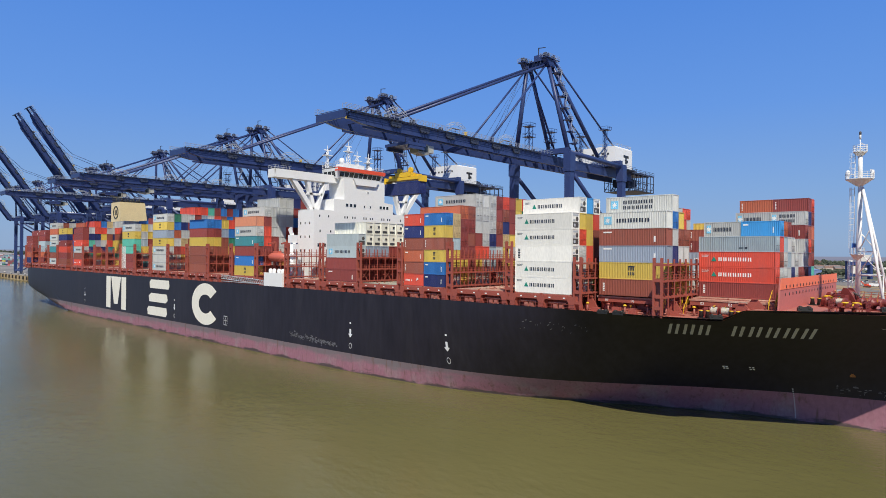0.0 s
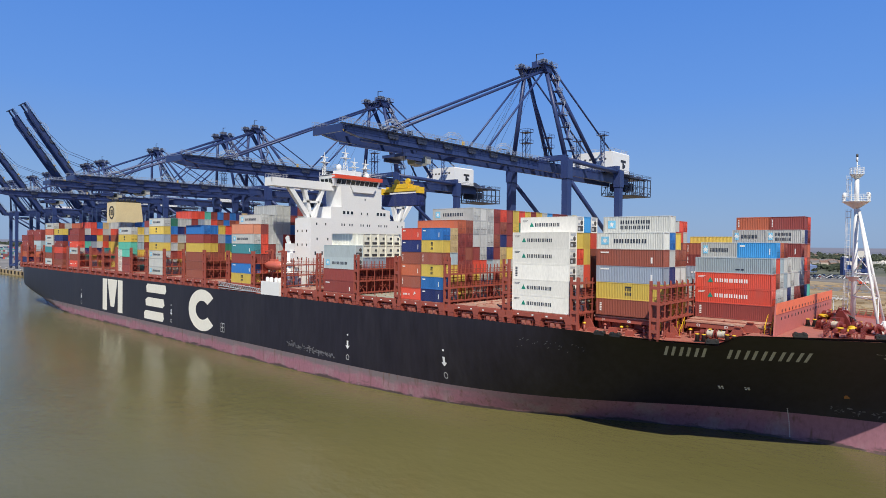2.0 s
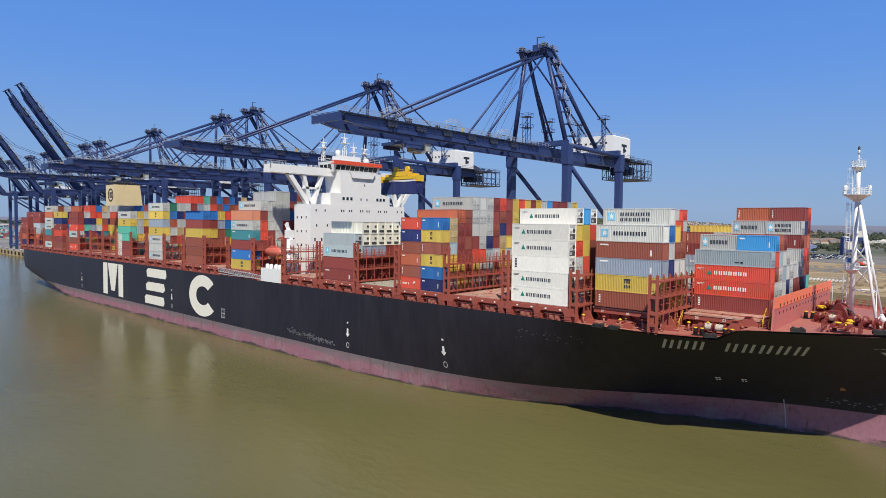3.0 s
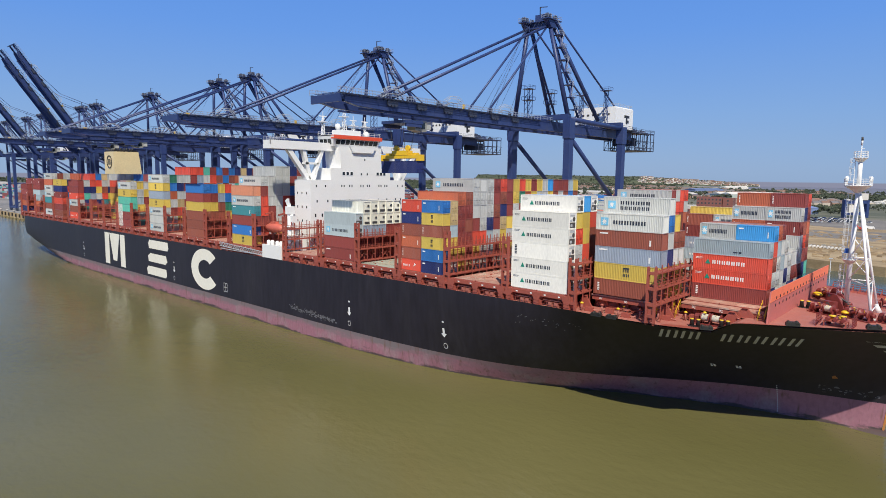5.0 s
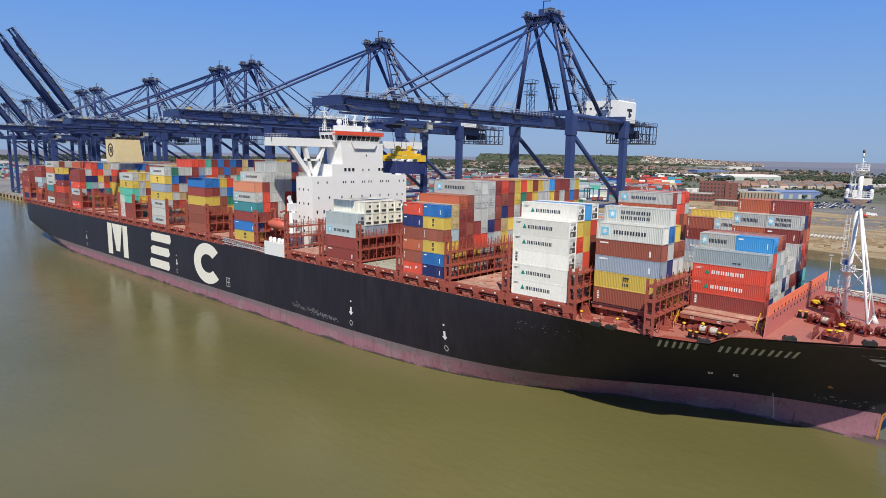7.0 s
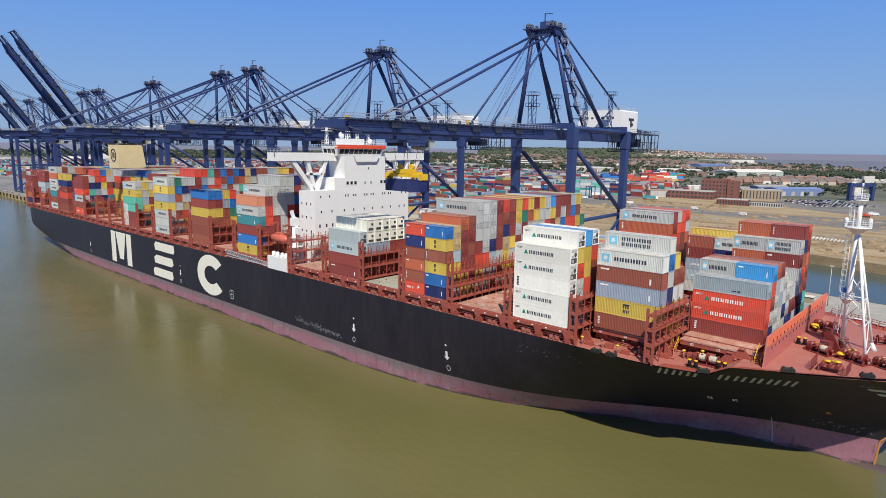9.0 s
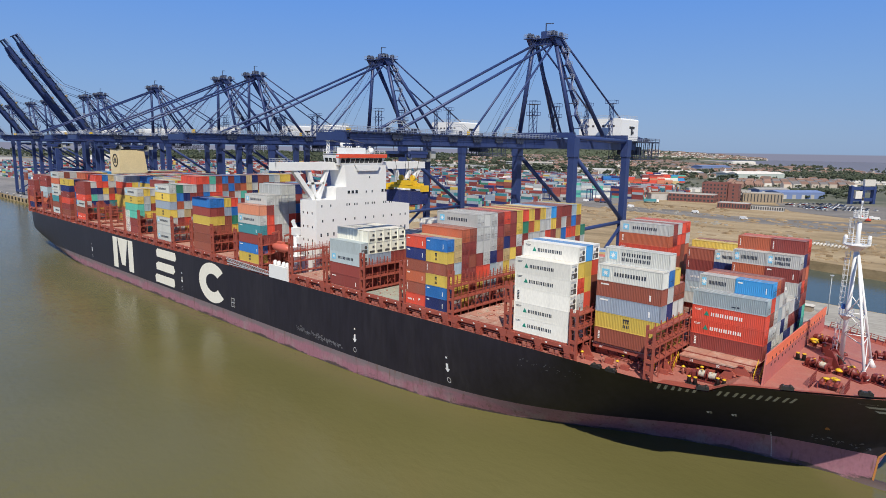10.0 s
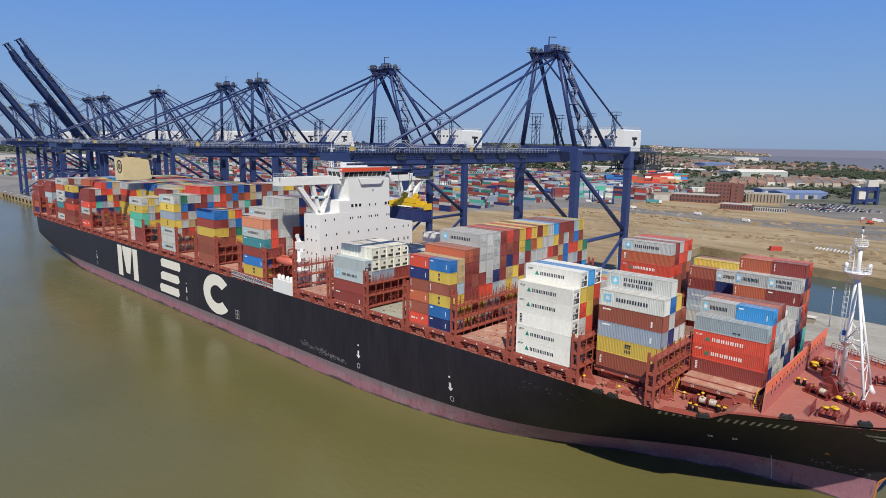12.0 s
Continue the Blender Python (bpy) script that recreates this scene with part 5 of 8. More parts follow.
# ---- forecastle ----
def build_forecastle():
    bw = thing("breakwater", "tall red-pink steel breakwater with an orange upper edge and drain holes", "breakwater")
    bm = bmesh.new()
    prism(bm, [(7.6, 20.0), (50.4, 20.0), (50.4, 25.0), (8.6, 25.0)], 29.9, 30.12, "x")
    part("plate", bm, paint("breakwater_pink", (0.5, 0.15, 0.13), 0.6, grime=0.3, scale=0.3, dirt=(0.4, 0.16, 0.13)), bw)
    bm = bmesh.new()
    prism(bm, [(8.3, 23.4), (50.5, 23.4), (50.5, 25.1), (8.6, 25.1)], 30.12, 30.2, "x")
    part("upper_band", bm, ORANGE, bw, "orange-red painted upper band")
    bm = bmesh.new()
    lathe(bm, [(0.01, 0.0), (0.26, 0), (0.26, 0.02), (0.01, 0.02)], (0, 0, 0), 10, "x")
    hole = mesh_of("drain_hole", bm, BLACK)
    for k in range(17):
        piece("drain_hole", hole, bw, 30.21, 11.5 + 2.2 * k, 23.8)
        piece("drain_hole", hole, bw, 30.125, 11.5 + 2.2 * k, 22.6)
    bm = bmesh.new()
    prism(bm, [(28.2, 19.75), (29.9, 19.75), (29.9, 24.6)], -0.08, 0.08, "y")
    stay = mesh_of("stay", bm, STEEL_RED)
    for k in range(13):
        piece("stay", stay, bw, 0, 11 + 3 * k)
    # foremast
    fm = thing("foremast", "white tubular foremast with platforms and ladders on the forecastle", "mast")
    FZ = 20.2
    A, B, C, T = Vector((36.65, 29.7, FZ)), Vector((41.4, 21.8, FZ)), Vector((41.2, 30.4, FZ)), Vector((37.3, 27.8, 40.4))
    U = Vector((37.25, 27.8, 45.7))
    bm = bmesh.new()
    bar(bm, A, T, 0.82, n=16, w2=0.72)
    bar(bm, T, U, 0.72, n=16, w2=0.66)
    part("main_tube", bm, WHITE, fm)
    for foot in (B, C):
        bm = bmesh.new()
        bar(bm, foot, T + Vector((0.3, 0, -0.5)), 0.42, n=10)
        bar(bm, foot, foot.lerp(T, 0.07), 1.3, n=12, w2=0.45)
        part("leg", bm, WHITE, fm)
    lv = [0.06, 0.26, 0.45, 0.62, 0.78]
    for i, f in enumerate(lv):
        for k, (P, Q) in enumerate(((A, B), (B, C), (C, A)) if i in (1, 2) else ((B, C),)):
            bm = bmesh.new()
            bar(bm, P.lerp(T, f), Q.lerp(T, f), 0.18, n=8)
            part("strut", bm, WHITE, fm)
            if i + 1 < len(lv):
                bm = bmesh.new()
                bar(bm, P.lerp(T, f), Q.lerp(T, lv[i + 1]), 0.16, n=8)
                part("brace", bm, WHITE, fm)
    mid = A.lerp(T, 0.43)

    def gallery(cx, cy, z, r, cone):
        bm = bmesh.new()
        lathe(bm, [(0.4, -cone), (r * 0.94, -0.12), (r, -0.12), (r, 0.0)], (cx, cy, z), 16)
        lathe(bm, [(r, 0.0), (r, 0.01), (0.3, 0.02)], (cx, cy, z), 16)
        pf = part("platform", bm, WHITE, fm)
        bm = bmesh.new()
        for k in range(14):
            a, b2 = 2 * math.pi * k / 14, 2 * math.pi * (k + 1) / 14
            p = (cx + r * math.cos(a), cy + r * math.sin(a))
            q = (cx + r * math.cos(b2), cy + r * math.sin(b2))
            bar(bm, (*p, z), (*p, z + 1.05), 0.05)
            for zz in (0.35, 0.7, 1.05):
                bar(bm, (*p, z + zz), (*q, z + zz), 0.05)
        part("platform_railing", bm, WHITE, pf)
    gallery(T.x - 0.1, T.y, 41.3, 2.0, 1.2)
    gallery(U.x, U.y, 45.8, 1.0, 0.7)
    gallery(mid.x - 0.2, mid.y, mid.z, 1.05, 0.9)

    def caged_ladder(a, b):
        d = b - a
        n = int(d.length / 0.32)
        bm = bmesh.new()
        for s in (-0.24, 0.24):
            bar(bm, a + Vector((0, s, 0)), b + Vector((0, s, 0)), 0.06)
        for k in range(n):
            c = a + d * (k / n)
            bar(bm, c + Vector((0, -0.24, 0)), c + Vector((0, 0.24, 0)), 0.045)
        ld = part("ladder", bm, WHITE, fm)
        bm = bmesh.new()
        ring = [(0.0, -0.38), (-0.5, -0.38), (-0.72, 0.0), (-0.5, 0.38), (0.0, 0.38)]
        for k in range(3, n, 3):
            c = a + d * (k / n)
            for (u0, v0), (u1, v1) in zip(ring, ring[1:]):
                bar(bm, c + Vector((u0, v0, 0)), c + Vector((u1, v1, 0)), 0.045)
        for u, v in ring[1:4]:
            bar(bm, a + d * (3 / n) + Vector((u, v, 0)), b + Vector((u, v, 0)), 0.045)
        part("ladder_cage", bm, WHITE, ld)
    caged_ladder(A + Vector((-0.75, -0.1, 0)), mid + Vector((-0.75, -0.1, -0.9)))
    caged_ladder(mid + Vector((-0.7, 0.1, 0.1)), T + Vector((-0.8, 0, -0.4)))
    caged_ladder(T + Vector((-0.75, 0, 0.7)), U + Vector((-0.7, 0, 0.0)))
    bm = bmesh.new()
    bar(bm, U, U + Vector((0, 0, 2.2)), 0.14, n=8)
    lathe(bm, [(0.16, 2.2), (0.16, 2.9), (0.05, 3.0)], U, 8)
    bar(bm, U + Vector((0, -0.1, 1.6)), U + Vector((0.2, 1.3, 1.6)), 0.09)
    part("aerial", bm, WHITE, fm)
    bm = bmesh.new()
    lathe(bm, [(0.17, 2.9), (0.17, 3.4), (0.05, 3.5)], U, 8)
    part("lantern", bm, DARK, fm)
    for dx, dy in ((-1.7, -0.4), (1.5, 0.9)):
        bm = bmesh.new()
        box(bm, T.x + dx - 0.16, T.x + dx + 0.16, T.y + dy - 0.16, T.y + dy + 0.16, 41.2, 41.9)
        lathe(bm, [(0.22, 41.9), (0.3, 42.1), (0.3, 42.6), (0.15, 42.8)], (T.x + dx, T.y + dy, 0), 10)
        part("masthead_lamp", bm, WHITE, fm)
    bm = bmesh.new()
    bar(bm, (T.x + 1.5, T.y - 0.9, 42.6), (T.x + 1.5, T.y + 0.7, 42.7), 0.12, 0.2)
    part("scanner", bm, WHITE, fm)
    bm = bmesh.new()
    box(bm, mid.x - 0.9, mid.x - 0.4, mid.y - 0.5, mid.y + 0.2, mid.z + 1.0, mid.z + 1.8)
    part("lamp_box", bm, paint("lamp_blue", (0.03, 0.12, 0.4), 0.5), fm, "blue box on the middle platform")

    # windlasses and mooring winches
    WINCH = paint("winch_red", (0.2, 0.035, 0.03), 0.5, grime=0.6, scale=1.2, dirt=(0.1, 0.035, 0.03), vary=0.15)

    def winch(x, y, z, s, turn, rope, label):
        th = thing("mooring_winch", label, "winch", x, y, z, "mooring winches on deck")
        bm = bmesh.new()
        box(bm, -1.0, 1.0, -2.9, -2.65, 0, 0.25)
        box(bm, -1.0, 1.0, 2.5, 2.75, 0, 0.25)
        for u in (-0.9, 0.9):
            box(bm, u - 0.14, u + 0.14, -2.9, 2.75, 0, 0.22)
        part("bed", bm, WINCH, th)
        for v in (-2.55, -0.45, 1.45, 2.55):
            bm = bmesh.new()
            prism(bm, [(-0.8, 0.2), (0.8, 0.2), (0.28, 1.5), (-0.28, 1.5)], v - 0.07, v + 0.07, "y")
            lathe(bm, [(0.3, -0.12), (0.3, 0.12)], (0, v, 1.3), 10, "y")
            part("bearing", bm, WINCH, th)
        for a, b in ((-2.35, -0.65), (-0.25, 1.25)):
            bm = bmesh.new()
            lathe(bm, [(0.35, a), (0.92, a), (0.92, a + 0.07), (0.42, a + 0.09), (0.42, b - 0.09), (0.92, b - 0.07), (0.92, b), (0.35, b)], (0, 0, 1.3), 18, "y")
            dr = part("drum", bm, WINCH, th)
            if rope and (a < -1 or z < 19):
                bm = bmesh.new()
                n = 9
                for k in range(n):
                    c = a + 0.12 + (b - a - 0.24) * (k + 0.5) / n
                    hw = (b - a - 0.24) / n / 2
                    lathe(bm, [(0.6, c - hw), (0.68, c), (0.6, c + hw)], (0, 0, 1.3), 16, "y")
                part("rope", bm, ROPE, dr, "wound pale mooring rope")
        bm = bmesh.new()
        lathe(bm, [(0.22, -3.3), (0.42, -3.25), (0.3, -3.0), (0.42, -2.75), (0.22, -2.65)], (0, 0, 1.3), 14, "y")
        part("warping_end", bm, WINCH, th)
        bm = bmesh.new()
        prism(bm, [(-0.5, 0.25), (0.85, 0.25), (0.95, 1.2), (0.5, 1.85), (-0.3, 1.85), (-0.55, 1.4)], 1.55, 2.35, "y")
        part("gearbox", bm, WINCH, th)
        bm = bmesh.new()
        lathe(bm, [(0.3, 0), (0.34, 0.1), (0.34, 0.9), (0.15, 1.0)], (0.9, 1.95, 0.75), 10, "x")
        part("motor", bm, DARK, th)
        bm = bmesh.new()
        bar(bm, (-0.5, -1.5, 2.2), (-0.2, -1.5, 1.4), 0.06)
        bar(bm, (-0.5, 0.4, 2.2), (-0.2, 0.4, 1.4), 0.06)
        lathe(bm, [(0.22, 0), (0.22, 0.05)], (-0.5, 0.4, 2.2), 10, "z")
        part("brake_wheel", bm, YELLOW, th)
        th.rotation_euler = (0, 0, radians(turn))
        th.scale = (s, s, s)
    lab = "dark red mooring winch with rope drums on the forecastle deck"
    winch(34.6, 22.4, FZ, 0.8, 62, True, lab)
    winch(32.6, 38.4, FZ, 0.9, 60, False, lab)
    winch(39.6, 21.4, FZ, 0.85, 60, False, lab)
    winch(44.2, 21.0, FZ, 0.8, 60, False, lab)
    winch(42.6, 36.5, FZ, 0.75, -60, False, lab)
    winch(21.4, 7.6, 18.65, 0.85, 90, True, "red mooring winch with wound rope below the forward stacks")
    for x, y, sc in ((36.2, 24.8, 1.0), (34.4, 35.0, 0.85)):
        th = thing("windlass", "dark red anchor windlass with a peaked housing on the forecastle", "windlass", x, y, FZ)
        for v in (-0.5, 0.9):
            bm = bmesh.new()
            prism(bm, [(-2.0, 0), (1.8, 0), (1.2, 1.5), (0.2, 3.1), (-0.5, 3.2), (-1.3, 1.6)], v - 0.12, v + 0.12, "y")
            part("side_frame", bm, WINCH, th)
        bm = bmesh.new()
        lathe(bm, [(0.3, -0.38), (1.15, -0.36), (1.15, -0.2), (0.7, -0.1), (0.7, 0.1), (1.15, 0.2), (1.15, 0.36), (0.3, 0.38)], (-0.2, 0.2, 1.7), 18, "y")
        part("chain_wheel", bm, WINCH, th)
        bm = bmesh.new()
        lathe(bm, [(0.28, -2.6), (0.28, 2.2)], (-0.2, 0.2, 1.7), 10, "y")
        part("shaft", bm, DARK, th)
        bm = bmesh.new()
        box(bm, -0.9, 0.7, -2.3, -1.1, 0, 2.1)
        part("gearbox", bm, WINCH, th)
        bm = bmesh.new()
        lathe(bm, [(0.62, 0), (0.55, 0.4), (0.3, 0.5)], (2.6, 0.2, 0), 12)
        part("chain_pipe", bm, WINCH, th)
        bm = bmesh.new()
        for k in range(8):
            t = k / 7
            lathe(bm, [(0.1, -0.2), (0.2, 0), (0.1, 0.2)], (0.4 + 2.2 * t, 0.2, 2.4 - 1.9 * t * t), 6, "x" if k % 2 else "y")
        part("anchor_chain", bm, DARK, th)
        th.rotation_euler = (0, 0, radians(-20))
        th.scale = (sc, sc, sc)
    # covered vents with yellow tops
    for x, y, w2 in ((37.9, 21.6, 0.5), (38.2, 16.3, 0.55), (30.9, 37.9, 0.6), (31.9, 39.4, 0.6), (31.4, 36.4, 0.5), (36.9, 15.2, 0.4), (33.2, 24.0, 0.4), (39.2, 24.8, 0.4)):
        th = thing("deck_vent", "red deck ventilator with a flat yellow cap", "ventilator", x, y, FZ, "ventilators on the forecastle")
        bm = bmesh.new()
        lathe(bm, [(w2 * 0.6, 0), (w2 * 0.6, 0.7)], (0, 0, 0), 10)
        part("pipe", bm, WINCH, th)
        bm = bmesh.new()
        lathe(bm, [(w2 * 0.6, 0.7), (w2 * 1.2, 0.72), (w2 * 1.2, 0.95), (w2 * 0.7, 1.1), (0.05, 1.12)], (0, 0, 0), 12)
        part("cap", bm, YELLOW, th)
    # open rails along the far bulwark
    fr = thing("bulwark_rail", "red steel bulwark with stays on the far side of the forecastle", "railing")
    for x0, x1 in ((31.0, 36.0), (36.0, 41.0), (41.0, 46.0), (46.0, 50.0)):
        p, q = (Vector((x, YC + lerp_table(HB_TOP, x) - 0.5, 0)) for x in (x0, x1))
        bm = bmesh.new()
        for z in (20.75, 21.2, 21.6):
            bar(bm, p + Vector((0, 0, z)), q + Vector((0, 0, z)), 0.09)
        for k in range(4):
            c = p.lerp(q, k / 4)
            bar(bm, c + Vector((0, 0, FZ)), c + Vector((0, 0, 21.6)), 0.1)
            bar(bm, c + Vector((-0.3, -0.9, FZ)), c + Vector((0, 0, 21.2)), 0.12)
        part("rail", bm, STEEL_RED, fr)

    def bollard(x, y, z):
        th = thing("bollard", "black twin mooring bollard with yellow tops", "bollard", x, y, z, "bollards on deck")
        bm = bmesh.new()
        box(bm, -0.9, 0.9, -0.45, 0.45, 0, 0.15)
        part("base", bm, BLACK, th)
        for u in (-0.5, 0.5):
            bm = bmesh.new()
            lathe(bm, [(0.4, 0.1), (0.27, 0.95), (0.33, 1.05), (0.33, 1.15)], (u, 0, 0), 10)
            part("post", bm, BLACK, th)
            bm = bmesh.new()
            lathe(bm, [(0.33, 1.15), (0.3, 1.28)], (u, 0, 0), 10)
            part("cap", bm, YELLOW, th)
    for x, y, z in ((31.4, 25.6, FZ), (20.4, 4.6, 18.65), (24.2, 6.8, 18.65), (32.0, 41.0, FZ)):
        bollard(x, y, z)

    def fairlead(x, y, z, turn):
        bm = bmesh.new()
        prism(bm, [(-0.95, 0), (0.95, 0), (0.95, 0.45), (0.7, 0.6), (-0.7, 0.6), (-0.95, 0.45)], -0.35, 0.35, "y")
        for u in (-0.55, 0.55):
            lathe(bm, [(0.2, -0.4), (0.26, -0.36), (0.26, 0.36), (0.2, 0.4)], (u, 0, 0.5), 8, "y")
        ob = new("roller_fairlead", mesh_of("roller_fairlead", bm, BLACK))
        ob.matrix_basis = pose(x, y, z, 0, 0, turn)
        tagged(ob, "dark grey roller fairlead on the bulwark", "fairlead", "fairleads on the bulwark")
    for x in (22.8, 33.5, 42.8, 8.2, 5.4):
        top = lerp_table(TOP_Z, x)
        fairlead(x, YC - lerp_table(HB_TOP, x) + 0.35, top if x > 10 else 18.6, 27 if x > 14 else 0)
    r = random.Random(31)
    for x, y in ((2.5, 3.2), (6.0, 4.0), (9.5, 3.0), (12.6, 4.8), (15.2, 6.0), (18.8, 8.6), (21.2, 10.6), (26.6, 10.0), (14.6, 10.5)):
        th = thing("deck_locker", "red steel deck locker with pipes and valves", "deck locker", x, y, 18.6, "lockers and fittings on the forward deck")
        bm = bmesh.new()
        box(bm, -0.7, 0.7, -0.4, 0.4, 0, r.uniform(0.7, 1.3))
        part("cabinet", bm, STEEL_RED, th)
        bm = bmesh.new()
        bar(bm, (-1.6, 0.2, 0.3), (1.6, 0.2, 0.3), 0.18, n=8)
        bar(bm, (-1.2, -0.6, 0), (-1.2, -0.6, 1.4), 0.3, n=8)
        part("pipe", bm, DECK_RED, th)
        bm = bmesh.new()
        lathe(bm, [(0.3, 1.3), (0.32, 1.45), (0.1, 1.6)], (-1.2, -0.6, 0), 8)
        part("vent_cap", bm, YELLOW if r.random() < 0.5 else STEEL_RED, th)
    for x, y, z in ((13.8, 2.6, 18.6), (28.9, 8.6, 20.2), (15.3, 8.2, 18.6)):
        st = thing("deck_stair", "red steel stair with yellow handrails", "stair", x, y, z)
        bm = bmesh.new()
        for k in range(9):
            box(bm, -0.4, 0.4, k * 0.25, k * 0.25 + 0.24, k * 0.22, k * 0.22 + 0.05)
        part("tread", bm, STEEL_RED, st)
        for u in (-0.45, 0.45):
            bm = bmesh.new()
            bar(bm, (u, 0, 1.0), (u, 2.2, 3.0), 0.07)
            for k in range(4):
                bar(bm, (u, 0.1 + 0.65 * k, 0.1 + 0.57 * k), (u, 0.1 + 0.65 * k, 1.1 + 0.57 * k), 0.06)
            part("handrail", bm, YELLOW, st)
    for x, y, h in ((24.6, 9.4, 1.7), (26.2, 10.2, 1.6), (14.9, 6.6, 2.2), (0.6, 5.0, 2.3)):
        th = thing("deck_buttress", "triangular red steel buttress on the forward deck", "buttress", x, y, lerp_table(DECK_Z, x), "buttresses on the forward deck")
        bm = bmesh.new()
        prism(bm, [(-1.4, 0), (1.5, 0), (1.5, 0.3), (0.3, h), (-0.5, h), (-1.4, 0.5)], -0.12, 0.12, "y")
        part("web", bm, STEEL_RED, th)
        bm = bmesh.new()
        box(bm, -1.5, 1.6, -0.4, 0.4, 0.0, 0.12)
        box(bm, -0.6, 0.4, -0.35, 0.35, h, h + 0.1)
        part("flange", bm, STEEL_RED, th)
    for x, y, turn in ((6.4, 6.6, 0), (10.2, 6.9, 0), (18.6, 9.4, 10), (24.2, 11.2, 0)):
        th = thing("pipe_run", "rust-red deck pipes with valves on low supports", "pipes", x, y, 18.6, "pipe runs on the forward deck")
        for k, zz in enumerate((0.35, 0.55, 0.35)):
            bm = bmesh.new()
            bar(bm, (-2.0, 0.3 * k, zz), (2.0, 0.3 * k, zz), 0.16, n=8)
            part("pipe", bm, WINCH if k == 1 else STEEL_RED, th)
        for u in (-1.5, 0.2, 1.6):
            bm = bmesh.new()
            box(bm, u - 0.06, u + 0.06, -0.1, 0.7, 0, 0.3)
            part("support", bm, STEEL_RED, th)
        bm = bmesh.new()
        bar(bm, (0.8, 0.3, 0.55), (0.8, 0.3, 1.0), 0.08, n=6)
        lathe(bm, [(0.05, 1.0), (0.26, 1.0), (0.26, 1.06), (0.05, 1.06)], (0.8, 0.3, 0), 10)
        part("valve", bm, YELLOW, th)
        th.rotation_euler = (0, 0, radians(turn))
    # ventilators and small yellow-topped fittings, ladders to the breakwater
    pl = thing("service_platform", "low red platform with yellow caps between tall railings", "platform", 38.0, 13.8, FZ)
    bm = bmesh.new()
    box(bm, -1.5, 1.5, -1.3, 1.3, 0.8, 0.9)
    for x in (-1.4, 1.4):
        for y in (-1.2, 1.2):
            box(bm, x - 0.08, x + 0.08, y - 0.08, y + 0.08, 0, 0.8)
    part("stand", bm, STEEL_RED, pl)
    for x in (-2.3, 2.3):                                # a railing of squares on either side
        bm = bmesh.new()
        for z in (0.45, 0.9, 1.35, 1.8):
            bar(bm, (x, -2.0, z), (x, 2.0, z), 0.07)
        for q in range(7):
            bar(bm, (x, -2.0 + q * 0.667, 0), (x, -2.0 + q * 0.667, 1.85), 0.07)
        part("railing", bm, WINCH, pl)
    for q in range(4):
        bm = bmesh.new()
        bar(bm, (-2.3 + 0.22 * q, -2.0, 0.3 + 0.3 * q), (-2.3 + 0.22 * q, -1.1, 0.3 + 0.3 * q), 0.12)
        part("rung", bm, WINCH, pl)
    for x, y in ((-0.6, 0.3), (0.7, 0.8)):
        bm = bmesh.new()
        lathe(bm, [(0.25, 0.9), (0.25, 1.3), (0.5, 1.32), (0.5, 1.5), (0.1, 1.56)], (x, y, 0), 10)
        part("cap", bm, YELLOW, pl)
    bm = bmesh.new()
    for x in (-1.0, 0.0, 1.0):
        lathe(bm, [(0.3, -1.0), (0.3, 1.0)], (x, -0.4, 1.15), 8, "y")
    part("pump", bm, WINCH, pl)
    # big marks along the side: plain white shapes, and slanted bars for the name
    bm = bmesh.new()

    def blk(pts):
        prism(bm, pts, -0.03, 0.02, "y")
    blk([(-217.6, 5.2), (-213.0, 5.2), (-213.0, 17.9), (-217.6, 17.9)])
    blk([(-201.6, 5.2), (-197.0, 5.2), (-197.0, 17.9), (-201.6, 17.9)])
    blk([(-212.4, 17.9), (-202.2, 17.9), (-205.4, 7.0), (-209.2, 7.0)])
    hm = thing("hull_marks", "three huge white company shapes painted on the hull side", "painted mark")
    MARK = paint("hull_letter_white", (0.83, 0.8, 0.7), 0.5, grime=0.15, scale=0.4, dirt=(0.5, 0.47, 0.42), streak=0.3)
    part("bar_mark", bm, MARK, hm)

    def ring(cx, cz, rx, rz, w2, a0, a1, name):
        bm = bmesh.new()
        n = 40
        prev = None
        for i in range(n + 1):
            a = radians(a0 + (a1 - a0) * i / n)
            cur = [bm.verts.new((cx + (rx - k) * math.cos(a), yy, cz + (rz - k * 0.75) * math.sin(a))) for k, yy in ((0, -0.03), (w2, -0.03))]
            if prev:
                bm.faces.new((prev[0], cur[0], cur[1], prev[1]))
            prev = cur
        bmesh.ops.recalc_face_normals(bm, faces=bm.faces)
        bmesh.ops.solidify(bm, geom=list(bm.faces), thickness=0.04)
        part(name, bm, MARK, hm)
    for x0, x1, z0, z1, lean in ((-174.6, -158.6, 14.9, 18.0, 1.6), (-175.2, -159.8, 10.0, 13.1, -3.2), (-176.4, -160.4, 5.2, 8.3, 1.6)):
        bm = bmesh.new()
        prism(bm, [(x0, z0), (x1 - abs(lean) * 0.5, z0), (x1, z0 + 1.0), (x1 - abs(lean) * 0.3, z1), (x0 + abs(lean) * 0.5, z1), (x0 - 0.4, z1 - 1.0)], -0.03, 0.02, "y")
        part("stacked_bar_mark", bm, MARK, hm)
    ring(-132.5, 11.6, 9.2, 6.6, 4.8, 40, 320, "broken_ring_mark")

    # slanted bars of the ship's name on the flare, marks at the waterline
    def on_hull(x, z, out=0.06):
        return Vector((x, YC - half_breadth(x, z) - out, z))

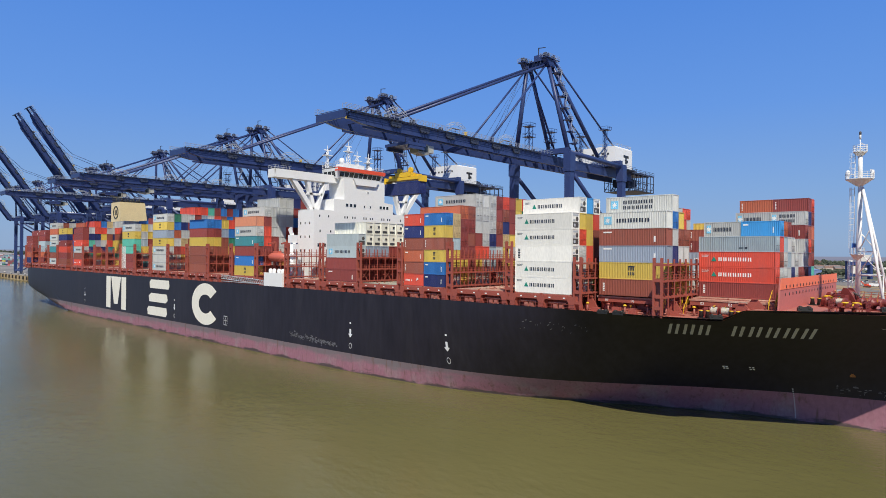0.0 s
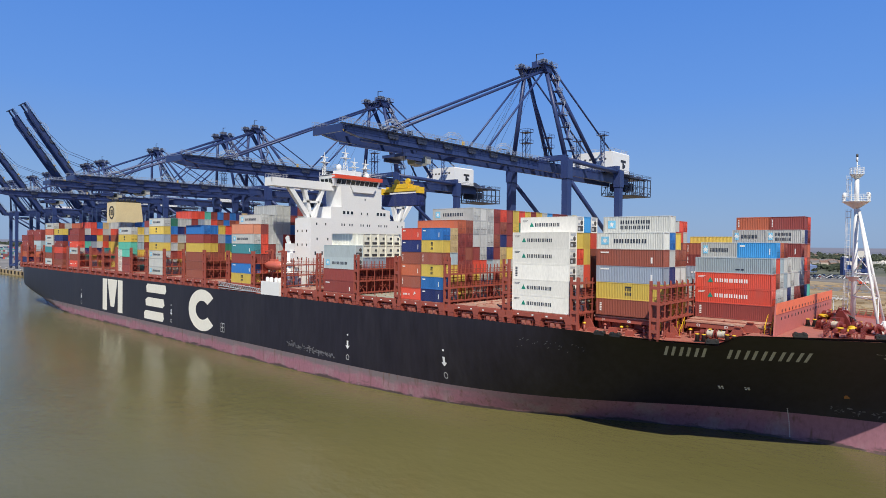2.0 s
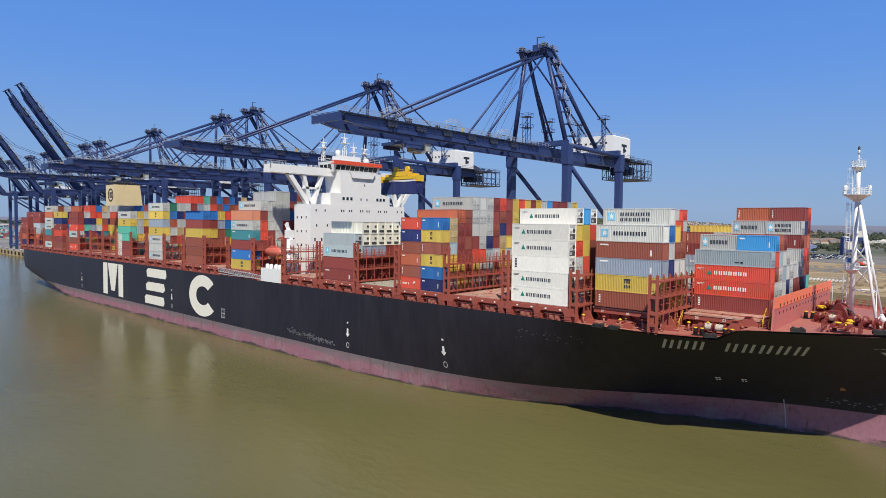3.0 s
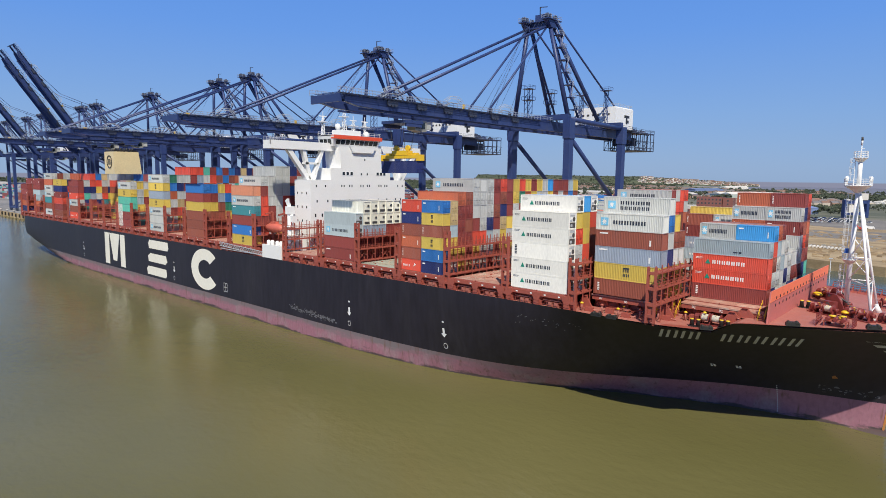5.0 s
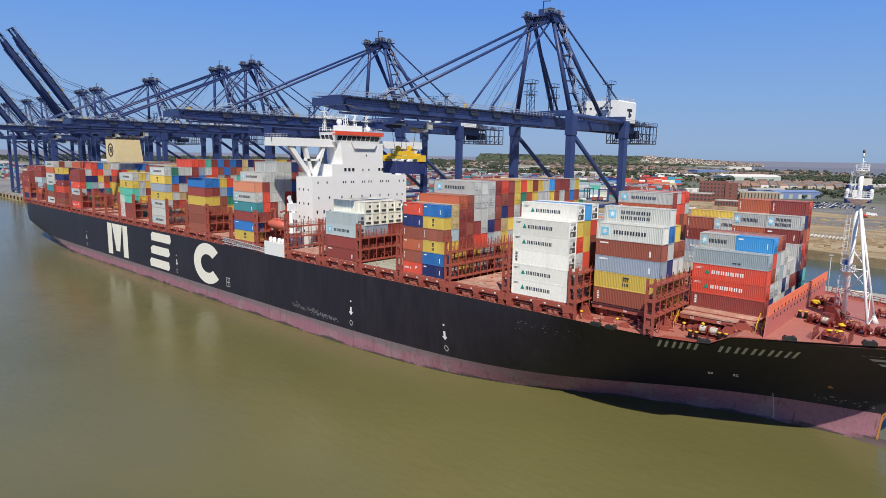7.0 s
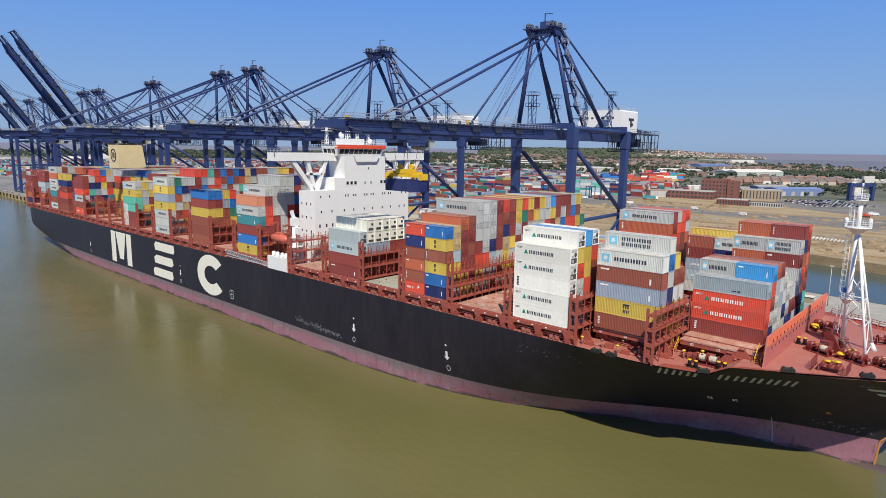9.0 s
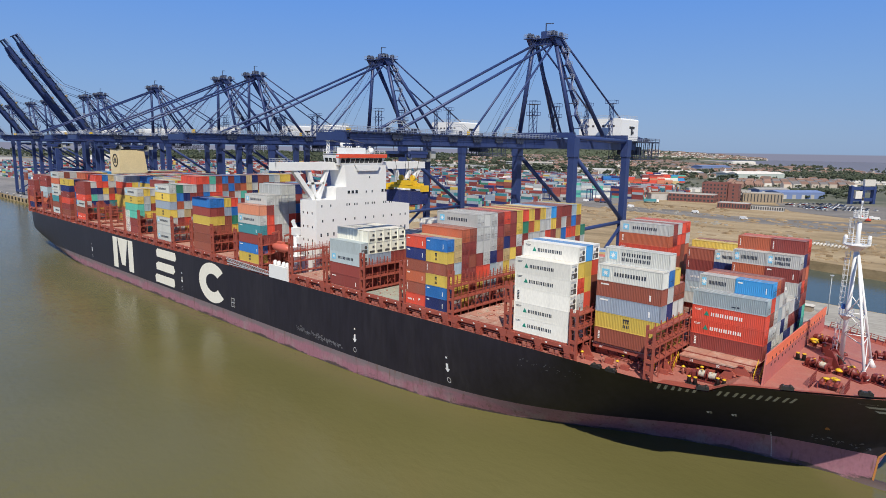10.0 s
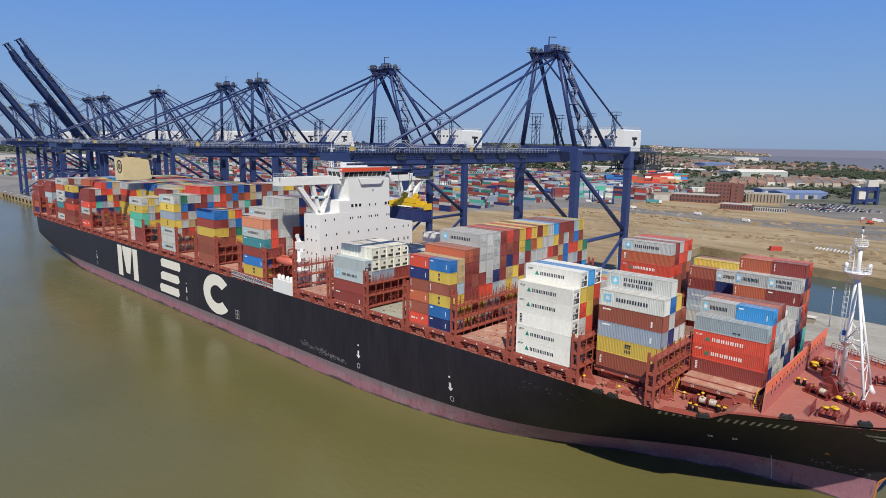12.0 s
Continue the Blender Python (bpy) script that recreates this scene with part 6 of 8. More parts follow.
    def hull_patch(bm, quad, n=4):
        """A thin strip on the shell between four (x, z) corners."""
        (a, b, c, d) = quad
        rows_ = []
        for i in range(n + 1):
            f = i / n
            p = (a[0] + (b[0] - a[0]) * f, a[1] + (b[1] - a[1]) * f)
            q = (d[0] + (c[0] - d[0]) * f, d[1] + (c[1] - d[1]) * f)
            rows_.append([bm.verts.new(on_hull(*p)), bm.verts.new(on_hull((p[0] + q[0]) / 2, (p[1] + q[1]) / 2)), bm.verts.new(on_hull(*q))])
        for u, v in zip(rows_, rows_[1:]):
            for k in range(2):
                bm.faces.new((u[k], v[k], v[k + 1], u[k + 1]))
    nm = thing("name_marks", "slanted pale grey bars of the name on the bow", "painted mark")
    NAME = paint("name_grey", (0.55, 0.55, 0.54), 0.5)
    for x in (14.3, 16.4, 18.5, 22.9, 25.1, 27.3, 29.5, 31.7):
        for u in (0.0, 1.0):
            bm = bmesh.new()
            hull_patch(bm, ((x + u - 0.3, 15.6), (x + u + 0.12, 15.6), (x + u + 1.42, 17.5), (x + u + 1.0, 17.5)))
            part("bar", bm, NAME, nm)
    for k in range(3):
        bm = bmesh.new()
        hull_patch(bm, ((41.7 + k * 1.1, 17.75 - k * 1.1), (50, 17.95 - k * 1.1), (50, 18.5 - k * 1.1), (41.2 + k * 1.1, 18.3 - k * 1.1)))
        part("bow_stripe", bm, NAME, nm)
    tm = thing("hull_signs", "small white draught, tug and thruster marks on the hull", "painted mark")
    for x in (-60.2, -30.0, -154.5, -243.0):
        bm = bmesh.new()
        hull_patch(bm, ((x - 0.3, 8.9), (x + 0.3, 8.9), (x + 0.3, 10.2), (x - 0.3, 10.2)), 1)
        hull_patch(bm, ((x - 0.1, 8.2), (x + 0.1, 8.2), (x + 0.75, 9.0), (x - 0.75, 9.0)), 1)
        hull_patch(bm, ((x - 0.25, 11.4), (x + 0.25, 11.4), (x + 0.25, 11.8), (x - 0.25, 11.8)), 1)
        part("arrow", bm, WHITE, tm)
        bm = bmesh.new()
        for k in range(12):
            a0, a1 = k * math.pi / 6, (k + 1) * math.pi / 6
            hull_patch(bm, ((x + 0.55 * math.cos(a0), 6.2 + 0.7 * math.sin(a0)), (x + 0.55 * math.cos(a1), 6.2 + 0.7 * math.sin(a1)), (x + 0.42 * math.cos(a1), 6.2 + 0.54 * math.sin(a1)), (x + 0.42 * math.cos(a0), 6.2 + 0.54 * math.sin(a0))), 1)
        part("ring", bm, NAME, tm)
    for x in (19.1, 22.8):
        for dx in (0, 0.55):
            for dz in (0, 0.5):
                bm = bmesh.new()
                hull_patch(bm, ((x + dx * 0.8, 9.0 + dz * 0.7), (x + dx * 0.8 + 0.32, 9.0 + dz * 0.7), (x + dx * 0.8 + 0.38, 9.22 + dz * 0.7), (x + dx * 0.8 + 0.06, 9.22 + dz * 0.7)), 1)
                part("dot", bm, WHITE, tm)
    for z10 in range(0, 14):
        bm = bmesh.new()
        hull_patch(bm, ((28.1, 0.4 + z10 * 0.4), (28.26, 0.4 + z10 * 0.4), (28.26, 0.64 + z10 * 0.4), (28.1, 0.64 + z10 * 0.4)), 1)
        part("draught_mark", bm, NAME, tm)
    bm = bmesh.new()
    for dz in (0, 1.3, 2.6):
        hull_patch(bm, ((-120.6, 6.0 + dz), (-118.4, 6.0 + dz), (-118.4, 6.2 + dz), (-120.6, 6.2 + dz)), 1)
    for dx in (0, 1.05, 2.05):
        hull_patch(bm, ((-120.6 + dx, 6.0), (-120.45 + dx, 6.0), (-120.45 + dx, 8.8), (-120.6 + dx, 8.8)), 1)
    part("load_line_frame", bm, NAME, tm)
    # rust along the upper edge of the boot topping and at the bow
    rs = thing("hull_rust", "small orange rust patch on the black bow plating", "rust patches", kind="stuff")
    bm = bmesh.new()
    for x, z, w, h in ((36.3, 8.8, 0.8, 0.45), (36.5, 9.2, 0.4, 0.25)):
        hull_patch(bm, ((x, z), (x + w, z + 0.05), (x + w * 0.9, z + h), (x + 0.05, z + h)), 1)
    part("rust", bm, paint("rust", (0.4, 0.17, 0.05), 0.85, grime=0.7, scale=1.5, dirt=(0.1, 0.06, 0.045), vary=0.3), rs)
    # scuffs from fenders, with chipped uneven edges
    r = random.Random(77)
    sc = thing("hull_scuffs", "pale scraped patches in the black hull paint", "scrape marks", kind="stuff")
    bm = bmesh.new()
    SCUFF = paint("scuff", (0.15, 0.15, 0.165), 0.8, grime=0.5, scale=2.0)
    for _ in range(40):
        x, z = r.uniform(34.0, 42.5), r.gauss(6.3, 0.35)
        w, h = r.uniform(0.1, 0.6), r.uniform(0.04, 0.35)
        hull_patch(bm, ((x, z), (x + w, z + 0.05), (x + w * 0.8, z + h), (x + 0.05, z + h * 0.7)), 1)
    for _ in range(170):
        t = r.random()
        x, z = -85 + 19 * t + r.gauss(0, 0.6), 6.6 - 1.0 * t + r.gauss(0, 0.34)
        w2, h2 = r.uniform(0.12, 0.7), r.uniform(0.08, 0.4)
        hull_patch(bm, ((x, z), (x + w2, z + r.uniform(-0.1, 0.1)), (x + w2 * r.uniform(0.7, 1.1), z + h2), (x + w2 * r.uniform(0, 0.3), z + h2 * r.uniform(0.7, 1.3))), 1)
    for _ in range(22):
        x, z = r.uniform(-12, 2), r.uniform(14, 16.5)
        w2 = r.uniform(0.1, 0.5)
        hull_patch(bm, ((x, z), (x + w2, z + 0.15), (x + w2, z + 0.3), (x, z + 0.12)), 1)
    part("scrapes", bm, SCUFF, sc)


build_forecastle()

# ---- quay cranes ----
def build_crane(cx, raised=False, trolley_y=20.0):
    th = thing("quay_crane", "dark blue ship-to-shore gantry crane" + (" with its boom raised" if raised else " with its boom lowered over the ship"), "gantry crane", cx, 0, 0, "cranes along the quay")

    def P(name, bm, mat=CRANE, label="", parent=None):
        return part(name, bm, mat, parent or th, label)
    LX, YW, YL = 10.4, 72.5, 107.5
    for x in (-LX, LX):
        for y in (YW, YL):
            bm = bmesh.new()
            box(bm, x - 1.0, x + 1.0, y - 1.25, y + 1.25, 7.5, 59.5)
            box(bm, x - 1.25, x + 1.25, y - 1.5, y + 1.5, 54.0, 59.8)
            leg = P("leg", bm)
            bm = bmesh.new()
            for k in range(4):
                u = x + (k - 1.5) * 1.9
                lathe(bm, [(0.42, -0.3), (0.42, 0.3)], (u, y, 5.0), 10, "y")
                box(bm, u - 0.6, u + 0.6, y - 0.35, y + 0.35, 5.2, 6.2)
            box(bm, x - 4.0, x + 4.0, y - 0.5, y + 0.5, 6.2, 7.5)
            P("bogie", bm, CRANE_DARK, "", leg)
        bm = bmesh.new()
        bar(bm, (x, YW, 31.0), (x, YL, 31.5), 1.2, n=10)
        P("portal_tie", bm)
        bm = bmesh.new()
        bar(bm, (x, YW, 55.0), (x, YL, 32.0), 1.4, n=10)
        P("diagonal", bm)
        bm = bmesh.new()
        bar(bm, (x, YL, 30.5), (x, YW + 2, 8.5), 1.1, n=10)
        P("diagonal", bm)
        bm = bmesh.new()
        bar(bm, (x, YW, 60.0), (x, YL, 59.2), 1.5, n=12)
        P("upper_beam", bm)
    for y in (YW, YL):
        bm = bmesh.new()
        box(bm, -LX, LX, y - 0.9, y + 0.9, 7.0, 8.6)
        P("sill_beam", bm)
        bm = bmesh.new()
        box(bm, -LX, LX, y - 0.9, y + 0.9, 59.8, 61.4)
        P("cross_beam", bm)
    # girder behind the hinge
    hinge = 65.0
    SIDES = ((-4.4, -3.4), (3.4, 4.4))                   # twin box girders
    G1 = 4.4
    for a0, a1 in SIDES:
        bm = bmesh.new()
        box(bm, a0, a1, hinge, 128.0, 54.0, 57.0)
        P("girder", bm)
    for k in range(7):
        bm = bmesh.new()
        box(bm, -3.4, 3.4, 67.7 + 10 * k, 68.3 + 10 * k, 55.8, 56.6)
        P("girder_tie", bm)
    bm = bmesh.new()
    box(bm, -6.4, 6.4, 124, 144, 57.1, 57.2)
    rear = P("girder_platform", bm)
    for x in (-6.2, -4.0, 4.0, 6.2):
        bm = bmesh.new()
        box(bm, x - 0.15, x + 0.15, 124, 144, 56.7, 57.1)
        P("beam", bm, CRANE_DARK, "", rear)
    for z in (0.55, 1.1):
        for x in (-6.4, 6.4):
            bm = bmesh.new()
            bar(bm, (x, 124, 57.25 + z), (x, 144, 57.25 + z), 0.09)
            P("rail", bm, CRANE_DARK, "", rear)
        bm = bmesh.new()
        bar(bm, (-6.4, 143.9, 57.25 + z), (6.4, 143.9, 57.25 + z), 0.09)
        P("rail", bm, CRANE_DARK, "", rear)
    for k in range(6):
        for x in (-6.4, 6.4):
            bm = bmesh.new()
            bar(bm, (x, 124 + 4 * k, 57.2), (x, 124 + 4 * k, 58.4), 0.12)
            P("post", bm, CRANE_DARK, "", rear)
    gear = random.Random(8)
    for k in range(12):
        bm = bmesh.new()
        x, y, a, b, h = gear.uniform(-5.6, 4.2), gear.uniform(125, 141), gear.uniform(0.8, 2.2), gear.uniform(0.8, 2.4), gear.uniform(0.8, 2.4)
        box(bm, x, x + a, y, y + b, 57.25, 57.25 + h)
        box(bm, x + 0.2 * a, x + 0.7 * a, y + 0.2, y + 0.6, 57.25 + h, 57.6 + h)
        P("winch_box", bm, CRANE_DARK if k % 4 else CRANE, "", rear)
    bm = bmesh.new()
    box(bm, -3.4, 3.4, 128.2, 134.5, 52.2, 55.2)
    under = P("counterweight", bm, CRANE_DARK)
    for x in (-6.2, -3.6, 3.6, 6.2):
        bm = bmesh.new()
        for y in (127, 130.5, 134, 137.5, 141, 144):
            bar(bm, (x, y, 50.4), (x, y, 56.7), 0.22)
        for y in (127, 134, 141):
            bar(bm, (x, y, 50.4), (x, y + 3.5, 54.0), 0.16)
        for z in (50.5, 51.5, 54.0):
            bar(bm, (x, 127, z), (x, 144, z), 0.2)
        P("hanger", bm, CRANE_DARK, "", under)
    bm = bmesh.new()
    box(bm, -6.2, 6.2, 127, 144, 50.3, 50.4)
    P("counterweight_platform", bm, CRANE_DARK)
    # boom
    bmat = Matrix.Identity(4)
    if raised:
        bmat = Matrix.Translation((0, hinge, 55)) @ Matrix.Rotation(radians(-56), 4, "X") @ Matrix.Translation((0, -hinge, -55))

    def boom_part(name, bm, mat=CRANE, label="", parent=None):
        bm.transform(bmat)
        return P(name, bm, mat, label, parent)
    tip = -14.0 if raised else -11.0
    for a0, a1 in SIDES:
        bm = bmesh.new()
        prism(bm, [(hinge, 54.0), (hinge, 57.0), (-6, 57.0), (-9, 56.7), (-9, 55.2), (-5.5, 54.5), (2, 54.2)], a0, a1, "x")
        u = a0 + 0.05 if a0 > 0 else a1 - 0.45           # trolley rail
        box(bm, u, u + 0.4, -4.5, hinge, 53.75, 54.2)
        k = -4.0
        while k < hinge:                                 # outer stiffeners
            u = a1 if a0 > 0 else a0 - 0.05
            box(bm, u, u + 0.05, k, k + 0.12, 54.3, 56.9)
            k += 4.6
        boom_part("boom_girder", bm)
    for k in range(7):
        bm = bmesh.new()
        box(bm, -3.4, 3.4, -3.2 + k * 10.5, -2.7 + k * 10.5, 55.7, 56.4)
        boom_part("boom_tie", bm)
    bm = bmesh.new()
    box(bm, -5.0, 5.0, tip, tip + 0.5, 54.9, 56.6)
    end_beam = boom_part("boom_tip", bm)
    for x in (-3.9, 3.9):
        bm = bmesh.new()
        box(bm, x - 0.25, x + 0.25, tip + 0.5, -7.5, 55.6, 56.6)
        boom_part("bracket", bm, CRANE, "", end_beam)
    for k in range(5):
        bm = bmesh.new()
        box(bm, -4.6, 4.6, tip + 0.6 + k * 0.8, tip + 0.75 + k * 0.8, 56.95, 57.05)
        boom_part("slat", bm, CRANE, "", end_beam)
    for x in (-4.95, 4.95):
        bm = bmesh.new()
        for q in (-0.4, -0.13, 0.13, 0.4):
            box(bm, x + q - 0.04, x + q + 0.04, tip, hinge, 56.7, 56.8)
        k = tip + 1
        while k < hinge:
            box(bm, x - 0.42, x + 0.42, k, k + 0.1, 56.4, 56.7)
            k += 2.4
        boom_part("walkway", bm, CRANE_DARK)
    bm = bmesh.new()
    for x in (-5.4, -4.5, 4.5, 5.4):
        for z in (57.35, 57.95):
            box(bm, x - 0.035, x + 0.035, tip, hinge, z, z + 0.07)
        y = tip
        while y < hinge:
            box(bm, x - 0.03, x + 0.03, y, y + 0.06, 56.8, 58.0)
            y += 1.6
    boom_part("boom_railing", bm, CRANE_RAIL, "pale walkway railings along the boom")
    for k in range(6):
        bm = bmesh.new()
        box(bm, G1 + 0.05, G1 + 0.45, 3 + k * 9.6, 6.2 + k * 9.6, 55.5, 56.6)
        for q in range(3):
            box(bm, G1 + 0.1, G1 + 0.6, 3.2 + k * 9.6 + q, 3.8 + k * 9.6 + q, 55.2, 55.5)
        boom_part("floodlight_panel", bm, CRANE_DARK)
    rr = random.Random(int(-cx))
    for k in range(14):
        bm = bmesh.new()
        y, x = -4 + k * 5 + rr.uniform(-1, 1), (3.5 if k % 2 else -4.4)
        a, b, h = rr.uniform(0.4, 0.9), rr.uniform(0.5, 1.6), rr.uniform(0.5, 1.3)
        box(bm, x, x + a, y, y + b, 57.0, 57.0 + h)
        boom_part("cable_box" if k % 2 else "rope_guide", bm, CRANE_DARK if k % 7 else YELLOW)
    for y in (1.0, 22.0, 44.0):                          # small raised crossings with pale handrails
        bm = bmesh.new()
        box(bm, G1 + 0.3, G1 + 1.2, y + 2.0, y + 4.6, 57.9, 57.98)
        landing = boom_part("crossing_stair", bm, RAIL)
        for x in (G1 + 0.3, G1 + 1.2):
            for q in (0.0, 0.55):
                bm = bmesh.new()
                bar(bm, (x, y, 57.9 + q), (x, y + 2.0, 59.0 + q), 0.08)
                bar(bm, (x, y + 2.0, 59.0 + q), (x, y + 4.6, 59.0 + q), 0.08)
                bar(bm, (x, y + 4.6, 59.0 + q), (x, y + 6.6, 57.9 + q), 0.08)
                boom_part("handrail", bm, RAIL, "", landing)
        for q in range(6):
            bm = bmesh.new()
            bar(bm, (G1 + 0.3, y + 0.3 * q, 57.0 + 0.17 * q), (G1 + 1.2, y + 0.3 * q, 57.0 + 0.17 * q), 0.1)
            boom_part("tread", bm, RAIL, "", landing)
    bm = bmesh.new()
    for x in (-5.0, 5.0):
        for z in (57.4, 57.95):
            box(bm, x - 0.045, x + 0.045, hinge, 141, z, z + 0.09)
        y = hinge
        while y < 141:
            box(bm, x - 0.04, x + 0.04, y, y + 0.08, 57.0, 58.0)
            y += 1.8
    P("girder_railing", bm, CRANE_RAIL)
    # apex frame
    TX, TY, TZ = 3.7, 71.0, 89.5
    for s in (-1, 1):
        bm = bmesh.new()
        bar(bm, (s * 9.8, YW, 61.0), (s * TX, TY - 1.0, TZ), 1.5, n=10, w2=1.3)
        P("apex_leg", bm)
        bm = bmesh.new()
        bar(bm, (s * TX, TY, TZ), (s * 9.0, 93.0, 61.0), 1.3, n=10)
        P("apex_leg", bm)
        bm = bmesh.new()
        bar(bm, (s * 4.2, TY + 2.0, TZ), (s * 5.0, 116, 65.5), 0.6, n=8)
        P("backstay", bm)
        bm = bmesh.new()
        bar(bm, (s * TX, TY, TZ - 2), (s * 4.2, 90, 59.5), 0.7, n=8)
        P("inner_stay", bm)
        top = Vector((s * 3.6, TY - 1.5, TZ - 1.8))
        for yb, w2 in ((5.0, 0.75), (40.7, 0.6)):
            end = bmat @ Vector((s * 3.9, yb, 57.2)) + Vector((0, 0, 2.5))
            if raised:
                mid = (top + end) / 2 + Vector((0, -4, -3))
                for a, b in ((top, mid), (mid, end)):
                    bm = bmesh.new()
                    bar(bm, a, b, 0.3, n=6)
                    P("forestay", bm)
            else:
                bm = bmesh.new()
                bar(bm, top, end, w2, n=8)
                P("forestay", bm)
        if not raised:
            for k in range(3):
                bm = bmesh.new()
                bar(bm, (s * (1.0 + k), TY - 2.6, TZ - 2.0), (s * (1.0 + k), 44 + 4 * k, 58), 0.08, n=5)
                P("hoist_rope", bm, CRANE_DARK)
    bm = bmesh.new()
    box(bm, -4.6, 4.6, TY - 1.5, TY + 1.5, TZ - 0.15, TZ + 0.1)
    box(bm, -4.4, 4.4, TY - 0.7, TY + 0.7, TZ - 1.8, TZ - 0.15)
    apex = P("apex_platform", bm, CRANE)
    for x in (-4.2, 4.2):                                # sheave nests over the two legs
        bm = bmesh.new()
        box(bm, x - 1.3, x + 1.3, TY - 4.0, TY + 3.4, TZ - 0.2, TZ + 0.05)
        prism(bm, [(TY - 3.4, TZ - 0.2), (TY + 2.6, TZ - 0.2), (TY + 1.0, TZ - 2.4), (TY - 1.6, TZ - 2.4)], x - 0.8, x + 0.8, "x")
        P("sheave_frame", bm, CRANE, "", apex)
        for y in (TY - 2.8, TY - 1.4, TY + 1.6):
            bm = bmesh.new()
            lathe(bm, [(0.95, -0.3), (0.75, -0.1), (0.75, 0.1), (0.95, 0.3)], (x, y, TZ + 0.75), 12, "x")
            P("sheave", bm, CRANE_DARK, "", apex)
        bm = bmesh.new()
        y0, y1 = TY - 4.0, TY + 3.4
        for u in (x - 1.3, x + 1.3):
            for z in (0.6, 1.15):
                bar(bm, (u, y0, TZ + z), (u, y1, TZ + z), 0.08)
            for q in range(6):
                bar(bm, (u, y0 + q * 1.48, TZ), (u, y0 + q * 1.48, TZ + 1.15), 0.07)
        for v in (y0, y1):
            for z in (0.6, 1.15):
                bar(bm, (x - 1.3, v, TZ + z), (x + 1.3, v, TZ + z), 0.08)
        P("apex_railing", bm, CRANE_RAIL, "", apex)
    bm = bmesh.new()
    box(bm, -1.6, 1.6, TY - 0.5, TY + 1.2, TZ + 0.1, TZ + 2.2)
    P("winch_box", bm, CRANE, "", apex)
    bm = bmesh.new()
    bar(bm, (-0.2, TY, TZ + 2.2), (-0.2, TY, TZ + 4.6), 0.25)
    bar(bm, (-0.2, TY, TZ + 4.5), (2.4, TY, TZ + 4.2), 0.22)
    P("davit", bm, CRANE_DARK, "", apex)
    # stair flights and landings up the near apex leg
    lo, hi = Vector((9.8, YW, 61)), Vector((TX, TY - 1, TZ))
    for k in range(7):
        f = 0.06 + 0.13 * k
        c = lo.lerp(hi, f) + Vector((1.5, 1.2, 0))
        n = lo.lerp(hi, f + 0.13) + Vector((1.5, 1.2, 0))
        bm = bmesh.new()
        box(bm, c.x - 0.9, c.x + 1.1, c.y - 1.4, c.y + 1.6, c.z - 0.15, c.z)
        bar(bm, c + Vector((-0.5, -1.0, 0)), c + Vector((-1.5, -1.0, -1.2)), 0.2)
        land = P("stair_landing", bm, CRANE)
        bm = bmesh.new()
        a, b = (c + Vector((0.6, -1.2, 0)), n + Vector((0.6, 1.4, 0))) if k % 2 else (c + Vector((0.6, 1.4, 0)), n + Vector((0.6, -1.2, 0)))
        bar(bm, a, b, 0.8, 0.22)
        P("flight", bm, CRANE, "", land)
        bm = bmesh.new()
        for z in (0.55, 1.1):
            bar(bm, (c.x + 1.1, c.y - 1.4, c.z + z), (c.x + 1.1, c.y + 1.6, c.z + z), 0.08)
            bar(bm, (c.x - 0.9, c.y + 1.6, c.z + z), (c.x + 1.1, c.y + 1.6, c.z + z), 0.08)
            bar(bm, a + Vector((0.4, 0, z)), b + Vector((0.4, 0, z)), 0.08)
        for q in range(4):
            bar(bm, (c.x + 1.1, c.y - 1.4 + q, c.z), (c.x + 1.1, c.y - 1.4 + q, c.z + 1.1), 0.07)
        P("stair_railing", bm, CRANE_RAIL, "", land)
    # machinery house
    X0, X1, Y0, Y1 = -9.5, 7.0, 109.5, 123.0
    bm = bmesh.new()
    prism(bm, [(X0, 59.8), (X1, 59.8), (X1, 67.0), (X1 - 0.35, 67.4), (X0 + 0.35, 67.4), (X0, 67.0)], Y0, Y1, "y")
    mh = P("machinery_house", bm, WHITE, "white machinery house")
    bm = bmesh.new()
    box(bm, X1, X1 + 0.06, 116.0, 120.0, 63.9, 64.8)
    box(bm, X1, X1 + 0.06, 117.3, 118.5, 61.7, 63.9)
    box(bm, X1, X1 + 0.06, 118.5, 119.5, 62.1, 63.1)
    P("dark_mark", bm, BLACK, "", mh)
    bm = bmesh.new()
    for x in (X0 + 0.3, X1 - 0.3):
        for z in (68.0, 68.5):
            bar(bm, (x, Y0 + 0.3, z), (x, Y1 - 0.3, z), 0.08)
        for k in range(8):
            bar(bm, (x, Y0 + 0.3 + k * 1.8, 67.3), (x, Y0 + 0.3 + k * 1.8, 68.5), 0.07)
    for y in (Y0 + 0.3, Y1 - 0.3):
        for z in (68.0, 68.5):
            bar(bm, (X0 + 0.3, y, z), (X1 - 0.3, y, z), 0.08)
        for k in range(9):
            bar(bm, (X0 + 0.3 + k * 1.85, y, 67.3), (X0 + 0.3 + k * 1.85, y, 68.5), 0.07)
    P("roof_railing", bm, RAIL, "", mh)
    for k in range(7):
        bm = bmesh.new()
        box(bm, X0 + 1.2 + k * 2.0, X0 + 2.1 + k * 2.0, Y0 - 0.05, Y0 + 0.1, 64.4, 65.1)
        P("vent", bm, DARK, "", mh)
    bm = bmesh.new()
    box(bm, X0 - 1.0, X1 + 1.0, Y0 - 1.2, Y1 + 1.5, 59.5, 59.8)
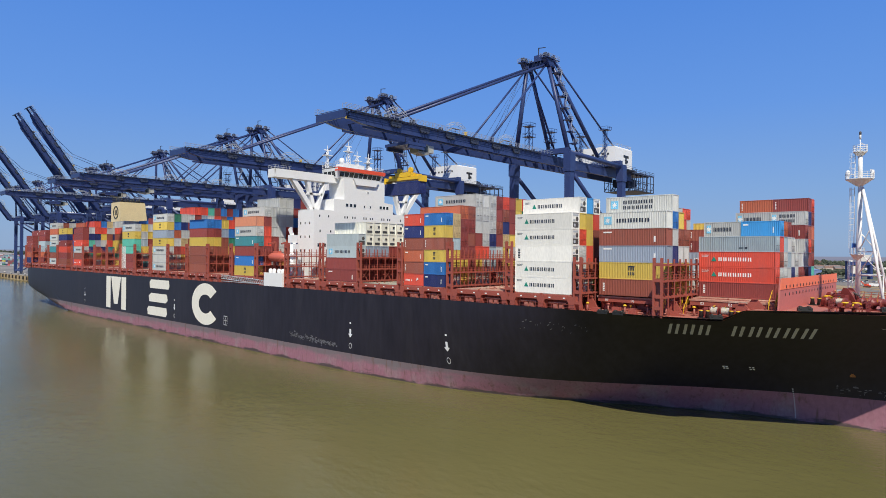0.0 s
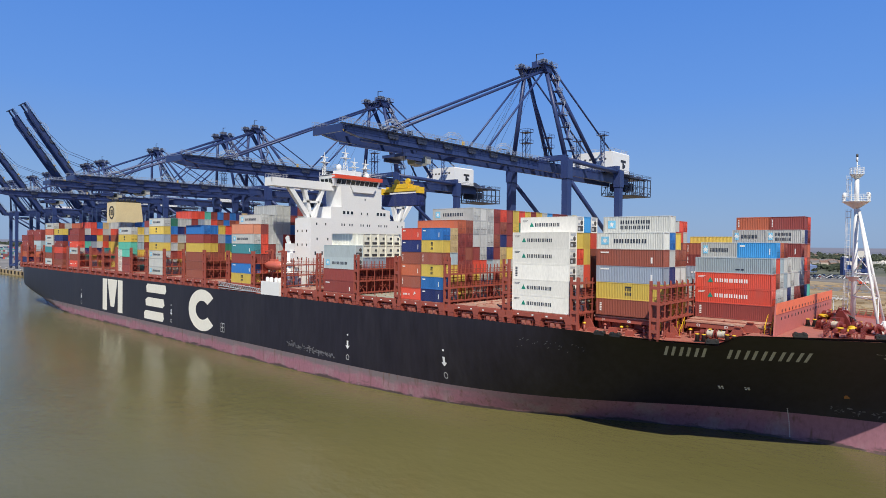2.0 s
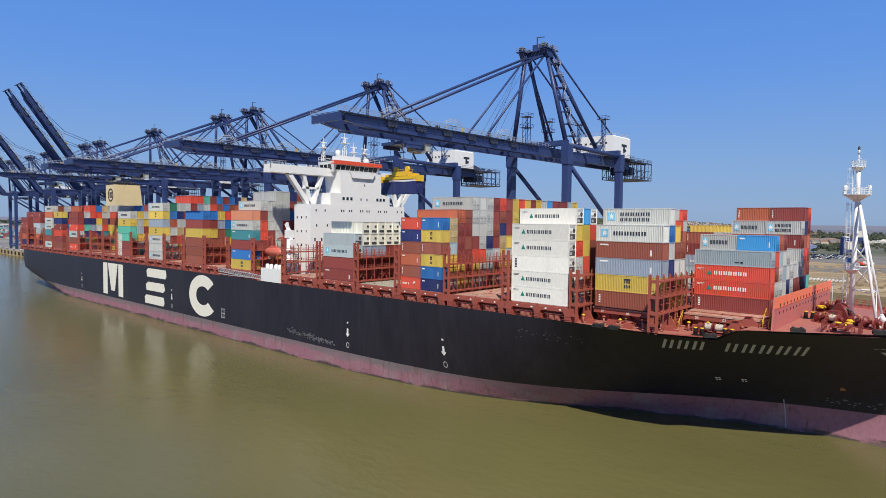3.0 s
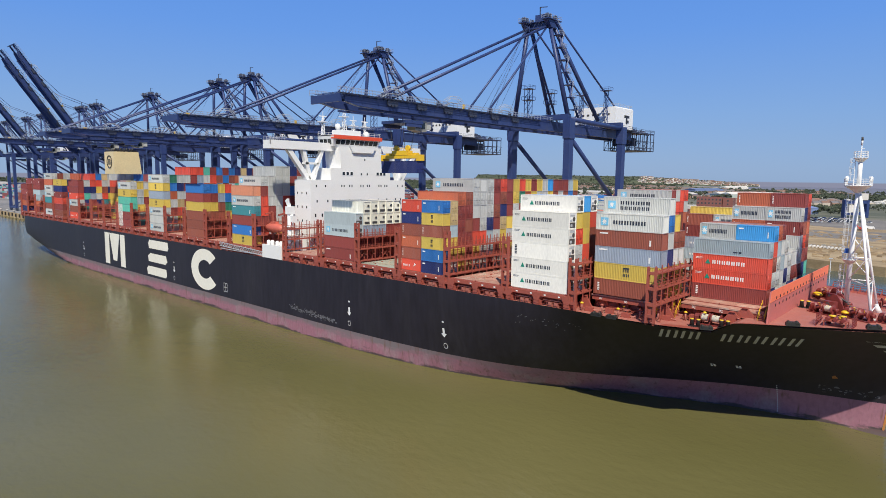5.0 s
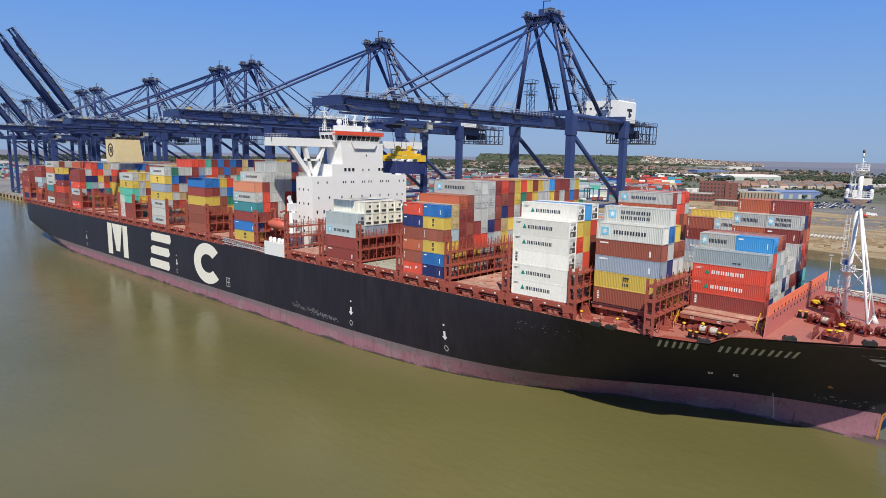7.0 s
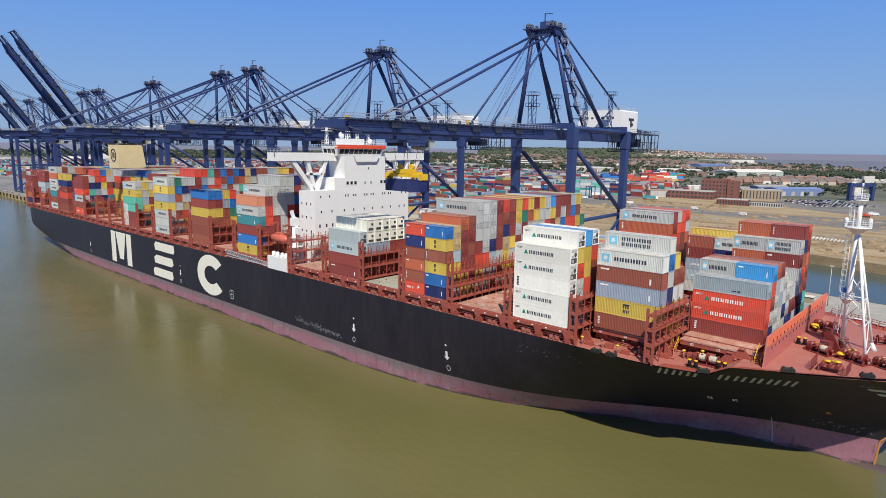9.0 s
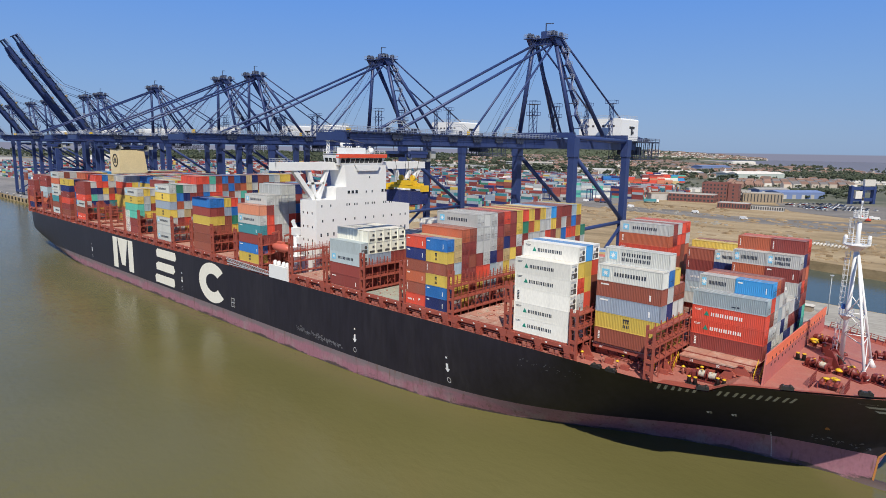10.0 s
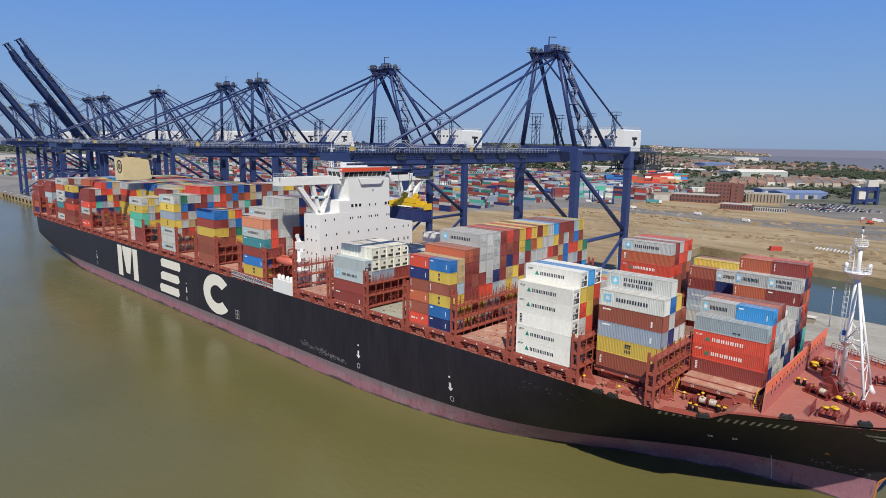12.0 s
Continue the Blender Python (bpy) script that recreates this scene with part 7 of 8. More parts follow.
    for z in (60.3, 60.9):
        bar(bm, (X0 - 1, Y0 - 1.2, z), (X1 + 1, Y0 - 1.2, z), 0.08)
        bar(bm, (X1 + 1, Y0 - 1.2, z), (X1 + 1, Y1 + 1.5, z), 0.08)
    P("house_gallery", bm, CRANE_DARK, "", mh)
    # lattice light towers on the frame
    for x, y, z0, z1 in ((-6.4, 75.0, 59.5, 70.5), (-6.4, 88.0, 59.5, 70.5), (6.4, 103, 59.5, 72), (-6.4, 109, 59.5, 72)):
        bm = bmesh.new()
        w2 = 0.9 if y < 95 else 0.5
        for dx in (-w2, w2):
            for dy in (-w2, w2):
                bar(bm, (x + dx, y + dy, z0), (x + dx, y + dy, z1), 0.16)
        z = z0
        while z < z1 - 2:
            bar(bm, (x - w2, y - w2, z), (x + w2, y - w2, z + 2), 0.11)
            bar(bm, (x + w2, y - w2, z), (x + w2, y + w2, z + 2), 0.11)
            z += 2
        for zz in ((z1 - 3.5, z1) if y < 95 else (z1,)):
            box(bm, x - 1.6, x + 1.6, y - 1.6, y + 1.6, zz - 0.12, zz)
            for q in (-1.6, 1.6):
                bar(bm, (x + q, y - 1.6, zz + 1), (x + q, y + 1.6, zz + 1), 0.09)
                bar(bm, (x - 1.6, y + q, zz + 1), (x + 1.6, y + q, zz + 1), 0.09)
                for r in (-1.6, 0, 1.6):
                    bar(bm, (x + q, y + r, zz), (x + q, y + r, zz + 1), 0.08)
        P("light_tower", bm, CRANE)
    # trolley and cab under the girder
    bm = bmesh.new()
    box(bm, -4.2, 4.2, trolley_y - 3, trolley_y + 3, 52.0, 52.7)
    for x in (-3.8, 3.8):
        box(bm, x - 0.3, x + 0.3, trolley_y - 2.6, trolley_y + 2.6, 51.2, 52.3)
    tr = P("trolley", bm, CRANE)
    bm = bmesh.new()
    prism(bm, [(trolley_y + 1.0, 50.6), (trolley_y + 3.6, 50.2), (trolley_y + 5.0, 50.4), (trolley_y + 5.0, 52.9), (trolley_y + 0.4, 52.9)], 0.8, 3.4, "x")
    P("operator_cab", bm, paint("cab_grey", (0.25, 0.25, 0.22), 0.4), "", tr)
    bm = bmesh.new()
    box(bm, 3.4, 3.46, trolley_y + 1.3, trolley_y + 2.8, 51.0, 52.5)
    box(bm, 3.4, 3.46, trolley_y + 3.0, trolley_y + 4.4, 51.0, 52.5)
    P("cab_window", bm, GLASS, "", tr)
    bm = bmesh.new()
    box(bm, 1.2, 3.2, trolley_y + 5.1, trolley_y + 6.8, 51.0, 52.8)
    P("electric_cabinet", bm, paint("cabinet_grey", (0.42, 0.43, 0.4), 0.5), "", tr)
    for o in th.children:
        if o.name.split(".")[0] in LIFTED:
            o.location.z = 2.5
    return th


LIFTED = ("girder", "girder_tie", "boom_tie", "girder_platform", "counterweight", "counterweight_platform", "boom_girder", "boom_tip", "walkway", "boom_railing", "floodlight_panel", "cable_box", "rope_guide", "crossing_stair", "girder_railing", "trolley", "festoon_cable", "hoist_rope")
CRANES = [(-54.5, False, 12.2), (-129.4, False, 55), (-221.5, False, 40), (-252.5, False, 25), (-335.8, False, 35), (-427, True, 80), (-457, True, 80), (-551, True, 80), (-597, True, 80), (-666, True, 80)]
down = build_crane(*CRANES[0])
build_crane(*CRANES[1])
up = build_crane(*CRANES[5])
for cx, raised, ty in CRANES[2:5]:
    copy_thing(down, Matrix.Translation((cx, 0, 0)))
for cx, raised, ty in CRANES[6:]:
    copy_thing(up, Matrix.Translation((cx, 0, 0)))

# ---- the port and town behind ----
BRICK = paint("red_brick", (0.2, 0.078, 0.066), 0.85, grime=0.4, scale=0.2, dirt=(0.17, 0.09, 0.08), vary=0.12)
BUFF = paint("buff_brick", (0.31, 0.25, 0.185), 0.85, grime=0.4, scale=0.2, dirt=(0.26, 0.21, 0.17), vary=0.1)
ROOF_GREY = paint("roof_grey", (0.4, 0.39, 0.37), 0.8, grime=0.5, scale=0.1, dirt=(0.3, 0.29, 0.27))
ROOF_WHITE = paint("roof_white", (0.62, 0.64, 0.64), 0.6, grime=0.4, scale=0.06, dirt=(0.45, 0.46, 0.45))
ROOF_DARK = paint("roof_felt", (0.13, 0.13, 0.125), 0.9, grime=0.4, scale=0.2, dirt=(0.2, 0.19, 0.18))
WALL_GREEN = paint("shed_green", (0.4, 0.45, 0.42), 0.7, grime=0.4, scale=0.06, dirt=(0.34, 0.37, 0.35))
ROOF_BLUE = paint("roof_blue", (0.26, 0.3, 0.35), 0.6, grime=0.5, scale=0.08, dirt=(0.35, 0.37, 0.39))
TILE = paint("roof_tile", (0.22, 0.13, 0.1), 0.85, grime=0.5, scale=0.15, dirt=(0.19, 0.14, 0.12), per_object=0.25)
TILE_BROWN = paint("roof_tile_brown", (0.17, 0.12, 0.1), 0.85, grime=0.5, scale=0.15, dirt=(0.2, 0.17, 0.15))
SLATE = paint("roof_slate", (0.16, 0.15, 0.155), 0.7, grime=0.4, scale=0.15, dirt=(0.22, 0.2, 0.19))
WALL_PALE = paint("house_wall_pale", (0.68, 0.65, 0.6), 0.8, grime=0.3, scale=0.1, dirt=(0.5, 0.46, 0.42))
WALL_BRICK = paint("house_wall_brick", (0.32, 0.2, 0.15), 0.85, grime=0.4, scale=0.1, dirt=(0.3, 0.2, 0.16))
RENDER = paint("house_wall", (0.5, 0.43, 0.36), 0.8, grime=0.4, scale=0.1, dirt=(0.38, 0.28, 0.22), per_object=0.25)
PANE = paint("far_pane", (0.05, 0.06, 0.07), 0.2)
TYRE = paint("tyre", (0.02, 0.02, 0.02), 0.8)


def local(th, bm, name, mat, label=""):
    return part(name, bm, mat, th, label)


def building(name, label, x, y, w, d, h, turn, storeys, cols, dcols, wall, roof, wsize=(1.6, 1.8), parapet=0.8, z=QZ, category="building"):
    th = thing(name, label, category, x, y, z)
    th.rotation_euler = (0, 0, radians(turn))
    bm = bmesh.new()
    box(bm, 0, w, 0, d, 0, h)
    local(th, bm, "wall", wall)
    bm = bmesh.new()
    box(bm, 0.4, w - 0.4, 0.4, d - 0.4, h, h + 0.1)
    for a in ((0, w, 0, 0.4), (0, w, d - 0.4, d), (0, 0.4, 0.4, d - 0.4), (w - 0.4, w, 0.4, d - 0.4)):
        box(bm, *a, h, h + parapet)
    local(th, bm, "roof", roof)
    bm = bmesh.new()
    box(bm, -wsize[0] / 2, wsize[0] / 2, -0.06, 0.1, 0, wsize[1])
    pm = mesh_of("window", bm, PANE)
    bm = bmesh.new()
    box(bm, -0.1, 0.06, -wsize[0] / 2, wsize[0] / 2, 0, wsize[1])
    pm2 = mesh_of("window", bm, PANE)
    sh = h / max(storeys, 1)
    for s in range(storeys):
        zz = s * sh + (sh - wsize[1]) * 0.55
        for c in range(cols):
            piece("window", pm, th, (c + 0.5) * w / cols, 0, zz)
        for c in range(dcols):
            piece("window", pm2, th, w, (c + 0.5) * d / dcols, zz)
    return th


building("office_tower", "tall red-brick office block with rows of square windows", -186, 580, 25, 22, 19.5, 8, 5, 7, 5, BRICK, BRICK)
building("stair_tower", "red-brick stair tower joined to the office block", -160.5, 584, 10, 16, 18.5, 8, 5, 1, 2, BRICK, BRICK)
building("office_wing", "two-storey red-brick office wing with square windows", -212, 556, 46, 15, 8.0, 8, 2, 12, 3, BRICK, ROOF_GREY, (2.2, 2.0))
building("colonnaded_hall", "low flat-roofed brick hall with pillars along the front", -146, 511, 27, 14, 5.0, 6, 1, 11, 5, BRICK, ROOF_GREY, (1.2, 3.2), 0.5)
building("customs_hall", "long low grey building with a pillared front", -117.5, 515, 27, 9, 4.0, 6, 1, 14, 4, ROOF_GREY, ROOF_DARK, (1.1, 2.6), 0.4)
building("archive_building", "buff-brick building with tall narrow window bays", -152, 607, 38, 16, 9.5, 20, 1, 12, 6, BUFF, ROOF_GREY, (1.0, 8.0))
building("grey_annex", "small grey concrete annex with dark openings", -163, 612, 14, 13, 11.5, 4, 3, 3, 3, ROOF_GREY, ROOF_GREY)


def shed(name, label, x, y, w, d, h, rise, turn, wall, roof, bays=1):
    th = thing(name, label, "warehouse", x, y, QZ)
    th.rotation_euler = (0, 0, radians(turn))
    bm = bmesh.new()
    box(bm, 0, w, 0, d, 0, h)
    local(th, bm, "wall", wall)
    for k in range(bays):
        bm = bmesh.new()
        y0, y1 = k * d / bays, (k + 1) * d / bays
        prism(bm, [(y0 - 0.3, h), (y1 + 0.3 if k == bays - 1 else y1, h), ((y0 + y1) / 2, h + rise)], -0.5, w + 0.5, "x")
        local(th, bm, "roof", roof)
    for k in range(int(w // 12)):
        bm = bmesh.new()
        box(bm, 4 + k * 12, 8.5 + k * 12, -0.12, 0.1, 0, min(5, h - 0.5))
        local(th, bm, "loading_door", ROOF_GREY)


shed("blue_warehouse", "long blue-grey metal warehouse beside the car park", -136, 687, 58, 26, 7.5, 2, 52, ROOF_BLUE, ROOF_BLUE)
shed("blue_warehouse", "smaller grey-blue metal warehouse by the terraces", -172, 738, 42, 22, 7, 2, 52, ROOF_BLUE, ROOF_GREY)
shed("white_warehouse", "large pale metal warehouse with two shallow roofs", -328, 1160, 110, 60, 12, 4, 58, WALL_GREEN, ROOF_WHITE, 2)
shed("white_warehouse", "smaller pale-roofed metal warehouse near the trees", -372, 1210, 46, 36, 9, 4, 58, ROOF_WHITE, ROOF_WHITE)
shed("blue_shed", "long blue metal shed among the trees", -584, 1680, 105, 40, 13, 3, 64, ROOF_BLUE, ROOF_BLUE)
shed("white_shed", "blue-walled metal shed with a white roof beside the yard", -455, 1230, 47, 30, 9, 3, 60, ROOF_BLUE, ROOF_WHITE)
shed("beach_pavilion", "long white flat pavilion near the shore", -875, 2871, 164, 30, 12, 3, 72, WALL_PALE, WALL_PALE)
shed("depot_hall", "low grey metal hall with a yellowish roof by the yard", -226, 545, 26, 18, 7, 1.2, 50, ROOF_GREY, BUFF)
shed("white_cabin", "low white cabin building behind the office wing", -250, 715, 24, 10, 5, 0.8, 55, WALL_PALE, ROOF_WHITE)
for x, y, w2, d, h, rf in ((-980, 980, 130, 60, 12, ROOF_GREY), (-1250, 960, 180, 60, 12, ROOF_WHITE), (-1500, 700, 140, 60, 13, ROOF_BLUE), (-1750, 420, 160, 50, 12, ROOF_WHITE), (-1900, 260, 120, 50, 14, ROOF_GREY), (-2100, 600, 200, 70, 14, ROOF_WHITE), (-700, 1180, 90, 40, 9, ROOF_GREY), (-520, 1240, 70, 40, 9, ROOF_WHITE)):
    shed("terminal_shed", "long metal terminal shed with a pale pitched roof behind the yard", x, y, w2, d, h, 3, 6, ROOF_WHITE, rf)
shed("quay_shed", "small low yellowish shed on the pale quay", 3, 134, 9, 3, 2, 0.4, -1, BUFF, ROOF_WHITE)


def house(label, w, d, h):
    th = thing("house", label, "house", group="houses of the town")
    bm = bmesh.new()
    box(bm, -w / 2, w / 2, -d / 2, d / 2, 0, h)
    local(th, bm, "wall", WALL_BRICK)
    bm = bmesh.new()
    prism(bm, [(-d / 2 - 0.5, h - 0.2), (d / 2 + 0.5, h - 0.2), (0, h + d * 0.42)], -w / 2 - 0.1, w / 2 + 0.1, "x")
    local(th, bm, "roof", TILE)
    bm = bmesh.new()
    box(bm, w * 0.3, w * 0.3 + 1.2, -0.5, 0.5, h + d * 0.3, h + d * 0.42 + 1.2)
    local(th, bm, "chimney", WALL_BRICK)
    bm = bmesh.new()
    box(bm, 0, 1.4, -0.06, 0.1, 0, 1.3)
    pane = mesh_of("window", bm, PANE)
    for z in (0.9, 3.3):
        for k in range(int(w // 3.5)):
            piece("window", pane, th, -w / 2 + 1.2 + k * 3.4, -d / 2, z)
    return th


def headland_place(f, d, dz):
    """A place on the headland: f along it from the tip, d up its slope."""
    return -1350 - 1700 * f - 40 * d, 5150 - 1450 * f + 110 * d, (14 + 58 * min(1, f * 2.4) ** 0.8) * (0.3 + 0.7 * d) + dz


def town():
    r = random.Random(11)
    a = house("brown-roofed brick house of the seaside terraces", 14, 8, 5)
    b = "terrace"
    first = [True]
    V, F, M = [], [], []

    def put(src, x, y, turn, z=QZ):
        m = pose(x, y, z, 0, 0, turn)
        if y > 960 or src is b:                         # too small to pick apart singly
            w, d, h = (7, 4.2, 5.2) if src is a else (17, 5, 6.5)
            n0 = len(V)
            for p in ((-w, -d, 0), (w, -d, 0), (w, d, 0), (-w, d, 0), (-w, -d, h), (w, -d, h), (w, d, h), (-w, d, h), (-w, 0, h + d * 0.8), (w, 0, h + d * 0.8)):
                V.append(m @ Vector(p))
            for f in ((0, 1, 5, 4), (2, 3, 7, 6), (1, 2, 6, 9, 5), (3, 0, 4, 8, 7), (4, 5, 9, 8), (6, 7, 8, 9)):
                F.append([n0 + q for q in f])
            wall, roof = r.choice((0, 2, 2, 3)), r.choice((1, 1, 4, 5))
            M.extend([wall] * 4 + [roof] * 2)
            return
        if first:
            first.pop()
            src.matrix_basis = m
        else:
            copy_thing(src, m)
    for j in range(5):                                  # terraces behind the offices
        for k in range(14):
            if r.random() < 0.9:
                put(a, -254 - j * 11 + k * 9.6 + r.uniform(-0.6, 0.6), 880 + j * 40 + k * 13.2 + r.uniform(-1, 1) + 3 * (k // 5), 54 + r.uniform(-2, 2))
    for k in range(190):                                 # the town on its low rise
        t = r.random()
        x, y = -1250 + 830 * t + r.uniform(-60, 60), 1750 + 900 * r.random() - 260 * t
        put(a if r.random() < 0.75 else b, x, y, r.uniform(-40, 40), QZ - 0.3)
    for k in range(34):                                 # along the shore
        t = k / 34
        put(a, -330 + 330 * t + r.uniform(-20, 20), 2120 - 900 * t + r.uniform(-70, 60), r.uniform(-30, 30))
    for k in range(520):                                 # on the headland's slope
        f, d = 0.42 * r.random(), r.random()
        put(a if k % 4 else b, *headland_place(f, d, -3.5)[:2], r.uniform(-40, 40), headland_place(f, d, -3.5)[2])
    for k in range(2600):                               # the town on the bay, out to the headland
        t, q = r.random(), r.random() ** 1.7
        x, y = -620 - 1250 * t - 900 * q * (1 - 0.3 * t), 1950 + 2250 * t - 700 * q
        put(a if r.random() < 0.7 else b, x, y, r.uniform(-50, 70), QZ - 0.3 + 12 * t * q)
    for k in range(420):
        put(a, -1150 + 950 * r.random(), 1150 + 900 * r.random(), r.uniform(-40, 40), QZ - 0.2)
    for k in range(160):
        put(a if k % 3 else b, -3400 + 2700 * r.random(), 1100 + 1500 * r.random(), r.uniform(-40, 40))
    me = bpy.data.meshes.new("town_houses")
    me.from_pydata(V, [], F)
    for mt in (RENDER, TILE, WALL_PALE, WALL_BRICK, TILE_BROWN, SLATE):
        me.materials.append(mt)
    me.polygons.foreach_set("material_index", M)
    tagged(new("town_houses", me), "many small brown-roofed houses of the seaside town", "houses", kind="stuff")


town()

LEAF = bpy.data.materials.new("foliage")
LEAF.use_nodes = True
_nt = LEAF.node_tree
_b = _nt.nodes["Principled BSDF"]
_b.inputs["Roughness"].default_value = 0.9
_g = _nt.nodes.new("ShaderNodeNewGeometry")
_cr = _nt.nodes.new("ShaderNodeValToRGB")
_cr.color_ramp.elements[0].color, _cr.color_ramp.elements[1].color = (0.032, 0.045, 0.03, 1), (0.085, 0.1, 0.06, 1)
_nt.links.new(_g.outputs["Random Per Island"], _cr.inputs[0])
_nt.links.new(_cr.outputs[0], _b.inputs["Base Color"])


def woods(name, label, spots, seed, clumps=16):
    """Far trees: trunks and crowns of many uneven leaf clumps, one object."""
    r = random.Random(seed)
    V, F = [], []

    def clump(c, s):
        n = len(V)
        for i in range(3):
            for j in range(4):
                a = 2 * math.pi * (j + 0.5 * i) / 4
                q = s * r.uniform(0.6, 1.15) * (0.55, 1.0, 0.5)[i]
                V.append((c[0] + q * math.cos(a), c[1] + q * math.sin(a), c[2] + s * (-0.5, 0.05, 0.55)[i] * r.uniform(0.8, 1.2)))
        for i in range(2):
            for j in range(4):
                k = (j + 1) % 4
                F.append((n + i * 4 + j, n + i * 4 + k, n + i * 4 + 4 + k, n + i * 4 + 4 + j))
        F.append((n, n + 3, n + 2, n + 1))
        F.append((n + 8, n + 9, n + 10, n + 11))
    for x, y, h, z in spots:
        n = len(V)
        for q, zz in ((0.35, 0.0), (0.18, h * 0.5)):
            for j in range(4):
                V.append((x + q * math.cos(j * 1.57), y + q * math.sin(j * 1.57), z + zz))
        for j in range(4):
            F.append((n + j, n + (j + 1) % 4, n + 4 + (j + 1) % 4, n + 4 + j))
        for _ in range(clumps):
            a, q = r.uniform(0, 6.28), h * 0.42 * math.sqrt(r.random())
            clump((x + q * math.cos(a), y + q * math.sin(a), z + h * (0.35 + 0.6 * r.random() * (1 - 0.5 * q / (h * 0.42)))), h * r.uniform(0.12, 0.24) * (1.0 if clumps > 9 else 1.5))
    me = bpy.data.meshes.new(name)
    me.from_pydata(V, [], F)
    me.materials.append(LEAF)
    tagged(new(name, me), label, "trees", kind="stuff")


def plant_woods():
    r = random.Random(5)
    sp = []
    for k in range(130):                                # hedge row by the terraces, park, shore belt
        t = r.random()
        sp.append((-152 + 44 * t + r.uniform(-3, 3), 800 + 60 * t + 14 * r.random(), r.uniform(6, 8.5), QZ))
    for k in range(260):
        sp.append((-300 + 190 * r.random(), 1290 + 330 * r.random(), r.uniform(9, 15), QZ))
    for k in range(130):
        t = r.random()
        sp.append((-560 + 420 * t, 2150 - 700 * t * t + r.uniform(-260, 40), r.uniform(9, 14), QZ))
    for k in range(300):
        sp.append((-900 + 650 * r.random(), 960 + 560 * r.random(), r.uniform(9, 16), QZ))
    for k in range(260):
        sp.append((-1300 + 900 * r.random(), 1700 + 900 * r.random(), r.uniform(9, 16), QZ))
    for k in range(620):
        sp.append((-2400 + 1700 * r.random(), 860 + 700 * r.random() ** 1.5, r.uniform(12, 22), QZ))
    for k in range(300):                                # gardens and belts through the town
        sp.append((-1350 + 1250 * r.random(), 1250 + 1250 * r.random(), r.uniform(7, 14), QZ))
    for k in range(260):
        sp.append((-330 + 300 * r.random(), 700 + 420 * r.random(), r.uniform(3.5, 7), QZ))
    for k in range(260):
        sp.append((-4200 + 1900 * r.random(), 330 + 600 * r.random(), r.uniform(12, 22), QZ))
    for k in range(700):                                # wooded skyline inland
        sp.append((-4200 + 3000 * r.random(), 1500 + 1900 * r.random(), r.uniform(14, 26), QZ))
    for k in range(60):
        sp.append((-230 + 160 * r.random(), 760 + 40 * r.random(), r.uniform(5, 8), QZ))
    woods("trees", "dark green trees and hedges among the houses", sp, 3)
    sp = []
    for k in range(1500):                               # the wooded country inland
        q = r.random()
        sp.append((-4100 + 2700 * r.random(), 1000 + 2900 * q, r.uniform(15, 25), QZ))
    for k in range(500):                                # trees through the town
        t, q = r.random(), r.random()
        sp.append((-620 - 1250 * t - 900 * q * (1 - 0.3 * t), 1950 + 2250 * t - 700 * q, r.uniform(9, 15), QZ))
    woods("trees", "broad belts of dark green trees inland and in the town", sp, 13, 7)
    # headland beyond the bay
    bm = bmesh.new()
    n = 26
    prev = None
    for i in range(n + 1):
        f = i / n
        up = 1 + 0.1 * noise.noise(Vector((f * 9, 1, 0)))
        low, high = headland_place(f, 0.1, 0), headland_place(f, 1.0, 0)
        cur = [bm.verts.new((low[0] + 10, low[1] - 30, -0.5)), bm.verts.new(low), bm.verts.new((high[0], high[1], high[2] * up)), bm.verts.new((high[0] - 40, high[1] + 120, 0))]
        if prev:
            for a in range(3):
                bm.faces.new((prev[a], prev[a + 1], cur[a + 1], cur[a])).smooth = True
        prev = cur
    bmesh.ops.recalc_face_normals(bm, faces=bm.faces)
    tagged(new("headland", mesh_of("headland", bm, WOODLAND)), "low wooded headland across the bay", "headland", kind="structure")
    sp = []
    for k in range(620):
        x, y, z = headland_place(r.random(), r.random(), -4)
        sp.append((x, y, r.uniform(8, 15), z))
    woods("trees", "woods and gardens on the far headland", sp, 9)


plant_woods()

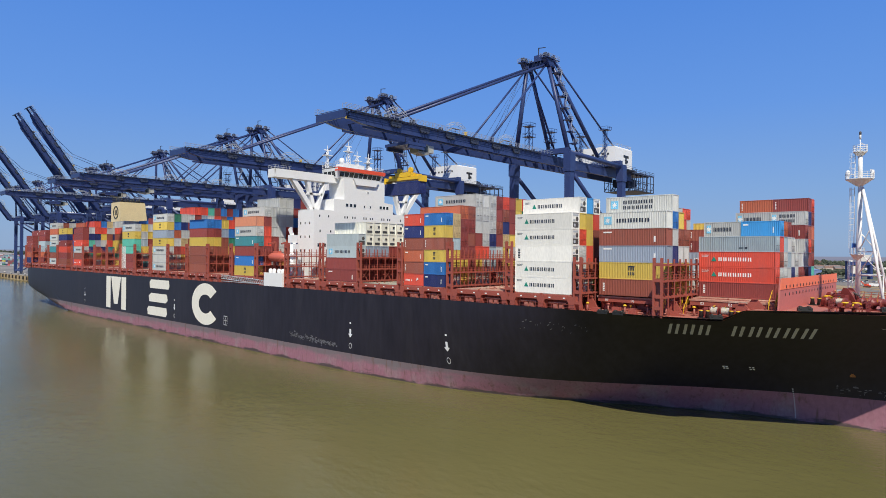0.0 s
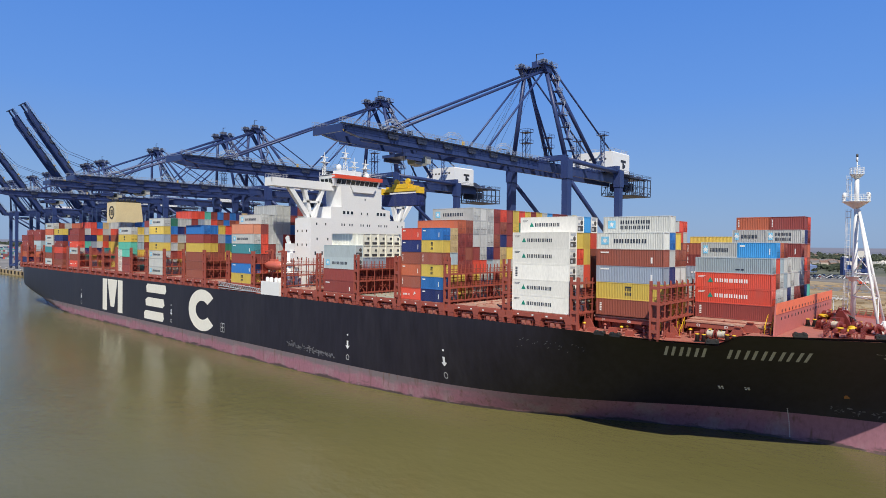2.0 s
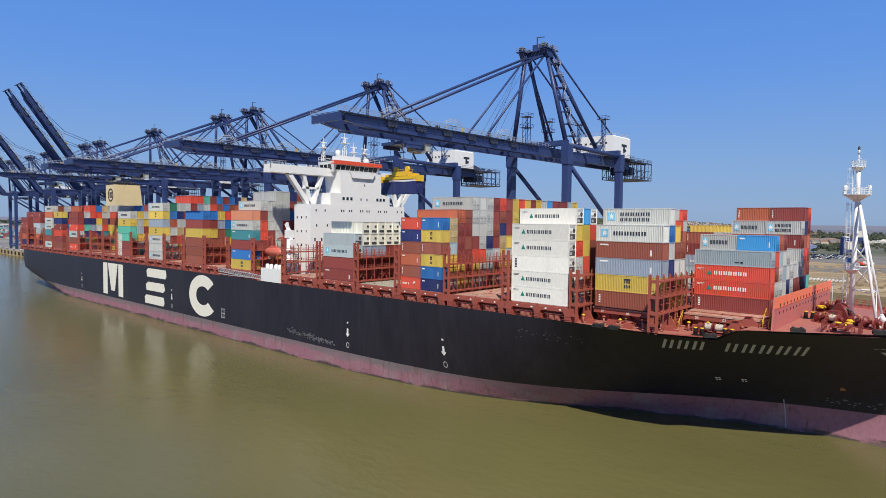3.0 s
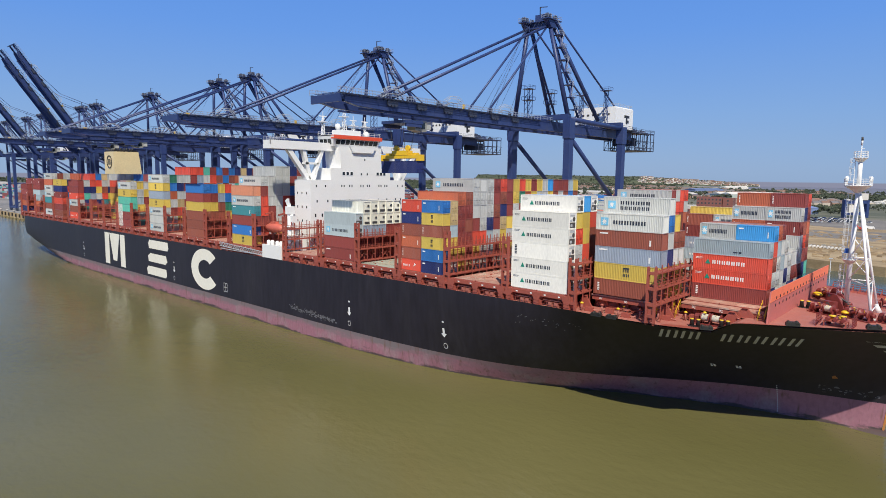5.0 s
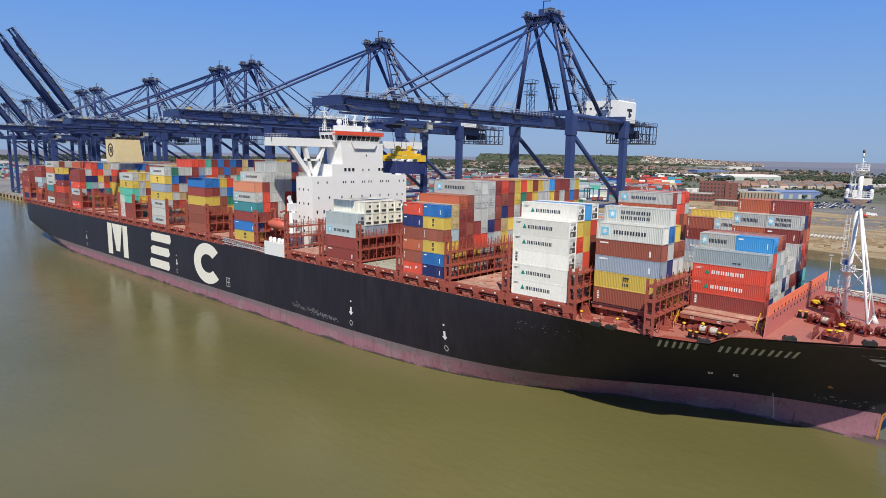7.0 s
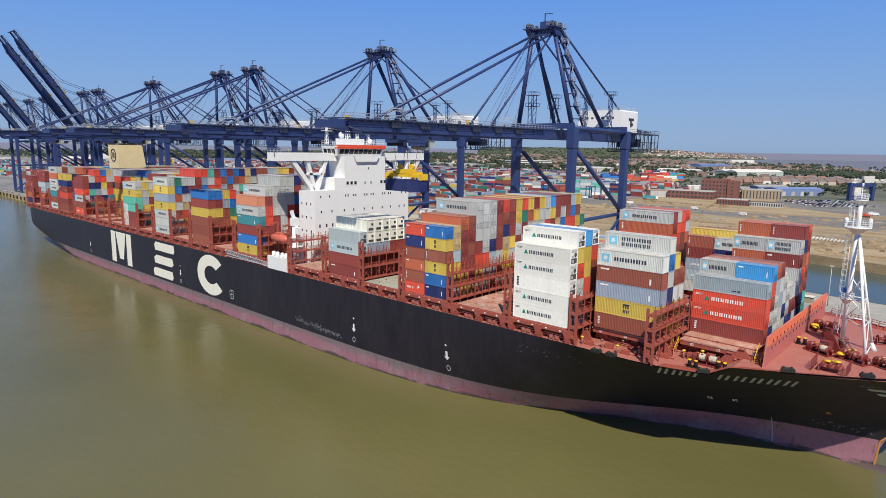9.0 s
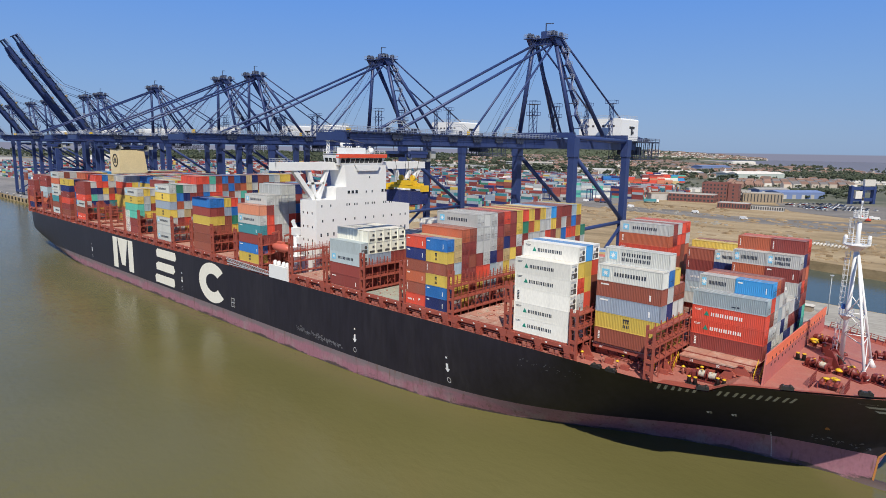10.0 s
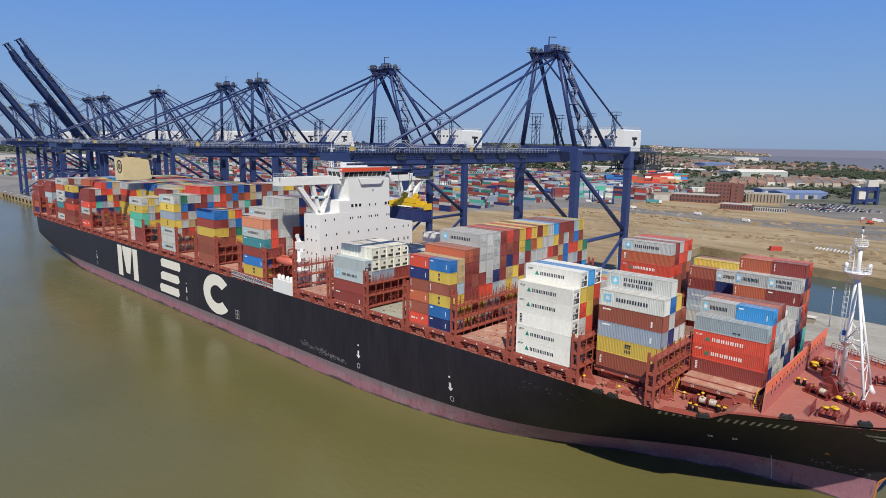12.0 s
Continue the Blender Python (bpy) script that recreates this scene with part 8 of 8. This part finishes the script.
def yard():
    """Container blocks on the terminal, far behind the cranes, in runs of one colour."""
    r = random.Random(21)
    bm = bmesh.new()
    pool = ["grey"] * 8 + ["navy"] * 2 + ["teal"] * 2 + ["green"] + ["brown"] * 7 + ["darkred"] * 9 + ["red"] * 2 + ["bluegrey"] * 4 + ["navy"] * 3 + ["green", "aqua", "teal", "orange", "blue", "tan", "yellow"] + ["lightblue"] * 3 + ["white"] * 2
    for bx in range(-1560, -260, 58):
        for by, deep in ((142, 6), (175, 6), (215, 7), (250, 7), (290, 8), (330, 8), (372, 8), (414, 8), (540, 9), (578, 9), (616, 9), (654, 9), (694, 10), (736, 10), (778, 10), (822, 10), (866, 10)):
            if bx > -330 and by < 520 or bx > -520 and by < 200 or bx > -420 and by > 690 or r.random() < 0.05:
                continue
            base = r.choice([3, 4, 4, 5, 5, 5])
            col = r.choice(pool)
            for i in range(4):
                hgt = base
                for j in range(deep):
                    if r.random() < 0.35:
                        hgt = max(1, min(5, base + r.choice([-2, -1, 0, 1])))
                    for t in range(hgt):
                        if r.random() < 0.8:
                            col = r.choice(pool)
                        x, y, z = bx + i * 12.6, by + j * 2.6, QZ + 0.05 + t * 2.6
                        box(bm, x, x + 12.0, y, y + 2.25, z, z + 2.46, FAR_KEYS.index(col))
    me = mesh_of("yard_containers", bm, *[CM[k] for k in FAR_KEYS])
    tagged(new("yard_containers", me), "blocks of many-coloured containers in the terminal yard", "containers", kind="stuff")


yard()


def straddle_carrier(x, y, turn, label):
    th = thing("straddle_carrier", label, "straddle carrier", x, y, QZ)
    for u in (-4.5, 4.5):
        for v in (-2.2, 2.2):
            bm = bmesh.new()
            box(bm, u - 0.35, u + 0.35, v - 0.3, v + 0.3, 1.2, 11.5)
            local(th, bm, "leg", CRANE)
        for v in (-2.2, 2.2):
            bm = bmesh.new()
            lathe(bm, [(0.75, -0.3), (0.75, 0.3)], (u, v, 0.75), 10, "y")
            local(th, bm, "wheel", TYRE)
    for v in (-2.2, 2.2):
        bm = bmesh.new()
        box(bm, -5.0, 5.0, v - 0.3, v + 0.3, 11.5, 12.3)
        local(th, bm, "top_beam", CRANE)
        bm = bmesh.new()
        box(bm, -5.4, 5.4, v - 0.35, v + 0.35, 1.0, 1.7)
        local(th, bm, "sill", CRANE)
    bm = bmesh.new()
    box(bm, -1.5, 1.5, -2.0, 2.0, 12.3, 13.4)
    local(th, bm, "engine_house", ROOF_WHITE)
    th.rotation_euler = (0, 0, radians(turn))


for x, y, t in ((-240, 470, 15), (-262, 480, 80), (-300, 455, 5), (-345, 205, 0), (-420, 200, 4), (-505, 512, 8), (-380, 512, 2), (-620, 204, 0)):
    straddle_carrier(x, y, t, "tall blue straddle carrier in the container yard")


def car_deck():
    th = thing("parking_structure", "long pale open-decked building with dark gaps between floors", "building", -868, 1175, QZ)
    th.rotation_euler = (0, 0, radians(65))
    for k in range(5):
        bm = bmesh.new()
        box(bm, 0, 116, 0, 40, k * 4.2 + 2.4, k * 4.2 + 4.2)
        local(th, bm, "deck_slab", ROOF_WHITE)
    for k in range(9):
        bm = bmesh.new()
        box(bm, 1 + k * 14.1, 2 + k * 14.1, 1, 39, 0, 19.2)
        local(th, bm, "pier", DARK)


car_deck()


def block_stack(x, y, rows, tiers, colours, label, seed, turn=45, slope=0):
    """A block of containers side by side in the yard, stepping down towards its end."""
    r = random.Random(seed)
    th = thing("container_block", label, "containers", x, y, QZ)
    th.rotation_euler = (0, 0, radians(turn))
    mm = {}
    for c in sorted(set(colours)):
        bm = bmesh.new()
        box(bm, 0, 12.19, 0, 2.44, 0, 2.56)
        for k in range(4):
            box(bm, 12.19, 12.24, 0.3 + 0.5 * k, 0.36 + 0.5 * k, 0.2, 2.4)
        for k in range(11):
            box(bm, 0.8 + k, 0.95 + k, -0.04, 0, 0.2, 2.4)
        mm[c] = mesh_of("container", bm, CM[c])
    for j in range(rows):
        for u in range(3):
            for t in range(max(1, tiers - (u * slope) - (1 if r.random() < 0.25 else 0))):
                piece("container", mm[r.choice(colours)], th, u * 12.5 + (t * 0.8 if slope else 0), j * 2.6, t * 2.62)


for x, y, n, t, c, lab, sl in (
        (-303, 506, 4, 6, ("aqua", "teal", "white", "grey", "lightblue", "aqua"), "tall block of sea-green and white containers in the yard", 0),
        (-322, 494, 4, 4, ("darkred", "brown", "grey"), "block of rust-red and grey containers", 0),
        (-424, 752, 3, 5, ("red", "orange"), "stepped stack of orange-red containers", 2), (-402, 768, 4, 5, ("blue", "blue", "navy"), "stack of blue containers in the yard", 0),
        (-376, 786, 3, 5, ("red", "orange"), "stepped stack of orange-red containers", 1), (-357, 828, 3, 5, ("red", "salmon"), "stepped stack of orange-red containers", 1),
        (-362, 868, 3, 4, ("tan", "cream"), "stack of pale yellow containers", 1), (-400, 900, 4, 5, ("red", "darkred", "white"), "stack of red and white containers", 0),
        (-378, 935, 5, 5, ("skyblue", "white", "aqua", "red", "grey"), "mixed stack of bright containers at the yard's end", 0), (-440, 1010, 6, 5, ("red", "navy", "lightblue", "white"), "mixed stack of bright containers at the yard's end", 0)):
    block_stack(x, y, n, t, c, lab, int(-x), 45, sl)


def reach_stacker(x, y, turn):
    th = thing("reach_stacker", "dark reach stacker with a tall mast in the yard", "reach stacker", x, y, QZ)
    th.rotation_euler = (0, 0, radians(turn))
    bm = bmesh.new()
    prism(bm, [(-3.5, 0.9), (3.2, 0.9), (3.2, 2.0), (0.5, 2.2), (-3.5, 2.6)], -1.6, 1.6, "y")
    local(th, bm, "chassis", DARK)
    for u in (-2.6, 2.6):
        for v in (-1.6, 1.6):
            bm = bmesh.new()
            lathe(bm, [(0.9, -0.4), (0.9, 0.4)], (u, v, 0.9), 10, "y")
            local(th, bm, "wheel", TYRE)
    bm = bmesh.new()
    for v in (-0.9, 0.9):
        bar(bm, (3.6, v, 0.8), (3.6, v, 12.5), 0.5)
    for z in (4.0, 8.0, 12.2):
        bar(bm, (3.6, -0.9, z), (3.6, 0.9, z), 0.4)
    local(th, bm, "mast", DARK)
    bm = bmesh.new()
    box(bm, -1.0, 0.9, -0.9, 0.9, 2.3, 4.4)
    local(th, bm, "cab", GLASS)


for x, y, t in ((-246, 553, 20), (-254, 546, 200), (-300, 560, 60), (-285, 470, 10)):
    reach_stacker(x, y, t)


def mobile_homes():
    """Rows of small pale holiday homes behind the terraces."""
    r = random.Random(33)
    bm = bmesh.new()
    for j in range(9):
        for k in range(13):
            n0 = len(bm.verts)
            box(bm, -5, 5, -1.8, 1.8, 0.3, 2.7, r.choice((0, 0, 1)))
            prism(bm, [(-2.0, 2.7), (2.0, 2.7), (0, 3.5)], -5.2, 5.2, "x", r.choice((0, 2)))
            bm.verts.ensure_lookup_table()
            m = pose(-172 - j * 10 + k * 8.6 + r.uniform(-2, 2), 1132 + j * 36 + k * 11 + r.uniform(-6, 6), QZ, 0, 0, r.uniform(20, 110))
            for v in bm.verts[n0:]:
                v.co = m @ v.co
    tagged(new("mobile_homes", mesh_of("mobile_homes", bm, WALL_PALE, RENDER, ROOF_GREY)), "rows of small pale holiday homes near the shore", "mobile homes", kind="stuff")


mobile_homes()


# ---- small things on the land ----
def car(colour, label):
    th = thing("car", label, "car", group="parked cars")
    bm = bmesh.new()
    prism(bm, [(-2.1, 0.3), (2.1, 0.3), (2.15, 0.75), (1.2, 0.9), (-1.9, 0.95), (-2.15, 0.7)], -0.85, 0.85, "y")
    local(th, bm, "body", colour)
    bm = bmesh.new()
    prism(bm, [(-1.7, 0.92), (1.1, 0.9), (0.5, 1.45), (-1.2, 1.45)], -0.75, 0.75, "y")
    local(th, bm, "cabin", GLASS)
    for x in (-1.3, 1.3):
        for y in (-0.8, 0.8):
            bm = bmesh.new()
            lathe(bm, [(0.32, -0.1), (0.32, 0.1)], (x, y, 0.32), 8, "y")
            local(th, bm, "wheel", TYRE)
    return th


def park_cars():
    r = random.Random(4)
    kinds = [car(paint("car_" + n, c, 0.25), n + " parked car on the port car park") for n, c in (("white", (0.75, 0.75, 0.75)), ("silver", (0.4, 0.42, 0.45)), ("black", (0.02, 0.02, 0.025)), ("blue", (0.03, 0.07, 0.2)), ("red", (0.3, 0.02, 0.02)))]
    used = set()
    for j in range(6):
        for k in range(15):
            if r.random() < 0.25:
                continue
            src = r.choice(kinds[:2] * 3 + kinds)
            m = pose(-116 + k * 3.1 + j * 8, 612 + k * 2.9 - j * 11 + r.uniform(-0.5, 0.5), QZ + 0.12, 0, 0, 133 + r.uniform(-4, 4))
            if id(src) in used:
                copy_thing(src, m)
            else:
                used.add(id(src))
                src.matrix_basis = m
    slab("car_park", [(-112, 590), (-88, 530), (-40, 500), (40, 515), (20, 640), (-68, 666), (-124, 622)], QZ, QZ + 0.1, ASPHALT, "grey asphalt car park", "pavement")


park_cars()


def van(x, y, turn, colour, label):
    th = thing("van", label, "van", x, y, QZ + 0.06)
    th.rotation_euler = (0, 0, radians(turn))
    bm = bmesh.new()
    prism(bm, [(-2.8, 0.4), (2.8, 0.4), (2.8, 1.2), (2.0, 2.3), (-2.8, 2.4)], -1.0, 1.0, "y")
    local(th, bm, "body", colour)
    bm = bmesh.new()
    box(bm, 1.9, 2.5, -0.9, 0.9, 1.3, 1.9)
    local(th, bm, "windscreen", GLASS)
    for xx in (-1.8, 1.8):
        for yy in (-0.95, 0.95):
            bm = bmesh.new()
            lathe(bm, [(0.4, -0.12), (0.4, 0.12)], (xx, yy, 0.4), 10, "y")
            local(th, bm, "wheel", TYRE)


for x, y, t in ((-202, 447, 10), (-262, 470, 5), (-140, 440, -10), (-95, 420, -15), (-20, 505, 5), (-32, 512, 90), (-24, 510, 90)):
    van(x, y, t, WHITE, "white van on the port road")


def truck(x, y, turn, colour, label):
    th = thing("truck", label, "truck", x, y, QZ + 0.06)
    th.rotation_euler = (0, 0, radians(turn))
    bm = bmesh.new()
    box(bm, -7, 5.2, -1.22, 1.22, 1.2, 3.9)
    local(th, bm, "load", colour)
    bm = bmesh.new()
    prism(bm, [(5.6, 0.6), (8.0, 0.6), (8.0, 2.2), (7.6, 3.4), (5.6, 3.4)], -1.2, 1.2, "y")
    local(th, bm, "cab", WHITE)
    for xx in (-6, -4.8, -3.6, 4, 7):
        for yy in (-1.1, 1.1):
            bm = bmesh.new()
            lathe(bm, [(0.5, -0.15), (0.5, 0.15)], (xx, yy, 0.5), 10, "y")
            local(th, bm, "wheel", TYRE)


truck(-212, 512, 40, CM["teal"], "articulated lorry with a teal container")
truck(-245, 470, 3, CM["brown"], "articulated lorry with a brown container")


def linkspan():
    th = thing("ramp_portal", "dark blue ramp portal frame with white cabins", "portal", -65, 672, QZ)
    th.rotation_euler = (0, 0, radians(52))
    for x, w2 in ((0, 3), (14, 2.5), (27, 3)):
        bm = bmesh.new()
        box(bm, x, x + w2, 0, 4, 0, 19)
        local(th, bm, "column", CRANE)
    for z in (3, 15):
        bm = bmesh.new()
        box(bm, 0, 30, 0.5, 3.5, z, z + 3.4)
        local(th, bm, "beam", CRANE)
    for x, y, z, w2, h in ((16, 1, 19, 13, 7), (24, 6, 12, 10, 6), (3, 2, 16, 5, 4), (5, -0.5, 6, 8, 8)):
        bm = bmesh.new()
        box(bm, x, x + w2, y, y + 3, z, z + h)
        local(th, bm, "cabin", ROOF_WHITE)


linkspan()


def rubble(x, y, n, spread, mat, label, seed, size=1.0):
    r = random.Random(seed)
    bm = bmesh.new()
    for _ in range(n):
        px, py, s = x + r.gauss(0, spread), y + r.gauss(0, spread * 0.35), size * r.uniform(0.3, 1.4)
        prism(bm, [(px - s, py - s * 0.5), (px + s * 0.8, py - s * 0.4), (px + s, py + s * 0.3), (px - s * 0.5, py + s * 0.6)], QZ, QZ + s * r.uniform(0.3, 0.9), "z")
    tagged(new("rubble", mesh_of("rubble", bm, mat)), label, "rubble", kind="stuff")


WOODC = paint("scrap_wood", (0.3, 0.22, 0.13), 0.9, grime=0.4, scale=0.5, per_object=0.3)
rubble(-150, 392, 70, 16, WOODC, "scattered timber and scrap on the sand", 1)
rubble(-110, 372, 50, 14, CONCRETE, "broken concrete pieces on the sand", 2)
rubble(-215, 330, 60, 8, WOODC, "heap of scrap timber on the sand", 3, 1.6)
rubble(-260, 215, 160, 9, ROPE, "pale heap of broken rubble behind the quay", 4, 1.2)
rubble(-10, 262, 50, 14, WOODC, "debris along the basin edge", 5)
rubble(-25, 330, 40, 18, CONCRETE, "scattered blocks on the sand", 6)
rubble(-170, 480, 80, 30, WOODC, "building debris beside the road", 7, 1.2)
rubble(-240, 380, 40, 20, WOODC, "scattered scrap on the sand", 8)

for x, y, n, sp2, mt, lab, sd in ((-60, 335, 45, 16, WOODC, "scattered scrap on the sand", 9), (-105, 300, 40, 18, CONCRETE, "broken blocks on the sand", 10), (-90, 425, 50, 26, WOODC, "debris by the road", 11), (-185, 430, 50, 24, CONCRETE, "rubble along the road", 12), (-30, 400, 45, 22, WOODC, "scattered scrap on the sand", 13), (-130, 345, 40, 20, WOODC, "scattered scrap on the sand", 14), (0, 292, 45, 16, WOODC, "dark debris near the basin", 15)):
    rubble(x, y, n, sp2, mt, lab, sd, 0.9)


def dirt_heaps():
    r = random.Random(52)
    bm = bmesh.new()
    for _ in range(130):
        x, y = r.uniform(-240, 40), r.uniform(272, 450)
        w, h, n = r.uniform(1.5, 6.0), r.uniform(0.4, 1.6), 9
        top = bm.verts.new((x + r.uniform(-0.4, 0.4), y, QZ + h))
        mid = [bm.verts.new((x + w * 0.55 * r.uniform(0.7, 1.2) * math.cos(2 * math.pi * k / n), y + w * 0.3 * r.uniform(0.7, 1.2) * math.sin(2 * math.pi * k / n), QZ + h * r.uniform(0.5, 0.8))) for k in range(n)]
        low = [bm.verts.new((x + w * r.uniform(0.8, 1.2) * math.cos(2 * math.pi * k / n), y + w * 0.55 * r.uniform(0.8, 1.2) * math.sin(2 * math.pi * k / n), QZ - 0.05)) for k in range(n)]
        for k in range(n):
            j = (k + 1) % n
            bm.faces.new((top, mid[k], mid[j]))
            bm.faces.new((mid[k], low[k], low[j], mid[j]))
    m = ground_material("turned_earth", (0.16, 0.11, 0.06), (0.27, 0.19, 0.11), (0.38, 0.29, 0.18), 0.2)
    tagged(new("dirt_heaps", mesh_of("dirt_heaps", bm, m)), "low heaps of dug brown earth on the sand", "earth", kind="stuff")


dirt_heaps()
slab("beach", [(413, 905), (-171, 1848), (-341, 2148), (-551, 2438), (-821, 3038), (-1296, 3898), (-1706, 4596), (-1745, 4590), (-1335, 3890), (-850, 3030), (-575, 2430), (-360, 2140), (-190, 1840), (396, 895)], QZ - 1, QZ + 0.14, paint("beach_sand", (0.5, 0.43, 0.33), 0.9, grime=0.3, scale=0.02), "pale strip of beach along the shore", "beach")

for i in range(10):                                     # pipes laid on the sand
    bm = bmesh.new()
    bar(bm, (0, -2.5, 0.6), (0, 2.5, 0.6), 1.2, n=12)
    ob = new("pipe", mesh_of("pipe", bm, ROOF_WHITE))
    ob.location = (-24 + i * 1.9, 312 - i * 0.5, QZ)
    tagged(ob, "pale concrete pipe laid on the sand", "pipe", "pipes on the sand")


def digger(x, y, turn, mat, label):
    th = thing("excavator", label, "excavator", x, y, QZ)
    th.rotation_euler = (0, 0, radians(turn))
    bm = bmesh.new()
    for yy in (-1.3, 1.3):
        box(bm, -2.2, 2.2, yy - 0.35, yy + 0.35, 0, 0.9)
    local(th, bm, "track", DARK)
    bm = bmesh.new()
    prism(bm, [(-2.2, 1.0), (1.6, 1.0), (1.6, 2.0), (0.8, 2.9), (-0.4, 2.9), (-0.6, 2.1), (-2.2, 2.0)], -1.3, 1.3, "y")
    local(th, bm, "cab", mat)
    bm = bmesh.new()
    bar(bm, (1.4, 0, 1.6), (4.2, 0, 4.4), 0.5)
    bar(bm, (4.2, 0, 4.4), (6.6, 0, 2.0), 0.4)
    prism(bm, [(6.0, 0.8), (7.2, 1.0), (7.0, 2.0), (6.4, 2.1)], -0.6, 0.6, "y")
    local(th, bm, "arm", mat)


digger(-23, 483, 160, RED_STRIPE, "red excavator on the sand")
digger(-208, 310, 20, ORANGE, "orange excavator by the scrap heap")
red_store = container(0, 0, 0, 6.06, STD, "red", "door", "", "on the sand")
red_store.matrix_basis = pose(-41, 284, QZ, 0, 0, 35)

# lamp posts on the far quay, the basin wall and fenders of the berth
for x, y in ((16.6, 133.6), (-60, 136)):
    th = thing("lamp_post", "tall grey lamp post on the quay", "lamp post", x, y, QZ)
    bm = bmesh.new()
    bar(bm, (0, 0, 0), (0, 0, 13), 0.34, n=8, w2=0.18)
    local(th, bm, "pole", RAIL)
    bm = bmesh.new()
    box(bm, -0.5, 0.5, -0.4, 0.4, 13, 13.3)
    local(th, bm, "lamp", RAIL)
bm = bmesh.new()
lathe(bm, [(0.55, -1.5), (0.6, -1.3), (0.6, 1.3), (0.55, 1.5)], (0, 0, 0), 10, "z")
fender_mesh = mesh_of("fender", bm, BLACK)
for k in range(60):
    piece("fender", fender_mesh, bpy.data.objects["ground"], -700 + k * 12, QUAY_Y - 0.6, 2.6)
bm = bmesh.new()
lathe(bm, [(0.35, 0), (0.3, 0.6), (0.5, 0.75), (0.45, 0.9)], (0, 0, 0), 8, "z")
bol = mesh_of("quay_bollard", bm, ROOF_WHITE)
for k in range(30):
    ob = new("quay_bollard", bol)
    ob.location = (-700 + k * 24, QUAY_Y + 1.2, QZ + 0.05)
    ob.scale = (2, 2, 2)
    tagged(ob, "pale mooring bollard on the quay edge", "bollard", "bollards on the quay")


# ---- box under the second crane's spreader ----
def spreader():
    th = thing("spreader", "yellow container spreader hanging on ropes from the trolley", "spreader", -54.5, 12.2, 1.75)
    bm = bmesh.new()
    box(bm, -1.1, 1.1, -6.1, 6.1, 44.5, 45.2)
    for y in (-6.1, 6.1):
        box(bm, -1.22, 1.22, y - 0.25, y + 0.25, 43.9, 45.4)
    local(th, bm, "frame", YELLOW)
    bm = bmesh.new()
    box(bm, -1.0, 1.0, -2.6, 2.6, 45.3, 46.4)
    for y in (-2.0, 2.0):
        lathe(bm, [(0.7, -0.3), (0.7, 0.3)], (0, y, 47.0), 12, "x")
    local(th, bm, "head_block", YELLOW)
    for y in (-4.6, -3.4, 3.4, 4.6):
        bm = bmesh.new()
        box(bm, -0.9, 0.9, y - 0.35, y + 0.35, 45.2, 45.8)
        local(th, bm, "drive_box", YELLOW)
    bm = bmesh.new()
    for x in (-0.95, 0.95):
        bar(bm, (x, -2.8, 46.9), (x, 2.8, 46.9), 0.06)
        for k in range(5):
            bar(bm, (x, -2.8 + 1.4 * k, 46.3), (x, -2.8 + 1.4 * k, 46.9), 0.06)
    local(th, bm, "head_railing", YELLOW)
    for x in (-1, 1):
        for y in (-2.0, 2.0):
            bm = bmesh.new()
            bar(bm, (x, y, 46.5), (x * 2.4, y * 1.2, 54.7), 0.08)
            local(th, bm, "rope", DARK)
    ob = container(0, 0, 0, CL, HC, "navy", "door", "", "hanging under the crane's spreader")
    ob.matrix_basis = pose(-54.5 - 6.1, 12.2 - 1.22, 45.65 - HC - 0.02)
    th.rotation_euler = (0, 0, radians(90))


spreader()
